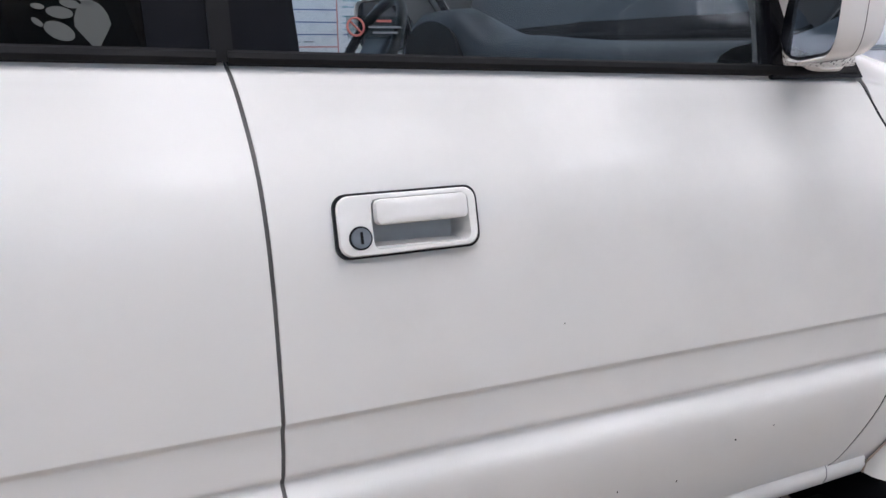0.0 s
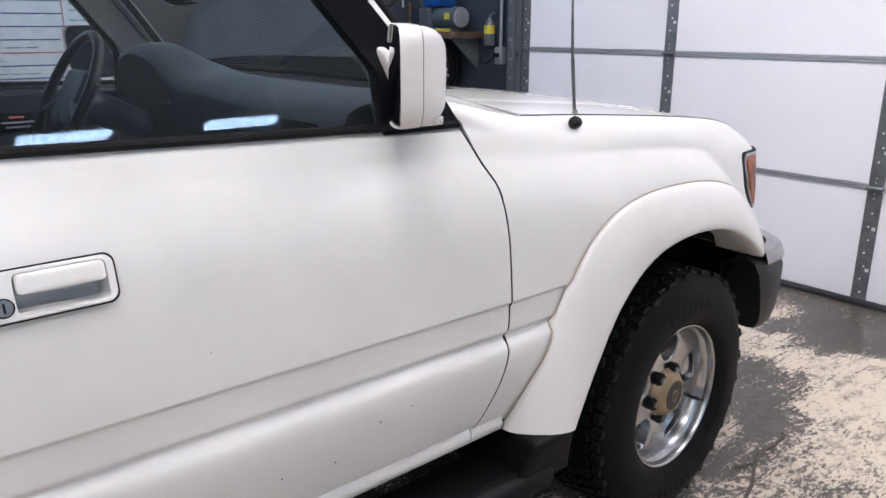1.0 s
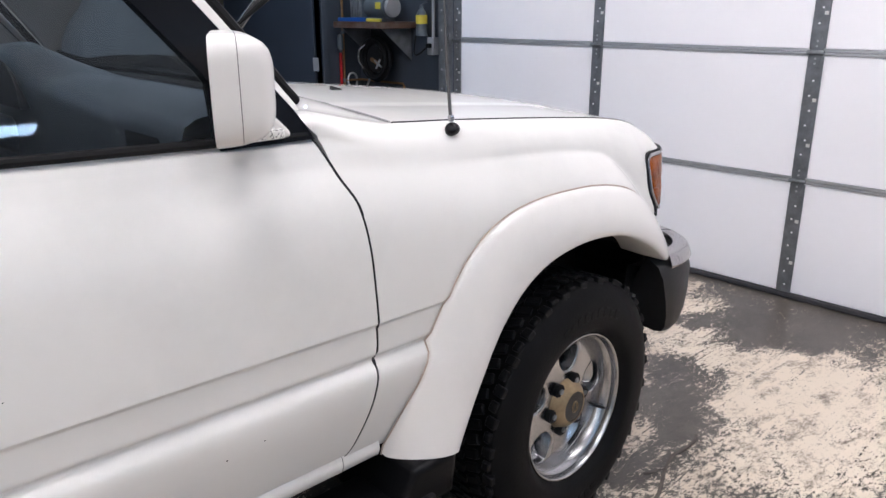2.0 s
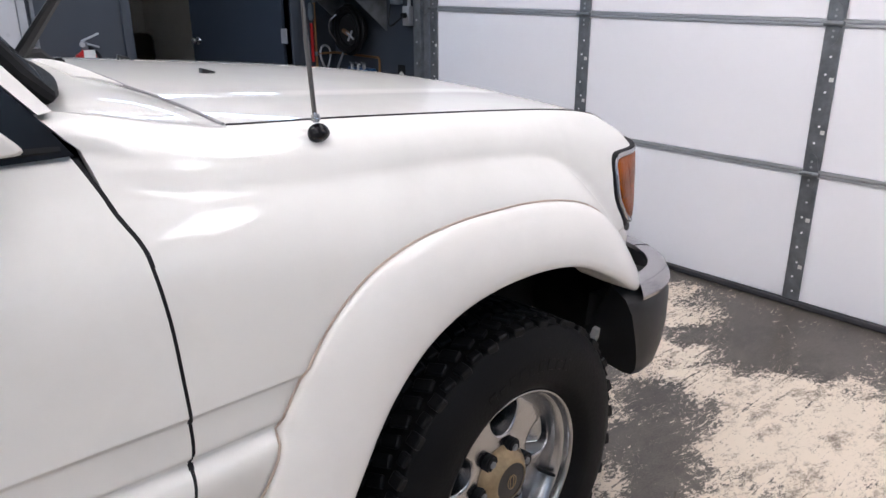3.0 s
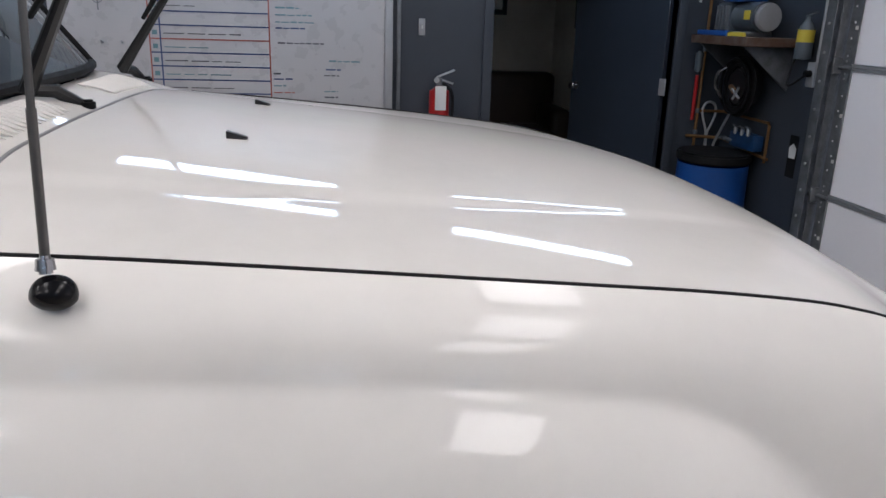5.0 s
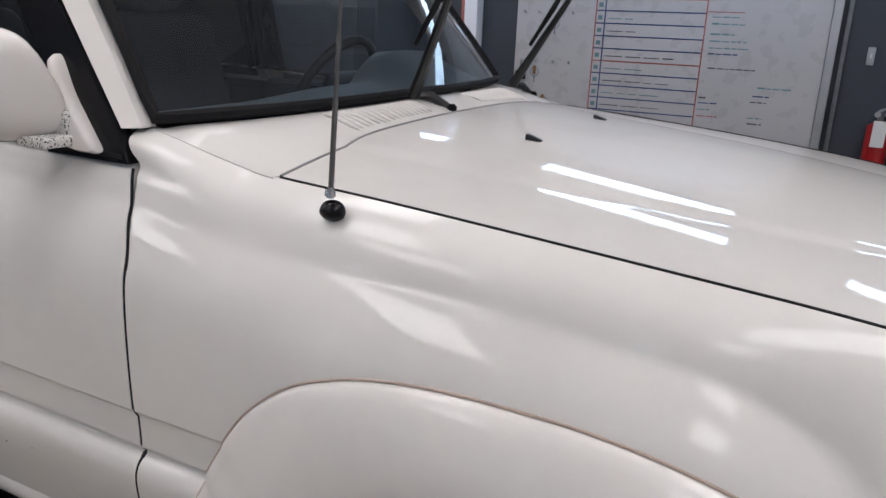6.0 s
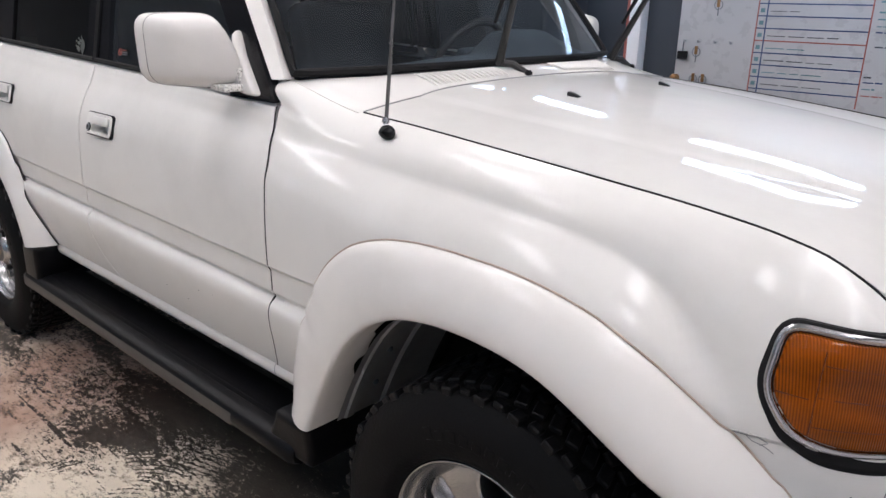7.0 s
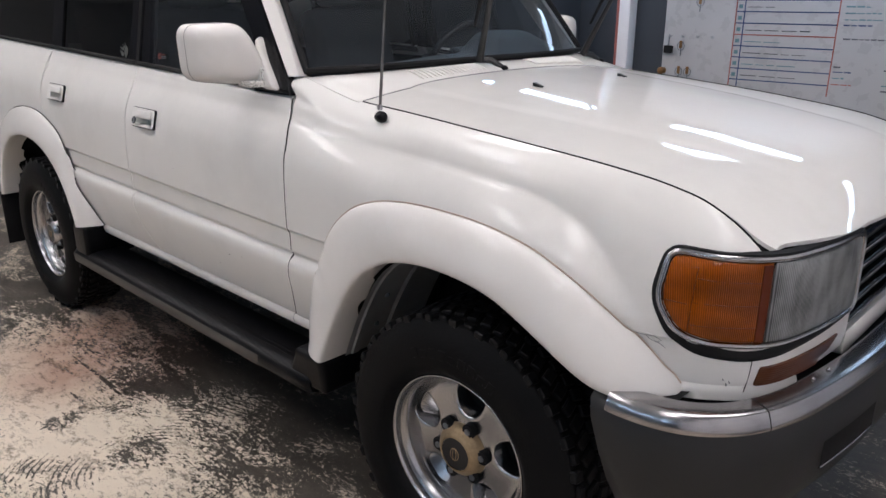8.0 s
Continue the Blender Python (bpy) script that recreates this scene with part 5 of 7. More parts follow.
# The black front ribbon paints the gap's shade; the grey ones are door seal.
two_sides("door_gap", gap_ribbon(seam_front, 0.53, 1.255, 0.001), M_RUBBER, car)
two_sides("door_gap", gap_ribbon(seam_mid, 0.55, 1.26, 0.004), M_DOORSEAL, car)
two_sides("door_gap", gap_ribbon(rear_cut, 0.55, 1.26, 0.003), M_DOORSEAL, car)


def nozzle(x, y):
    z = hood_z(x, y)
    b = bmesh.new()
    bmesh.ops.create_cube(b, size=1)
    bmesh.ops.scale(b, vec=(0.034, 0.020, 0.015), verts=b.verts)
    for v in b.verts:
        if v.co.x > 0:
            v.co.z = min(v.co.z, -0.003)
            v.co.y *= 0.7
    bmesh.ops.bevel(b, geom=b.edges[:], offset=0.003, segments=2, affect="EDGES", profile=0.6)
    bmesh.ops.translate(b, vec=(0, 0, 0.004), verts=b.verts)
    part("washer_nozzle", moved(b, pose(x, y, z + 0.002)), M_BLACK, hood, "small black washer nozzle")


nozzle(-0.296, -0.205)
nozzle(-0.297, 0.305)

# ---- cowl and windscreen ----
def screen_base(y):
    a = abs(y) / 0.765
    return -0.690 - 0.094 * a ** 3, 1.325 + 0.004 * (1 - a)


def make_cowl():
    rows = []
    n = 60
    for i in range(n + 1):
        y = -0.755 + 1.510 * i / n
        a = abs(y)
        xr = rear_edge(min(a, 0.745)) - 0.008
        zr = hood_z(xr, max(min(y, 0.74), -0.74)) - 0.002
        xs, zs = screen_base(y)
        xs -= 0.012
        zs -= 0.006
        row = []
        for k in range(15):
            u = k / 14
            e = u * u * (3 - 2 * u)
            crown_up = 0.013 * (1 - min(1, max(0, (a - 0.56) / 0.197)) ** 2) * math.sin(math.pi * u)
            x, z = xr + (xs - xr) * u, zr + (zs - zr) * (0.7 * u + 0.3 * e) + crown_up
            # the last hand's width rolls down to the fender
            z += (seam_z(x) + 0.0004 - z) * step(0.66, 0.753, a) ** 2
            row.append(Vector((x, y, z)))
        rows.append(row)
    bm = grid(rows)
    rim_in(bm, (0, 0, -0.02))
    return bm


cowl = part("cowl", make_cowl(), M_HOOD, car)


def cowl_z(x, y):
    xr = rear_edge(abs(y)) - 0.004
    zr = hood_z(xr, y) - 0.002
    xs, zs = screen_base(y)
    u = (xr - x) / (xr - xs + 0.004)
    e = u * u * (3 - 2 * u)
    return zr + (zs - 0.005 - zr) * (0.7 * u + 0.3 * e) + 0.013 * math.sin(math.pi * min(1, max(0, u)))


# Air intake slats in the cowl.
for y0 in (-0.44, 0.16):
    for k in range(16):
        y = y0 + 0.020 * k
        xa, xb = rear_edge(abs(y)) - 0.022, screen_base(y)[0] + 0.045
        pts = [Vector((xa + (xb - xa) * j / 5, y, cowl_z(xa + (xb - xa) * j / 5, y) + 0.0022)) for j in range(6)]
        part("intake_slat", tube(pts, [0.001] + [0.0042] * 4 + [0.001], 6), M_PAINT, cowl)

TOP_X, TOP_Z = -1.150, 1.80


def screen(u, v):
    """The windscreen: u from -1 to 1 across, v from 0 to 1 upward."""
    y0 = 0.765 * u
    x0, z0 = screen_base(y0)
    y1 = 0.665 * u
    x1, z1 = TOP_X + 0.10 * (1 - abs(u) ** 2.2) - 0.03, TOP_Z + 0.03 * (1 - u * u)
    return Vector((x0 + (x1 - x0) * v, y0 + (y1 - y0) * v, z0 + (z1 - z0) * v)) + Vector((0.012, 0, 0.005)) * math.sin(math.pi * v)


def facing(bm, way):
    """Turns all faces so that they look along way."""
    bm.normal_update()
    bmesh.ops.reverse_faces(bm, faces=[f for f in bm.faces if f.normal.dot(Vector(way)) < 0])
    return bm


bm = grid([[screen(-0.97 + 1.94 * i / 40, 0.035 + 0.93 * k / 14) for k in range(15)] for i in range(41)])
ws = part("windscreen", facing(bm, (1, 0, 0.4)), M_SCREEN, car, "clear curved windscreen")
ws.visible_shadow = False
ring = [screen(-0.985 + 1.97 * i / 40, 0.02) for i in range(41)] + [screen(0.985, 0.02 + 0.96 * k / 14) for k in range(1, 15)] + [screen(0.985 - 1.97 * i / 40, 0.98) for i in range(1, 41)] + [screen(-0.985, 0.98 - 0.96 * k / 14) for k in range(1, 14)]
part("windscreen_seal", tube(ring, 0.0118, 8, closed=True), M_RUBBER, car, "black rubber windscreen seal")

# ---- greenhouse ----
def side_y(z):
    return -(0.805 - (z - 1.27) * 0.20)


def pillar_front(z):
    return -0.786 - (z - 1.318) * 0.83


def pillar_back(z):
    return -0.8175 - (z - 1.318) * 0.83


def strip(fa, fb, z0, z1, out_a=0.0, out_b=0.0, n=14, depth=0.03, ya=None, yb=None):
    rows = []
    for k in range(n + 1):
        z = z0 + (z1 - z0) * k / n
        ya_, yb_ = (ya or side_y)(z) - out_a, (yb or side_y)(z) - out_b
        rows.append([(fa(z), ya_ + depth, z), (fa(z), ya_, z), (fb(z), yb_, z), (fb(z), yb_ + depth, z)])
    return grid(rows)


def ws_edge_y(z):
    v = (z - 1.325) / (TOP_Z - 1.325)
    return -(0.765 + (0.665 - 0.765) * v) - 0.004


two_sides("a_pillar", strip(lambda z: screen(1, (z - 1.325) / 0.475).x - 0.012, lambda z: pillar_back(z) + 0.003, 1.3195, 1.80, 0.006, 0.004, ya=ws_edge_y), M_PAINT, car)
frame_back = lambda z: min(pillar_back(z) - 0.112, -0.987)
two_sides("door_frame", strip(lambda z: pillar_back(z) - 0.002 - 0.010 * max(0, (1.318 - z) / 0.05), frame_back, 1.264, 1.775, 0.012, 0.010, n=30), M_FRAME, car, "black window frame")
two_sides("belt_moulding", tube([(x, side_y(1.272) - 0.004, 1.270) for x in (-3.5, -2.7, -1.835)], 0.009, 8), M_RUBBER, car)
two_sides("belt_moulding", tube([(x, side_y(1.272) - 0.004, 1.270) for x in (-1.822, -1.2, -0.80)], 0.009, 8), M_RUBBER, car)
two_sides("b_pillar", strip(lambda z: -1.735 - (z - 1.27) * 0.06, lambda z: -1.905 - (z - 1.27) * 0.02, 1.2985, 1.775, 0.008, 0.008), M_FRAME, car, "black window pillar")
two_sides("window_bar", strip(lambda z: -1.815, lambda z: -1.84, 1.2985, 1.775, 0.014, 0.014), M_RUBBER, car)
two_sides("c_pillar", strip(lambda z: -2.62, lambda z: -2.74, 1.322, 1.775, 0.008, 0.008), M_FRAME, car)
two_sides("d_pillar", strip(lambda z: -3.60 + (z - 1.27) * 0.1, lambda z: -3.86 + (z - 1.27) * 0.15, 1.26, 1.80, 0.008, 0.0), M_PAINT, car)
two_sides("upper_frame", grid([[(x, side_y(z) - d, z) for z, d in ((1.715, 0.008), (1.775, 0.010), (1.79, -0.02))] for x in [-3.62 + 2.43 * k / 20 for k in range(21)]]), M_FRAME, car)


def pane(xa, xb, z0, z1):
    return facing(grid([[(xa(z) + (xb(z) - xa(z)) * i / 8, side_y(z), z) for i in range(9)] for z in [z0 + (z1 - z0) * k / 8 for k in range(9)]]), (0, -1, 0.2))


for g in two_sides("front_window", pane(lambda z: -1.745 - (z - 1.27) * 0.06, lambda z: frame_back(z) + 0.02, 1.27, 1.74), M_GLASS, car, "clear front door glass"):
    g.visible_shadow = False
two_sides("rear_window", pane(lambda z: -2.64, lambda z: -1.88, 1.27, 1.74), M_TINT, car, "dark tinted rear door glass")
two_sides("quarter_window", pane(lambda z: -3.62 + (z - 1.27) * 0.1, lambda z: -2.73, 1.27, 1.74), M_TINT, car, "dark tinted rear side glass")
part("roof", grid([[(x, 0.69 * f, 1.79 + 0.085 * (1 - abs(f) ** 3) - 0.03 * max(0, (x + 1.46) / 0.3) ** 2 - 0.02 * max(0, (-3.5 - x) / 0.3) ** 2) for f in [-1 + 0.1 * k for k in range(21)]] for x in [-3.80 + 2.64 * i / 30 for i in range(31)]]), M_PAINT, car)
part("headliner", grid([[(x, 0.66 * f, 1.755 + 0.06 * (1 - f * f)) for f in (-1, -0.5, 0, 0.5, 1)] for x in (-3.75, -2.4, -1.22)]), M_HEADLINER, car)
bm = box(-3.90, -3.84, -0.80, 0.80, 0.55, 1.28, 0.02, 3)
tail = part("tailgate", bm, M_PAINT, car)
part("rear_glass", grid([[(-3.875 + (z - 1.28) * 0.15, y, z) for y in (-0.68, 0, 0.68)] for z in (1.28, 1.55, 1.78)]), M_TINT, tail)
part("rear_bumper", box(-3.99, -3.84, -0.90, 0.90, 0.45, 0.62, 0.03, 3), M_BUMPER, car)


# ---- antenna on the right fender ----
dome = spline([(0.0005, 0.0150, 0), (0.0080, 0.0142, 0), (0.0140, 0.0110, 0), (0.0185, 0.0050, 0), (0.0200, -0.0020, 0), (0.0185, -0.0090, 0), (0.0100, -0.0150, 0), (0.0005, -0.0165, 0)], 3)
ab = revolve([(max(p[0], 0.0003), p[1]) for p in dome], 32)
bmesh.ops.scale(ab, vec=(1.0, 1.0, 0.84), verts=ab.verts)
ant = part("antenna", moved(ab, pose(-0.388, -0.798, 1.240, -36, 0, 6) @ pose(0, 0, 0, 90)), M_FRAME, car, "telescopic radio antenna in a black base")
part("collar", moved(cylinder(0.009, 0.016, 16, 0.003, 0.007), pose(-0.392, -0.799, 1.266, -8, -2)), M_CHROME, ant)
mast = [Vector((-0.392, -0.798, 1.262)), Vector((-0.3925, -0.784, 1.398)), Vector((-0.391, -0.777, 1.49)), Vector((-0.389, -0.771, 1.572))]
part("mast", tube([mast[0], mast[1]], 0.0043, 10), M_MAST, ant, "dull steel telescopic mast")
part("mast", tube([mast[1], mast[2]], 0.0034, 10), M_MAST, ant)
part("mast", tube([mast[2], mast[3]], 0.0026, 10), M_MAST, ant)
b = bmesh.new()
bmesh.ops.create_uvsphere(b, u_segments=10, v_segments=8, radius=0.005)
part("tip", moved(b, Matrix.Translation(mast[3])), M_GALV, ant)


# ---- wipers, pulled up off the glass ----
def wiper(pivot, elbow, top, blade_low, blade_top):
    w = part("wiper", tube([pivot, Vector(pivot).lerp(Vector(elbow), 0.5) + Vector((0, 0, 0.012)), elbow], [0.010, 0.012, 0.010], 8), M_BLACK, car, "black wiper raised off the glass")
    part("arm", tube([elbow, Vector(elbow).lerp(Vector(top), 0.3), top], [0.0150, 0.012, 0.008], 8), M_BLACK, w)
    part("pivot_nut", moved(cylinder(0.012, 0.02, 16, 0.004), pose(pivot[0] + 0.012, pivot[1] - 0.006, pivot[2])), M_RUBBER, w)
    part("blade", tube([blade_low, Vector(blade_low).lerp(Vector(blade_top), 0.5) + Vector((0.006, 0, 0.004)), blade_top], [0.005, 0.008, 0.005], 6), M_RUBBER, w)


wiper((-0.578, -0.042, 1.314), (-0.648, -0.090, 1.342), (-0.485, -0.217, 1.60), (-0.600, -0.175, 1.462), (-0.440, -0.310, 1.63))
wiper((-0.638, 0.684, 1.296), (-0.668, 0.598, 1.330), (-0.473, 0.524, 1.60), (-0.590, 0.520, 1.455), (-0.455, 0.470, 1.66))


# ---- lamps ----
def ring_fill(outline, put, levels):
    """Closed rings between an outline and its middle: levels are (scale, out)."""
    cx = sum(p[0] for p in outline) / len(outline)
    cz = sum(p[1] for p in outline) / len(outline)
    rows = [[put(cx + (a - cx) * k, cz + (b - cz) * k, o) for a, b in outline] for k, o in levels]
    bm = grid(rows, close_v=True)
    if levels[-1][0] < 0.35:
        bm.verts.ensure_lookup_table()
        n = len(outline)
        bm.faces.new([bm.verts[len(bm.verts) - n + k] for k in range(n)])
    bmesh.ops.recalc_face_normals(bm, faces=bm.faces)
    return bm


S0, S1 = s_of(0.503), FL_S[-1] - 0.012
SM = S0 + 0.215


def lamp_xyz(s, z, o):
    return flank_at(min(s, S1 - 0.005), z, o) if s < S1 - 0.005 else flank_at(S1 - 0.005, z, o) + Vector((0.02, 1, 0)).normalized() * (s - S1 + 0.005)


def rounded(poly, r, n=5):
    """A polygon with rounded corners."""
    out, m = [], len(poly)
    for i in range(m):
        p, a, b = Vector(poly[i]), Vector(poly[i - 1]), Vector(poly[(i + 1) % m])
        ra = min(r, (a - p).length * 0.45)
        rb = min(r, (b - p).length * 0.45)
        s, e = p + (a - p).normalized() * ra, p + (b - p).normalized() * rb
        for k in range(n + 1):
            t = k / n
            out.append(tuple((s * (1 - t) ** 2 + p * 2 * t * (1 - t) + e * t * t)))
    return out


def dense(poly, step=0.012):
    out = []
    for a, b in zip(poly, poly[1:] + poly[:1]):
        a, b = Vector(a), Vector(b)
        k = max(1, int((b - a).length / step))
        out += [tuple(a.lerp(b, j / k)) for j in range(k)]
    return out


def inset(poly, d):
    """The outline moved inward by d."""
    area2 = sum(a[0] * b[1] - b[0] * a[1] for a, b in zip(poly, poly[1:] + poly[:1]))
    sg = 1 if area2 > 0 else -1
    out, m = [], len(poly)
    for i in range(m):
        t = Vector(poly[(i + 1) % m]) - Vector(poly[i - 1])
        n = Vector((-t.y, t.x)).normalized() * sg
        out.append((poly[i][0] + n.x * d, poly[i][1] + n.y * d))
    return out


LAMP = dense(rounded([(S0 - 0.008, 1.058), (S0 - 0.016, 0.955), (S0 + 0.032, 0.890), (S0 + 0.10, 0.871), (S0 + 0.226, 0.868), (S0 + 0.568, 0.872), (S0 + 0.560, 1.060)], 0.03))
GASKET = dense(rounded([(S0 - 0.018, 1.067), (S0 - 0.033, 0.956), (S0 + 0.022, 0.872), (S0 + 0.075, 0.843), (S0 + 0.17, 0.832), (S0 + 0.578, 0.860), (S0 + 0.570, 1.070)], 0.035))


def band(poly, levels):
    """A moulded ring: levels are (inset, out)."""
    return grid([[lamp_xyz(a, z, o) for a, z in inset(poly, d)] for d, o in levels], close_v=True)


for sgn in (1, -1):
    flip = (lambda bm: bm) if sgn > 0 else mirrored
    lamp = part("headlamp_surround", flip(band(GASKET, [(-0.001, -0.02), (-0.001, 0.001), (0.002, 0.0035), (0.012, 0.004), (0.030, -0.003), (0.034, -0.02)])), M_RUBBER, car, "black rubber lamp gasket")
    part("chrome_ring", flip(band(LAMP, [(-0.006, -0.012), (-0.006, 0.004), (-0.0035, 0.0065), (-0.0005, 0.007), (0.002, 0.0055), (0.0045, 0.0055), (0.006, 0.004), (0.008, -0.01)])), M_CHROME, lamp)
    inner = inset(LAMP, 0.0078)
    zlow = min(z for a, z in inner)
    amber = [(a, z) for a, z in inner if a < SM - 0.004]
    k0 = max(range(len(amber)), key=lambda i: (Vector(amber[i]) - Vector(amber[i - 1])).length)
    amber = amber[k0:] + amber[:k0]
    zb, zt = sorted((amber[0][1], amber[-1][1]))
    up = amber[-1][1] < amber[0][1]
    edge = [(SM - 0.003, zb + (zt - zb) * k / 10) for k in range(11)]
    amber = amber + (edge if up else edge[::-1])
    part("amber_lens", flip(ring_fill(amber, lamp_xyz, [(1, -0.008), (0.995, 0.002), (0.96, 0.006), (0.7, 0.007), (0.3, 0.008)])), M_AMBER, lamp, "amber turn signal lens", 60)
    clear = [(a, z) for a, z in inner if a > SM + 0.004]
    k0 = max(range(len(clear)), key=lambda i: (Vector(clear[i]) - Vector(clear[i - 1])).length)
    clear = clear[k0:] + clear[:k0]
    zb, zt = sorted((clear[0][1], clear[-1][1]))
    up = clear[-1][1] < clear[0][1]
    edge = [(SM + 0.002, zb + (zt - zb) * k / 10) for k in range(11)]
    clear = clear + (edge if up else edge[::-1])
    part("clear_lens", flip(ring_fill(clear, lamp_xyz, [(1, -0.008), (0.995, 0.002), (0.96, 0.005), (0.7, 0.006), (0.3, 0.006)])), M_HEADLENS, lamp, "hazy fluted headlamp glass", 60)
    # Moulded steps in the two lenses.
    def lens_line(pts, rad, out=0.0068):
        return flip(tube([lamp_xyz(SM + a0, z0, out) for a0, z0 in pts], rad, 6))

    for z0 in (0.912, 0.960, 1.010):
        part("lens_step", lens_line([(-0.155 + 0.012 * i, z0) for i in range(13)], 0.0009), M_AMBERDARK, lamp)
    part("lens_step", lens_line([(-0.158, 0.888 + 0.011 * i) for i in range(14)], 0.0010), M_AMBERDARK, lamp)
    part("lens_step", lens_line([(-0.215 + 0.012 * i, 0.957 - 0.0006 * i) for i in range(5)], 0.0010), M_AMBERDARK, lamp)
    part("lens_edge", flip(grid([[lamp_xyz(SM + a0, z0, o0) for z0 in [0.880 + 0.0187 * i for i in range(10)]] for a0, o0 in ((-0.026, 0.0055), (-0.024, 0.0078), (-0.006, 0.0078), (-0.004, 0.0055))])), M_AMBERDARK, lamp, "darker red edge of the amber lens")
    # White apron under the lamp, with the small amber side light in it.
    sa, sb = s_of(0.47), S0 + 0.59
    rows = []
    for k in range(60):
        s = sa + (sb - sa) * k / 59
        t = min(1, max(0, (s - s_of(0.60)) / 0.12))
        zlo = 0.742 + 0.024 * t
        rows.append([lamp_xyz(s, z, o) for z, o in ((0.872, -0.016), (0.868, -0.003), (0.85, 0.0), (0.81, 0.001), (0.775, 0.0), (zlo + 0.006, -0.004), (zlo, -0.014), (zlo, -0.05))])
    ap = part("lamp_apron", flip(grid(rows)), M_PAINT, car)
    sig = dense(rounded([(S0 + 0.205, 0.7755), (S0 + 0.216, 0.8185), (S0 + 0.524, 0.8245), (S0 + 0.440, 0.776)], 0.006), 0.01)
    part("side_light", flip(ring_fill(sig, lamp_xyz, [(1, -0.012), (1.0, 0.0035), (0.985, 0.0055), (0.7, 0.0060), (0.3, 0.0060)])), M_AMBER_DULL, ap, "small dull amber marker light", 60)

# A panel joint, a crack and two chips in the paint below the right lamp.
def paint_line(pts, rad):
    return tube([lamp_xyz(S0 + a, z, 0.0008) for a, z in pts], rad, 6)


part("panel_joint", paint_line([(0.196, 0.836), (0.194, 0.81), (0.190, 0.785), (0.186, 0.762)], 0.0011), M_RUBBER, car)
part("paint_crack", paint_line([(-0.055, 0.868), (-0.035, 0.866), (-0.012, 0.868), (0.004, 0.860), (-0.008, 0.853)], 0.0007), M_LINER, car)
part("paint_crack", paint_line([(-0.03, 0.8655), (-0.02, 0.857), (0.0, 0.853), (0.014, 0.845)], 0.0007), M_LINER, car)
for a, z in ((0.135, 0.792), (0.143, 0.781), (0.148, 0.787)):
    part("paint_chip", paint_line([(a, z), (a + 0.003, z - 0.006)], 0.0022), M_LINER, car)

# Grille between the lamps.
grille = part("grille", box(0.690, 0.722, -0.372, 0.372, 0.80, 1.03, 0.006, 2), M_BLACK, car, "black slatted grille with thin bright edges")
part("grille_top", box(0.69, 0.742, -0.366, 0.366, 1.030, 1.049, 0.006, 3), M_FRAME, grille)
for k in range(5):
    z = 0.822 + 0.042 * k
    part("grille_slat", box(0.7225, 0.742, -0.355, 0.355, z, z + 0.016, 0.005, 3), M_FRAME, grille)
    part("slat_edge", box(0.7425, 0.745, -0.350, 0.350, z + 0.009, z + 0.0125, 0.001, 1), M_CHROME, grille)
b = cylinder(0.055, 0.012, 32, 0.004)
part("badge", moved(b, pose(0.755, 0, 0.91, 90, 0, 90) @ Matrix.Diagonal((1, 0.7, 1, 1))), M_CHROME, grille, "plain oval chrome badge")
part("front_apron", box(0.62, 0.742, -0.34, 0.34, 0.735, 0.80, 0.012, 2), M_PAINT, car)

# ---- front bumper ----
BUMP = resample(spline([(0.415, -0.928, 0), (0.47, -0.936, 0), (0.54, -0.932, 0), (0.61, -0.912, 0), (0.67, -0.872, 0), (0.72, -0.812, 0), (0.76, -0.725, 0), (0.79, -0.60, 0), (0.82, -0.35, 0), (0.832, 0.0, 0)], 10), 90)


def bumper_rows(sec, i0=0, shear=0.0):
    rows = []
    full = BUMP + [Vector((p.x, -p.y, 0)) for p in BUMP[-2::-1]]
    n = len(full)
    for i in range(n):
        a, b = full[max(i - 1, 0)], full[min(i + 1, n - 1)]
        d = (b - a).normalized()
        nrm = Vector((d.y, -d.x, 0))
        row = []
        for ins, z in sec:
            p = full[i] - nrm * ins
            e = min(i, n - 1 - i)
            k = max(0, 1 - e / 14)
            row.append(Vector((p.x + shear * k * (0.70 - z), p.y, z)))
        rows.append(row)
    return rows


r = bumper_rows([(0.16, 0.60), (0.15, 0.70), (0.070, 0.715), (0.061, 0.752)])
bumper = part("front_bumper", grid(r), M_BUMPER, car, "grey-black front bumper with a chrome top band")
rr = bumper_rows([(0.0625, 0.752), (0.062, 0.7645), (0.054, 0.7655), (0.026, 0.7635), (0.018, 0.7620), (0.012, 0.7585), (0.004, 0.740), (0.0, 0.728), (0.002, 0.7215), (0.014, 0.719)])
cb = grid(rr)
bmesh.ops.delete(cb, geom=[f for f in cb.faces if f.calc_center_median().x < 0.45], context="FACES")
chrome = part("chrome_band", cb, M_CHROME, bumper, "polished chrome bumper band", 50)
for k in (min(range(90), key=lambda i: abs(BUMP[i].y + 0.765)), 178 - min(range(90), key=lambda i: abs(BUMP[i].y + 0.765))):
    part("band_joint", tube([p + Vector((0.0, 0, 0.0003)) for p in rr[k][1:9]], 0.0011, 6), M_RUBBER, chrome)
rr = bumper_rows([(0.06, 0.757), (0.014, 0.730), (0.006, 0.706), (0.0, 0.690), (0.0, 0.61), (0.006, 0.55), (0.018, 0.505), (0.038, 0.478), (0.07, 0.468), (0.16, 0.47), (0.165, 0.60)], 0, 0.34)
lw = grid(rr)
for rw in (rr[0], rr[-1]):
    lw.faces.new([lw.verts.new(p) for p in rw])
bmesh.ops.remove_doubles(lw, verts=lw.verts, dist=0.0004)
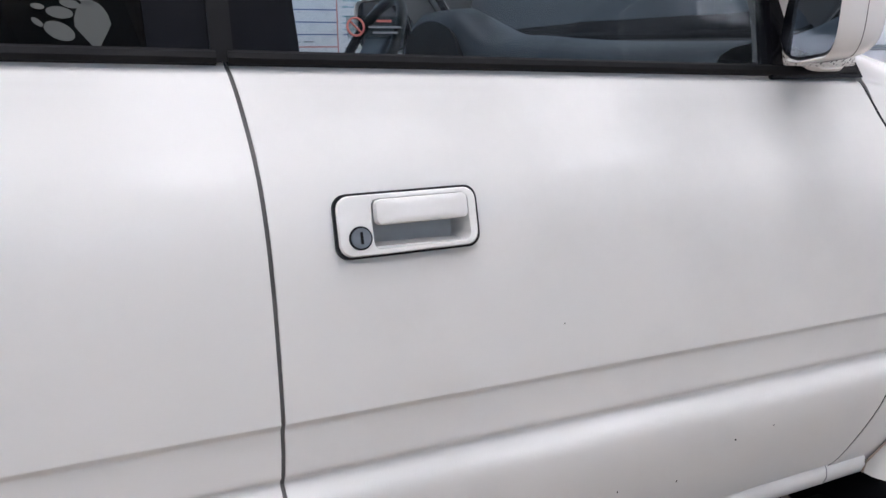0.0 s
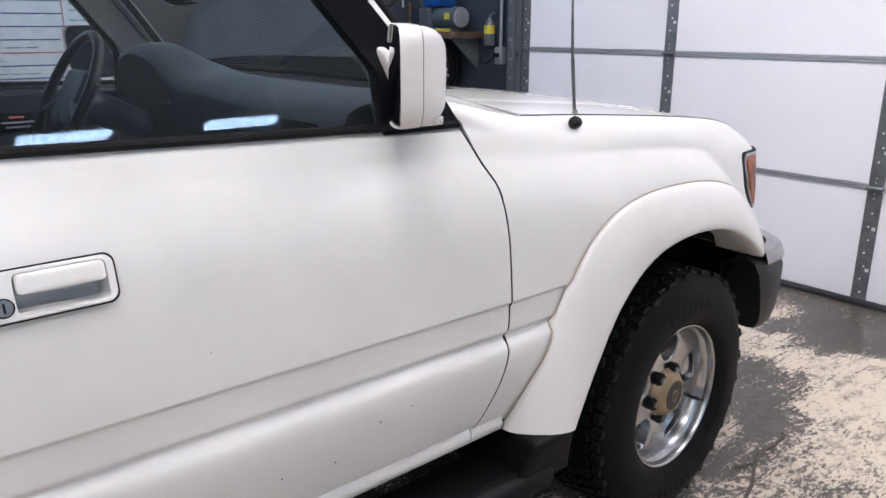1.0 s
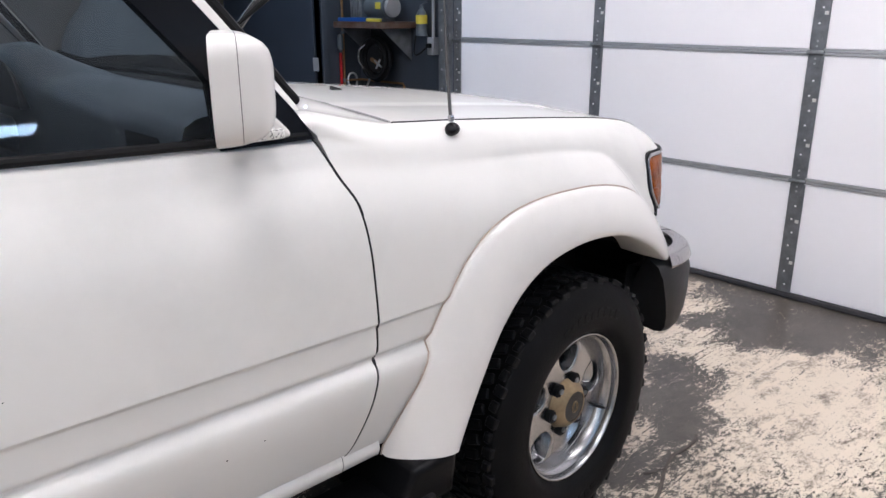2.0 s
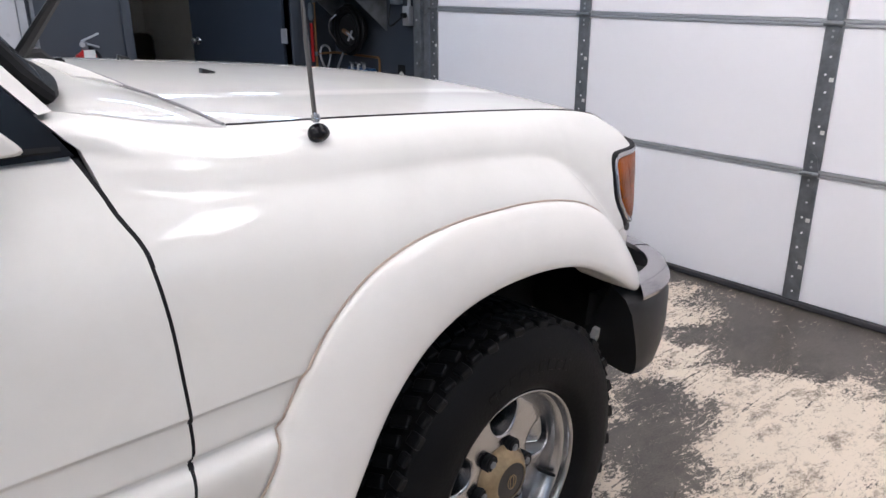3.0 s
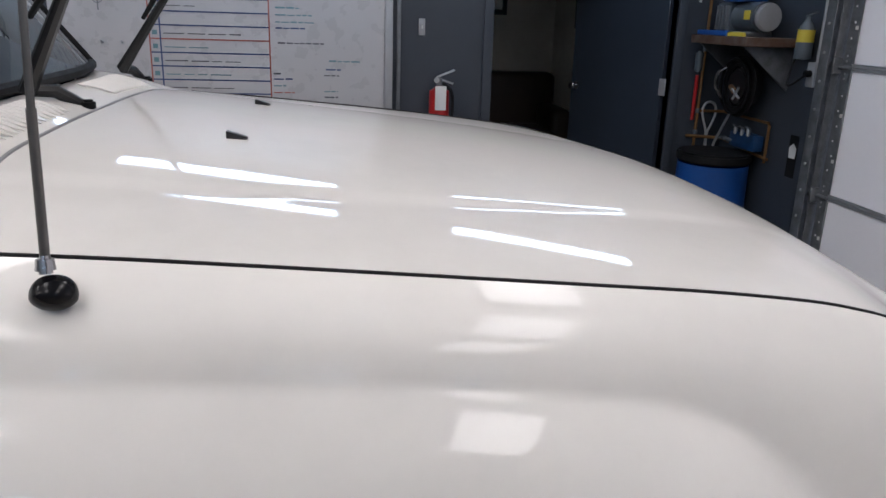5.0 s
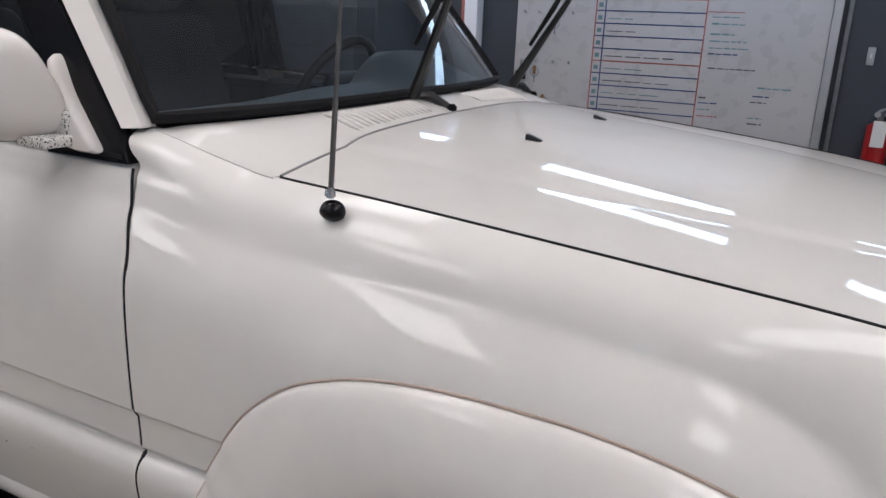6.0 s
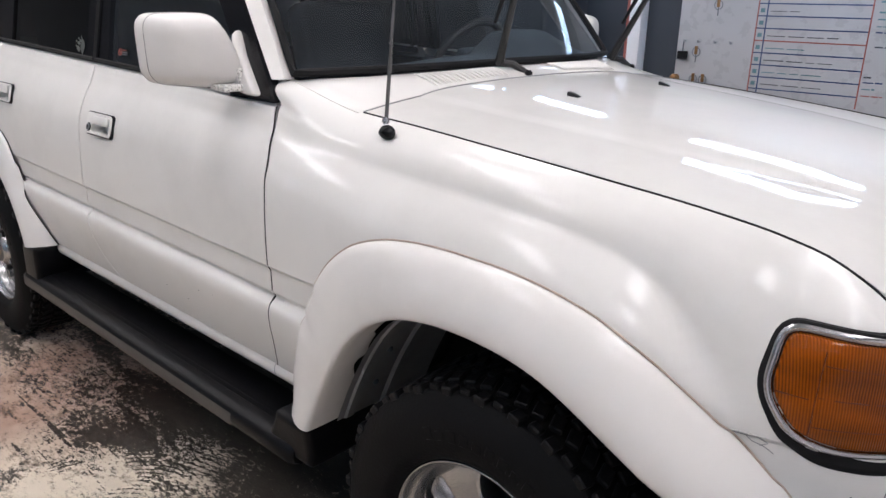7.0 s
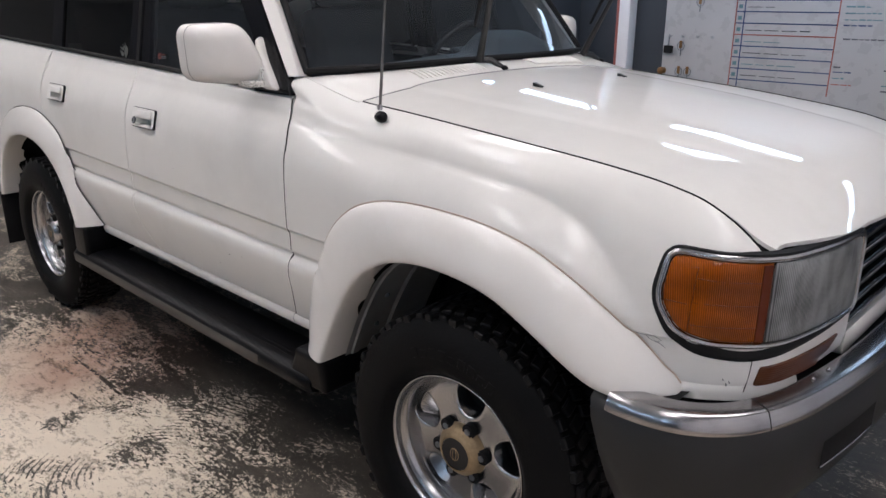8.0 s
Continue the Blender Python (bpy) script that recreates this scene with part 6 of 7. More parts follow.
part("bumper_cover", lw, M_BUMPER, bumper, "grained dark plastic bumper cover", 55)
for s in (1, -1):
    b = bmesh.new()
    bmesh.ops.create_uvsphere(b, u_segments=10, v_segments=6, radius=0.006)
    part("bolt", moved(b, pose(0.758, -0.50 * s, 0.7655)), M_CHROME, bumper)
    b = bmesh.new()
    bmesh.ops.create_uvsphere(b, u_segments=10, v_segments=6, radius=0.006)
    part("bolt", moved(b, pose(0.748, -0.57 * s, 0.7655)), M_CHROME, bumper)
for s in (1, -1):
    rows = []
    for a, b in zip(BUMP, BUMP[1:]):
        if -0.58 < a.y < -0.30:
            d = (b - a).normalized()
            n = Vector((d.y, -d.x, 0)) * 0.0015
            rows.append([((a + n).x, (a + n).y * s, z) for z in (0.568, 0.58, 0.62, 0.632)])
    # A black strip on the cover paints the slot's shade.
    slot = part("fog_slot", grid(rows), M_RUBBER, bumper)
    part("slot_edge", tube([r[0] for r in rows], 0.003, 6), M_CHROME, slot)



# ---- door mirrors ----
def make_mirror(sgn):
    flip = (lambda bm: bm) if sgn > 0 else mirrored
    # outline of the shell seen from ahead, in (y, z)
    face = rounded([(-1.085, 1.292), (-1.092, 1.468), (-0.905, 1.474), (-0.868, 1.452), (-0.803, 1.345), (-0.806, 1.300), (-0.90, 1.281)], 0.048, 7)
    face = dense(face, 0.012)
    cy = sum(p[0] for p in face) / len(face)
    cz = sum(p[1] for p in face) / len(face)
    rows = []
    for x, k in ((-1.068, 0.955), (-1.073, 0.985), (-1.068, 1.0), (-1.045, 1.0), (-1.020, 0.995), (-1.0175, 0.991), (-1.015, 0.991), (-0.995, 0.965), (-0.975, 0.915), (-0.958, 0.84), (-0.945, 0.73), (-0.936, 0.58), (-0.931, 0.38), (-0.930, 0.18)):
        rows.append([(x + (0.02 if p[0] > -0.86 else 0) * (1 if x < -1.0 else 0), cy + (p[0] - cy) * k, cz + (p[1] - cz) * k) for p in face])
    bm = grid(rows, close_v=True)
    bm.verts.ensure_lookup_table()
    n = len(face)
    bm.faces.new([bm.verts[len(bm.verts) - n + i] for i in range(n)])

    def swing(b):
        """Turns the head towards the driver."""
        for v in b.verts:
            v.co.y = -0.80 + (v.co.y + 0.80) * 0.735
            t = min(1.2, max(0.0, (-0.80 - v.co.y) / 0.225))
            v.co.x = -0.972 - 0.128 * t + (v.co.x + 1.07) * (0.55 + 0.35 * t)
            v.co.z = 1.479 + (v.co.z - 1.474) * (1 - 0.03 * t)
        return b

    bm = swing(bm)
    m = part("door_mirror", flip(bm), M_FLARE, car, "white door mirror on a chipped white arm", 50)
    joint = [(-1.0172 + (0.02 if p[0] > -0.86 else 0), cy + (p[0] - cy) * 0.994, cz + (p[1] - cz) * 0.994) for p in face]
    part("shell_joint", flip(swing(tube(joint, 0.0008, 6, True))), M_DOORSEAL, m)
    pl = [(-1.062, cy + (p[0] - cy) * 0.90, cz + (p[1] - cz) * 0.90) for p in face]
    part("mirror_bezel", flip(swing(plate([(-1.058, cy + (p[0] - cy) * 0.96, cz + (p[1] - cz) * 0.96) for p in face], 0.004, (1, 0, 0)))), M_BLACK, m)
    part("mirror_glass", flip(swing(plate(pl, 0.003, (-1, 0, 0)))), M_MIRROR, m, "silvered mirror glass")
    # upright white wing on the door, with a foot
    sail = rounded([(-0.905, 1.275), (-0.930, 1.285), (-0.985, 1.43), (-0.965, 1.435), (-0.925, 1.37), (-0.838, 1.275)], 0.02, 4)
    bm = bmesh.new()
    rows = []
    for out, k in ((0.004, 1.0), (-0.020, 1.0), (-0.030, 0.93), (-0.034, 0.7)):
        mx = sum(p[0] for p in sail) / len(sail)
        mz = sum(p[1] for p in sail) / len(sail)
        rows.append([(mx + (x - mx) * k, side_y(mz + (z - mz) * k) + out, mz + (z - mz) * k) for x, z in sail])
    bm = grid(rows, close_v=True)
    bm.verts.ensure_lookup_table()
    bm.faces.new([bm.verts[len(bm.verts) - len(sail) + i] for i in range(len(sail))])
    part("mirror_sail", flip(bm), M_FLARE, m, angle=50)
    part("mirror_foot", flip(box(-0.965, -0.895, -0.888, -0.80, 1.285, 1.303, 0.006, 3)), M_CHIPPED, m, "chipped and speckled white foot", 60)
    part("mirror_neck", flip(box(-0.965, -0.905, -0.835, -0.79, 1.285, 1.345, 0.012, 3)), M_CHIPPED, m, angle=60)


def chipped():
    m = material("chipped_white_paint", (0.76, 0.75, 0.72), 0.4)
    nt = m.node_tree
    tc, n, r = nt.nodes.new("ShaderNodeTexCoord"), nt.nodes.new("ShaderNodeTexNoise"), nt.nodes.new("ShaderNodeValToRGB")
    n.inputs["Scale"].default_value, n.inputs["Detail"].default_value = 230, 3
    r.color_ramp.elements[0].position, r.color_ramp.elements[1].position = 0.40, 0.43
    r.color_ramp.elements[0].color, r.color_ramp.elements[1].color = (0.05, 0.05, 0.05, 1), (0.76, 0.75, 0.72, 1)
    nt.links.new(tc.outputs["Object"], n.inputs["Vector"])
    nt.links.new(n.outputs["Fac"], r.inputs[0])
    nt.links.new(r.outputs[0], nt.nodes["Principled BSDF"].inputs["Base Color"])
    return m


M_CHIPPED = chipped()
make_mirror(1)
make_mirror(-1)


# ---- door handles ----
def make_handle(door, sgn, cx, cz, w=0.178, h=0.0715, lock=True):
    """A recessed pull handle; built flat round (0, 0), then set on the door's slope."""
    m = pose(cx, (-0.912 + 0.164 * door_g(cz - 0.0238 * (-0.71 - cx))) * sgn, cz, 15 * -sgn) @ (Matrix.Identity(4) if sgn > 0 else Matrix.Diagonal((1, -1, 1, 1)))

    def add(name, bm, mat, label="", angle=40):
        if sgn < 0:
            bmesh.ops.reverse_faces(bm, faces=bm.faces)
        return part(name, moved(bm, m), mat, base, label, angle)

    def lip(outline, levels):
        return grid([[(x * (1 - 2 * d / w), -o, z * (1 - 2 * d / h)) for x, z in outline] for d, o in levels], close_v=True)

    R = round_rect(w, h, 0.016)
    bm = lip(R, [(-0.0024, -0.014), (-0.0024, 0.0045), (0.001, 0.0055)])
    base = part("door_handle", moved(bm, m), M_RUBBER, door, "black gasket of the pull handle")
    hole = round_rect(w * 0.70, h * 0.84, 0.010)
    hole = [(x + w * 0.085, z + 0.0) for x, z in hole]
    rows = [[(x, -o, z) for x, z in R] for o in (-0.008,)] + [[(x * 0.995, -0.006, z * 0.99) for x, z in R], [(x * 0.975, -0.0085, z * 0.95) for x, z in R]]
    for t in (0.5, 1.0):
        rows.append([(a * 0.975 * (1 - t) + c * t, -0.009, b_ * 0.95 * (1 - t) + d * t) for (a, b_), (c, d) in zip(R, hole)])
    rows.append([(c * 0.99 + w * 0.001, -0.006, d * 0.97) for c, d in hole])
    rows.append([((c - w * 0.085) * 0.97 + w * 0.085, 0.010, d * 0.94) for c, d in hole])
    rows.append([((c - w * 0.085) * 0.90 + w * 0.085, 0.036, d * 0.84 + 0.002) for c, d in hole])
    rows.append([((c - w * 0.085) * 0.5 + w * 0.085, 0.040, d * 0.4 + 0.004) for c, d in hole])
    bz = grid(rows, close_v=True)
    n = len(R)
    bz.verts.ensure_lookup_table()
    bz.faces.new([bz.verts[len(bz.verts) - n + i] for i in range(n)])
    add("bezel", bz, M_HANDLE, "white handle bezel")
    # the pull flap in the upper half
    F = round_rect(w * 0.665, h * 0.42, 0.007)
    F = [(x + w * 0.085, z + h * 0.19) for x, z in F]
    fx, fz = w * 0.085, h * 0.19
    rows = [[(fx + (x - fx) * k, -o, fz + (z - fz) * k) for x, z in F] for k, o in ((0.9, -0.012), (0.97, 0.0), (1.0, 0.006), (1.0, 0.0125), (0.975, 0.0155), (0.9, 0.0168), (0.5, 0.0175), (0.2, 0.0175))]
    fb = grid(rows, close_v=True)
    fb.verts.ensure_lookup_table()
    fb.faces.new([fb.verts[len(fb.verts) - n + i] for i in range(n)])
    add("pull_flap", fb, M_HANDLE)
    if lock:
        lk = moved(cylinder(0.0118, 0.006, 28, 0.0012), pose(-w * 0.355, -0.011, -h * 0.20, 90))
        add("lock", lk, M_GALV, "worn round key lock")
        add("lock_ring", tube([(-w * 0.355 + 0.0126 * math.cos(a), -0.0098, -h * 0.20 + 0.0126 * math.sin(a)) for a in [2 * math.pi * k / 28 for k in range(28)]], 0.0015, 6, True), M_RUBBER)
        add("keyway", box(-w * 0.355 - 0.0016, -w * 0.355 + 0.0016, -0.0152, -0.0135, -h * 0.20 - 0.007, -h * 0.20 + 0.007), M_RUBBER)


for side, which, door in DOORS:
    if which == "front":
        make_handle(door, side, *HANDLE[which])
    else:
        make_handle(door, side, *HANDLE[which], lock=False)


# ---- wheels ----
def make_tyre():
    prof = [(0.228, -0.105), (0.243, -0.122), (0.262, -0.134), (0.30, -0.1375), (0.335, -0.134), (0.362, -0.124), (0.381, -0.113), (0.390, -0.097), (0.393, 0.0), (0.390, 0.097), (0.381, 0.113), (0.362, 0.124), (0.30, 0.1375), (0.235, 0.122), (0.218, 0.105)]
    prof = [(0.227 + (r - 0.228) * 0.960, y) for r, y in prof]
    return revolve([tuple(p)[:2] for p in spline([(a, b, 0) for a, b in prof], 3)], 96)


def make_tread():
    bm = bmesh.new()
    rng = random.Random(4)
    n = 58
    for k in range(n):
        a = 360 * k / n
        for y, w, r0, r1, da, ln, tilt in ((-0.098, 0.032, 0.3735, 0.3930, 0, 0.029, -8), (-0.046, 0.045, 0.378, 0.3935, 2.6, 0.028, 18), (0.0, 0.036, 0.379, 0.394, 0.5, 0.029, -16), (0.046, 0.045, 0.378, 0.3935, 1.8, 0.028, 18), (0.098, 0.032, 0.3735, 0.3930, 3, 0.029, 8)):
            if abs(y) > 0.09 and k % 2:
                w, y = w * 0.7, y * 0.96
            b = box(-ln / 2, ln / 2, -w / 2, w / 2, r0, r1, 0.003, 1)
            moved(b, pose(0, 0, 0, 0, a + da, 0) @ Matrix.Translation((0, y, 0)) @ pose(0, 0, 0, 0, 0, tilt + rng.uniform(-2, 2)))
            merge(bm, b)
        for s in (-1, 1):
            b = box(-0.011, 0.011, -0.0035, 0.0035, 0.346 + 0.009 * (k % 2), 0.379, 0.0015, 1)
            moved(b, pose(0, 0, 0, 0, a + (0 if s < 0 else 5), 0) @ Matrix.Translation((0, s * 0.1235, 0)) @ Matrix.Rotation(radians(-s * 26), 4, "X").inverted())
            merge(bm, b)
    return bm


def dish(r):
    """How far the wheel's face lies outside the middle plane, by radius."""
    return float(np.interp(r, [0.0, 0.05, 0.075, 0.095, 0.125, 0.165, 0.192, 0.205], [0.070, 0.070, 0.067, 0.064, 0.0625, 0.062, 0.057, 0.046]))


def make_face():
    """The wheel's face: five broad spokes with rounded windows between them."""
    bm = bmesh.new()
    r0, r1, n = 0.070, 0.205, 15
    for q in range(5):
        c = 72 * q + 84
        half = 36
        out = []
        for k in range(n):
            out.append((r0 + (r1 - r0) * k / n, -half))
        for k in range(n):
            out.append((r1, -half + 2 * half * k / n))
        for k in range(n):
            out.append((r1 - (r1 - r0) * k / n, half))
        for k in range(n):
            out.append((r0, half - 2 * half * k / n))
        P = [(r * math.cos(radians(a + c)), r * math.sin(radians(a + c))) for r, a in out]
        rc = 0.150
        hole = []
        for r, a in out:
            ang = math.atan2((r * math.sin(radians(a))) / 0.05, (r * math.cos(radians(a)) - rc) / 0.036)
            rad = 1 / (abs(math.cos(ang)) ** 2.6 + abs(math.sin(ang)) ** 2.6) ** (1 / 2.6)
            hx, hy = rc + 0.0455 * rad * math.cos(ang), (0.046 + 0.012 * math.cos(ang)) * rad * math.sin(ang)
            ca, sa = math.cos(radians(c)), math.sin(radians(c))
            hole.append((hx * ca - hy * sa, hx * sa + hy * ca))
        rows = []
        for t in (0, 0.25, 0.5, 0.72, 0.88, 0.96, 1.0):
            row = []
            for (a, b), (x, z) in zip(P, hole):
                px, pz = a + (x - a) * t, b + (z - b) * t
                rr = math.hypot(px, pz)
                row.append((px, -dish(rr) + 0.004 * max(0, (t - 0.88) / 0.12) ** 2, pz))
            rows.append(row)
        ca, sa = math.cos(radians(c)), math.sin(radians(c))
        local = [(x * ca + z * sa, z * ca - x * sa) for x, z in hole]

        def turned(hx, hy, y):
            return (hx * ca - hy * sa, y, hx * sa + hy * ca)

        # a pocket whose floor ramps up to the rim, with a deep slot at the hub side
        rows.append([turned(rc + (hx - rc) * 0.965, hy * 0.965, -dish(hx) + 0.018 + 0.034 * min(1, max(0, (0.196 - hx) / 0.07))) for hx, hy in local])
        slot = [(0.1065 + (hx - 0.1045) * 0.40, hy * (0.93 - 0.10 * (hx - 0.1045) / 0.09)) for hx, hy in local]
        rows.append([turned(hx, hy, 0.000) for hx, hy in slot])
        rows.append([turned(hx * 0.995, hy * 0.97, 0.045) for hx, hy in slot])
        grid(rows, close_v=True, bm=bm)
    bmesh.ops.remove_doubles(bm, verts=bm.verts, dist=0.0006)
    bmesh.ops.recalc_face_normals(bm, faces=bm.faces)
    return bm


def make_wheel():
    """A wheel round (0, 0, 0) with its outer face towards -y."""
    root = part("wheel", make_tyre(), M_TYRE, car, "all-terrain tyre on a silver alloy rim", 60)
    part("tread", make_tread(), M_TREAD, root, "chunky tread blocks", 30)
    for a0, count in ((62, 9), (240, 8)):
        for k in range(count):
            a = a0 + 6.2 * k
            b = box(-0.0115, 0.0115, -0.0022, 0.0022, 0.285, 0.312 - 0.006 * (k % 3 == 1), 0.0015, 1)
            part("sidewall_bar", moved(b, pose(0, 0, 0, 0, 90 - a, 0) @ Matrix.Translation((0, -0.1366, 0))), M_TYRE, root)
    rim = part("rim", moved(revolve([tuple(p)[:2] for p in spline([(0.214, -0.040, 0), (0.2215, -0.062, 0), (0.226, -0.085, 0), (0.229, -0.103, 0), (0.2345, -0.110, 0), (0.2395, -0.107, 0), (0.2395, -0.094, 0), (0.21, -0.07, 0), (0.200, 0.06, 0), (0.225, 0.10, 0)], 3)], 72), Matrix.Diagonal((0.95, 1, 0.95, 1))), M_ALLOY, root, "silver alloy rim", 60)
    part("wheel_face", moved(make_face(), Matrix.Diagonal((0.993, 1, 0.993, 1))), M_ALLOY, rim, angle=32)
    part("brake_drum", revolve([(0.0, -0.005), (0.15, -0.005), (0.16, 0.01), (0.16, 0.08), (0.0, 0.08)], 36), M_DARK, rim)
    part("hub_cap", revolve([tuple(p)[:2] for p in spline([(0.080, -0.055, 0), (0.078, -0.068, 0), (0.070, -0.084, 0), (0.060, -0.094, 0), (0.052, -0.1005, 0), (0.0465, -0.1015, 0)], 4)], 48), M_HUB, rim, "tarnished gold-coloured hub cap")
    part("cap_centre", revolve([(0.0465, -0.0985), (0.045, -0.1005), (0.02, -0.1025), (0.0005, -0.103)], 40), M_BLACK, rim, "black hub cap disc")
    t = bmesh.new()
    ring1 = [(0.014 * math.cos(a), -0.1035, 0.018 * math.sin(a)) for a in [2 * math.pi * k / 28 for k in range(28)]]
    tube(ring1, 0.0011, 6, True, t)
    tube([(0.006 * math.cos(a), -0.1035, 0.017 * math.sin(a)) for a in [2 * math.pi * k / 24 for k in range(24)]], 0.001, 6, True, t)
    part("emblem", t, M_HUB, rim, "plain oval emblem")
    for k in range(6):
        a = radians(60 * k + 8)
        x, z = 0.0765 * math.cos(a), 0.0765 * math.sin(a)
        # Solid black plugs give the shade of the lug pockets.
        part("lug_pocket", moved(cylinder(0.0205, 0.022, 20, 0.004), pose(x, -0.074, z, 90)), M_RUBBER, rim)
        part("lug_nut", moved(cylinder(0.0095, 0.012, 6, 0.002), pose(x, -0.083, z, 90)), M_GALV, rim, "dull steel lug nut")
    part("valve", tube([(0.165, -0.058, -0.075), (0.172, -0.085, -0.077), (0.176, -0.098, -0.078)], [0.005, 0.005, 0.0035], 8), M_RUBBER, rim)
    return root


wheel = make_wheel()
wheel.matrix_basis = pose(0, -0.811, 0.3945, 0, 0, 2.3)
for x, sgn, turn in ((-2.85, 1, 40), (0, -1, 60), (-2.85, -1, 15)):
    twin = copy_thing(wheel, pose(x, -0.811 * sgn, 0.3945, 0, turn, (0 if sgn > 0 else 180) + (2.3 if x > -1 else 0)))
    if x < -1:
        # the rear wheels have bare alloy hubs
        for cap in [o for o in twin.children_recursive if o.name.startswith("hub_cap")]:
            cap.data = cap.data.copy()
            cap.data.materials[0] = M_ALLOY
            cap["label"] = "bare silver hub"


# ---- cabin ----
cabin = part("cabin_floor", box(-3.7, -0.75, -0.70, 0.70, 0.62, 0.70, 0.02, 1), M_DARK, car)


def make_dash():
    """The padded dashboard, with the hood over the instruments on the left."""
    rows = []
    for k in range(41):
        y = -0.72 + 1.44 * k / 40
        hump = math.exp(-((y - 0.44) / 0.225) ** 4) * 0.102
        side = math.exp(-((y - 0.05) / 0.25) ** 2) * 0.02
        row = []
        for x, z, h in ((-0.70, 1.318, 0), (-0.76, 1.321, 0.1), (-0.84, 1.325, 0.45), (-0.92, 1.324, 0.95), (-0.985, 1.312, 1.0), (-1.01, 1.298, 0.92), (-1.02, 1.27, 0.6), (-1.005, 1.22, 0.25), (-1.02, 1.12, 0.0), (-1.0, 0.98, 0.0), (-0.94, 0.80, 0.0)):
            row.append((min(x - 0.03 * h * hump / 0.095, screen_base(y)[0] - 0.035), y, z + h * hump + side * h))
        rows.append(row)
    return grid(rows)


dash = part("dashboard", make_dash(), M_DASH, car, "dark blue-grey padded dashboard", 60)
part("screen_trim", grid([[(screen_base(y)[0] - 0.060, y, 1.324), (screen_base(y)[0] - 0.03, y, 1.331), (screen_base(y)[0] - 0.004, y, 1.331)] for y in [-0.745 + 1.49 * k / 30 for k in range(31)]]), M_RUBBER, dash, "black trim along the foot of the windscreen")
# A flat black plate fills the instrument recess, its shade put into the colour.
clus = [(0.44 + 0.205 * math.cos(a), 1.25 + 0.138 * math.sin(a) ** 0.7) for a in [math.pi * k / 24 for k in range(25)]]
part("cluster", plate([(-1.042 - 0.0 * z, y, z) for y, z in clus], 0.05, (1, 0, 0)), M_RUBBER, dash, "flat black plate in place of the shaded instrument recess")
part("air_vent", box(-1.02, -0.99, -0.62, -0.44, 1.225, 1.275, 0.008, 2), M_RUBBER, dash)
sw = pose(-1.245, 0.44, 1.275, 0, -62, 0)
n_ring = [sw @ Vector((0.192 * math.cos(a), 0.192 * math.sin(a), 0)) for a in [2 * math.pi * k / 48 for k in range(48)]]
wheel_ring = part("steering_wheel", tube(n_ring, 0.0155, 12, True), M_WHEELRIM, car, "black leather steering wheel", 60)
part("steering_boss", moved(box(-0.085, 0.085, -0.10, 0.10, -0.05, 0.0, 0.02, 3), sw), M_DASH, wheel_ring)
for a in (200, 340, 270):
    d = Vector((math.sin(radians(a)), math.cos(radians(a)), 0))
    part("spoke", tube([sw @ (d * 0.06 + Vector((0, 0, -0.02))), sw @ (d * 0.13 + Vector((0, 0, -0.012))), sw @ (d * 0.188)], [0.022, 0.018, 0.012], 8), M_DASH, wheel_ring)
part("column", tube([sw @ Vector((0, 0, -0.04)), sw @ Vector((0, 0, -0.30))], 0.05, 12), M_DASH, wheel_ring)


def seat(y, x=-1.62):
    s = part("front_seat", box(x - 0.25, x + 0.27, y - 0.26, y + 0.26, 0.86, 1.02, 0.06, 3), M_CLOTH, car, "grey cloth front seat")
    part("backrest", moved(box(-0.07, 0.07, -0.255, 0.255, 0.0, 0.60, 0.06, 3), pose(x - 0.24, y, 0.92, 0, -16, 0)), M_CLOTH, s)
    part("headrest", moved(box(-0.05, 0.05, -0.14, 0.14, 0.62, 0.80, 0.045, 3), pose(x - 0.24, y, 0.92, 0, -16, 0)), M_CLOTH, s)
    part("seat_post", tube([(x - 0.40, y - 0.05, 1.45), (x - 0.43, y - 0.05, 1.55)], 0.006, 8), M_CHROME, s)
    part("seat_post", tube([(x - 0.40, y + 0.05, 1.45), (x - 0.43, y + 0.05, 1.55)], 0.006, 8), M_CHROME, s)


seat(0.40)
seat(-0.40)
part("rear_bench", box(-2.75, -2.25, -0.62, 0.62, 0.86, 1.02, 0.06, 3), M_CLOTH, car)
part("rear_backrest", moved(box(-0.07, 0.07, -0.62, 0.62, 0.0, 0.62, 0.06, 3), pose(-2.72, 0, 0.92, 0, -14, 0)), M_CLOTH, car)
two_sides("door_card", grid([[(x, y, z) for x in (-1.80, -1.3, -0.80)] for y, z in ((-0.775, 1.268), (-0.755, 1.255), (-0.75, 1.10), (-0.70, 1.05), (-0.72, 0.70))]), M_DASH, car, "dark blue-grey door trim")
part("console", box(-1.55, -1.0, -0.11, 0.11, 0.70, 0.98, 0.03, 2), M_DASH, car)
part("inner_mirror", box(-1.08, -1.05, -0.12, 0.12, 1.66, 1.73, 0.012, 2), M_BLACK, car)
two_sides("inner_pillar", strip(lambda z: pillar_front(z) - 0.015, lambda z: frame_back(z) + 0.015, 1.29, 1.79, -0.035, -0.035, depth=0.01), M_LINERTRIM, car)

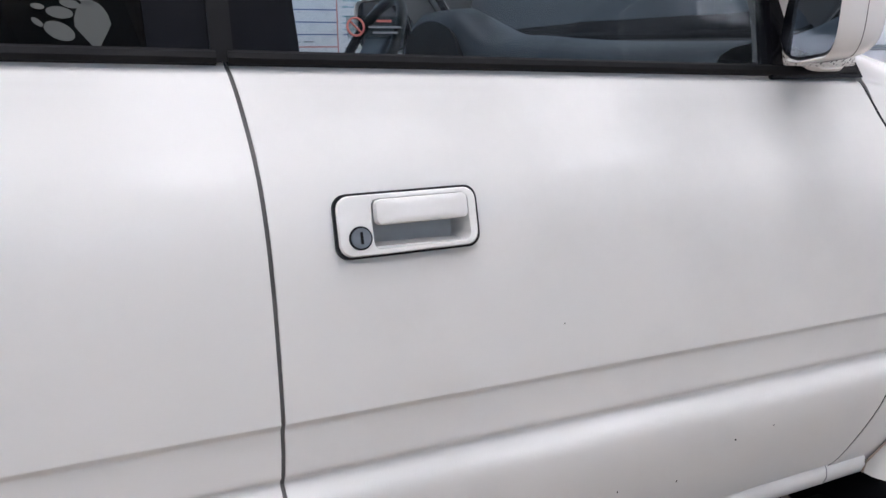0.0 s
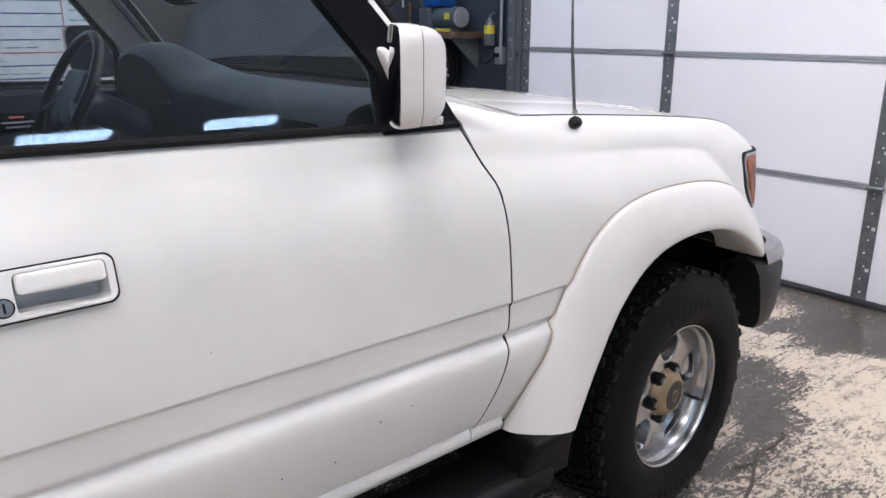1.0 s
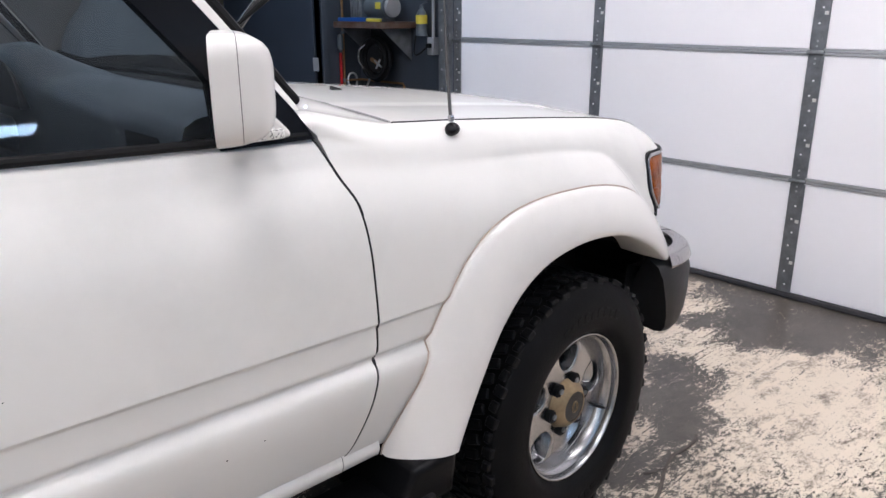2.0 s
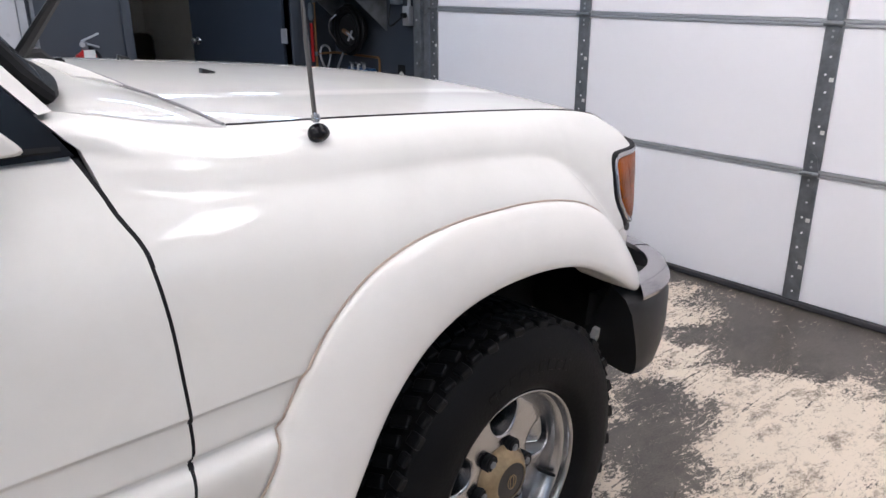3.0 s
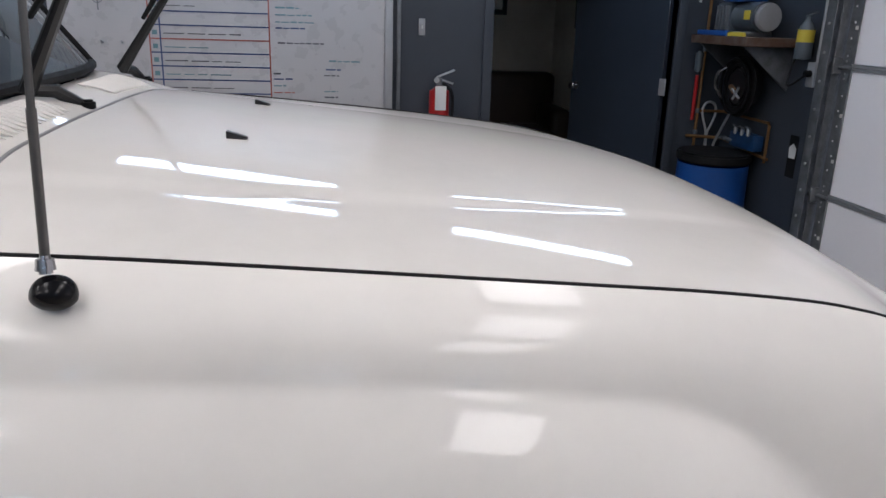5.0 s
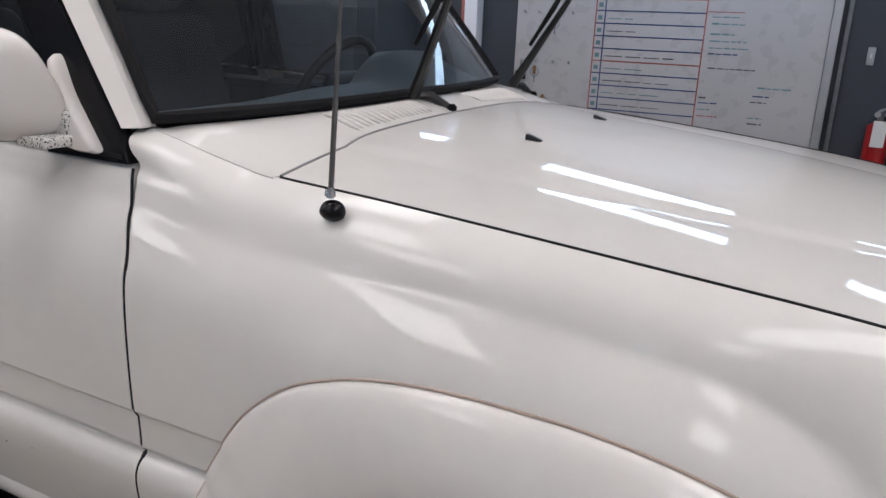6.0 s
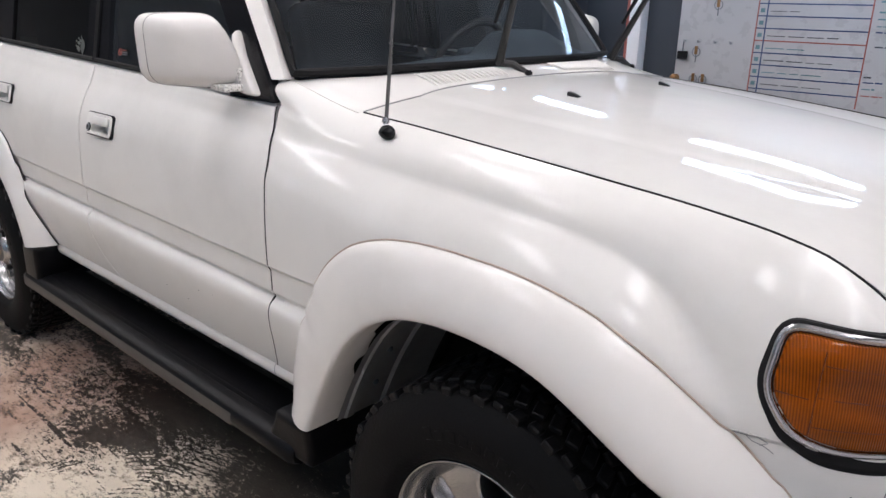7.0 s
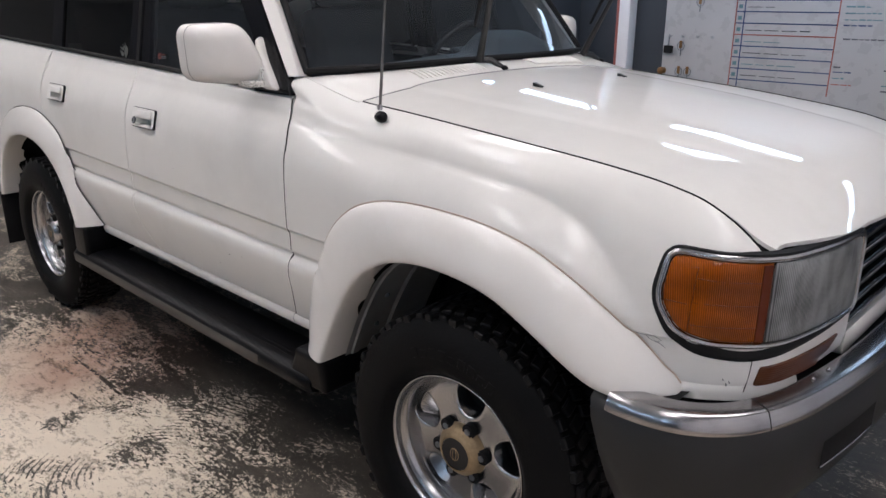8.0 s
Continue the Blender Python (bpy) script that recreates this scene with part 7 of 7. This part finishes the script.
# Stickers on the side glass of the right doors.
sticker = part("window_sticker", grid([[(x, side_y(z) - 0.0015, z) for x in (-1.675, -1.60)] for z in (1.325, 1.352)]), glass("clear_sticker", (0.62, 0.68, 0.68)), car, "small clear warning sticker with a red ring")
part("sticker_ring", tube([(-1.664 + 0.0105 * math.cos(a), side_y(1.339 + 0.0105 * math.sin(a)) - 0.003, 1.339 + 0.0105 * math.sin(a)) for a in [2 * math.pi * k / 24 for k in range(24)]], 0.0014, 6, True), M_INKRED, sticker)
part("sticker_bar", tube([(-1.671, side_y(1.345) - 0.003, 1.346), (-1.657, side_y(1.332) - 0.003, 1.332)], 0.0013, 6), M_INKRED, sticker)
part("sticker_line", box(-1.637, -1.618, -0.7965, -0.7945, 1.3445, 1.3475), M_INKRED, sticker)
part("sticker_line", box(-1.648, -1.606, -0.798, -0.796, 1.3375, 1.340), M_GALV, sticker)
part("sticker_line", box(-1.643, -1.611, -0.799, -0.797, 1.331, 1.3335), M_GALV, sticker)


def blob(cx, cz, w, h, turn, n=18, heart=0.0):
    pts = []
    for k in range(n):
        a = 2 * math.pi * k / n
        x, z = w * math.cos(a), h * math.sin(a)
        if heart and z < 0:
            x *= 1 - heart * (-z / h)
        c, s = math.cos(radians(turn)), math.sin(radians(turn))
        X, Z = cx + x * c - z * s, cz + x * s + z * c
        pts.append((X, side_y(Z) - 0.0015, Z))
    bm = bmesh.new()
    bm.faces.new([bm.verts.new(p) for p in pts])
    return bm


paw = part("paw_decal", blob(-1.957, 1.338, 0.018, 0.026, 4, heart=0.75), M_DECAL, car, "grey paw print decal on the dark rear glass")
for cx, cz, w, h, t in ((-1.990, 1.332, 0.0155, 0.009, -25), (-1.988, 1.351, 0.013, 0.0062, -8), (-1.977, 1.360, 0.010, 0.0045, -12), (-1.962, 1.363, 0.008, 0.004, -40)):
    part("paw_pad", blob(cx, cz, w, h, t), M_DECAL, paw)
for cx, cz, t in ((-2.010, 1.341, -40), (-2.008, 1.357, -10), (-1.992, 1.367, -15), (-1.970, 1.372, -45)):
    part("paw_claw", blob(cx, cz, 0.0065, 0.003, t), M_DECAL, paw)
for k in range(6):
    part("decal_stroke", blob(-2.06 + 0.02 * k, 1.302 + 0.003 * (k % 2), 0.008, 0.0035, 30 * (k % 3) - 30), M_DECAL, paw)

# Chips and scratches seen on the paint.
rng = random.Random(7)
for x, z, w, h, t in ((-1.79, 1.176, 0.002, 0.0007, 0), (-1.42, 0.955, 0.0012, 0.0012, 0), (-1.08, 0.70, 0.002, 0.002, 0), (-1.18, 0.64, 0.0015, 0.0022, 0), (-1.30, 0.655, 0.0014, 0.002, 0), (-1.0, 0.71, 0.0022, 0.001, 0)):
    bm = bmesh.new()
    yy = -0.912 + 0.164 * door_g(z) + dent(x, z) - 0.0012
    bm.faces.new([bm.verts.new((x + w * math.cos(a), yy, z + h * math.sin(a))) for a in [2 * math.pi * k / 8 for k in range(8)]])
    part("paint_chip", bm, M_RUBBER, car)
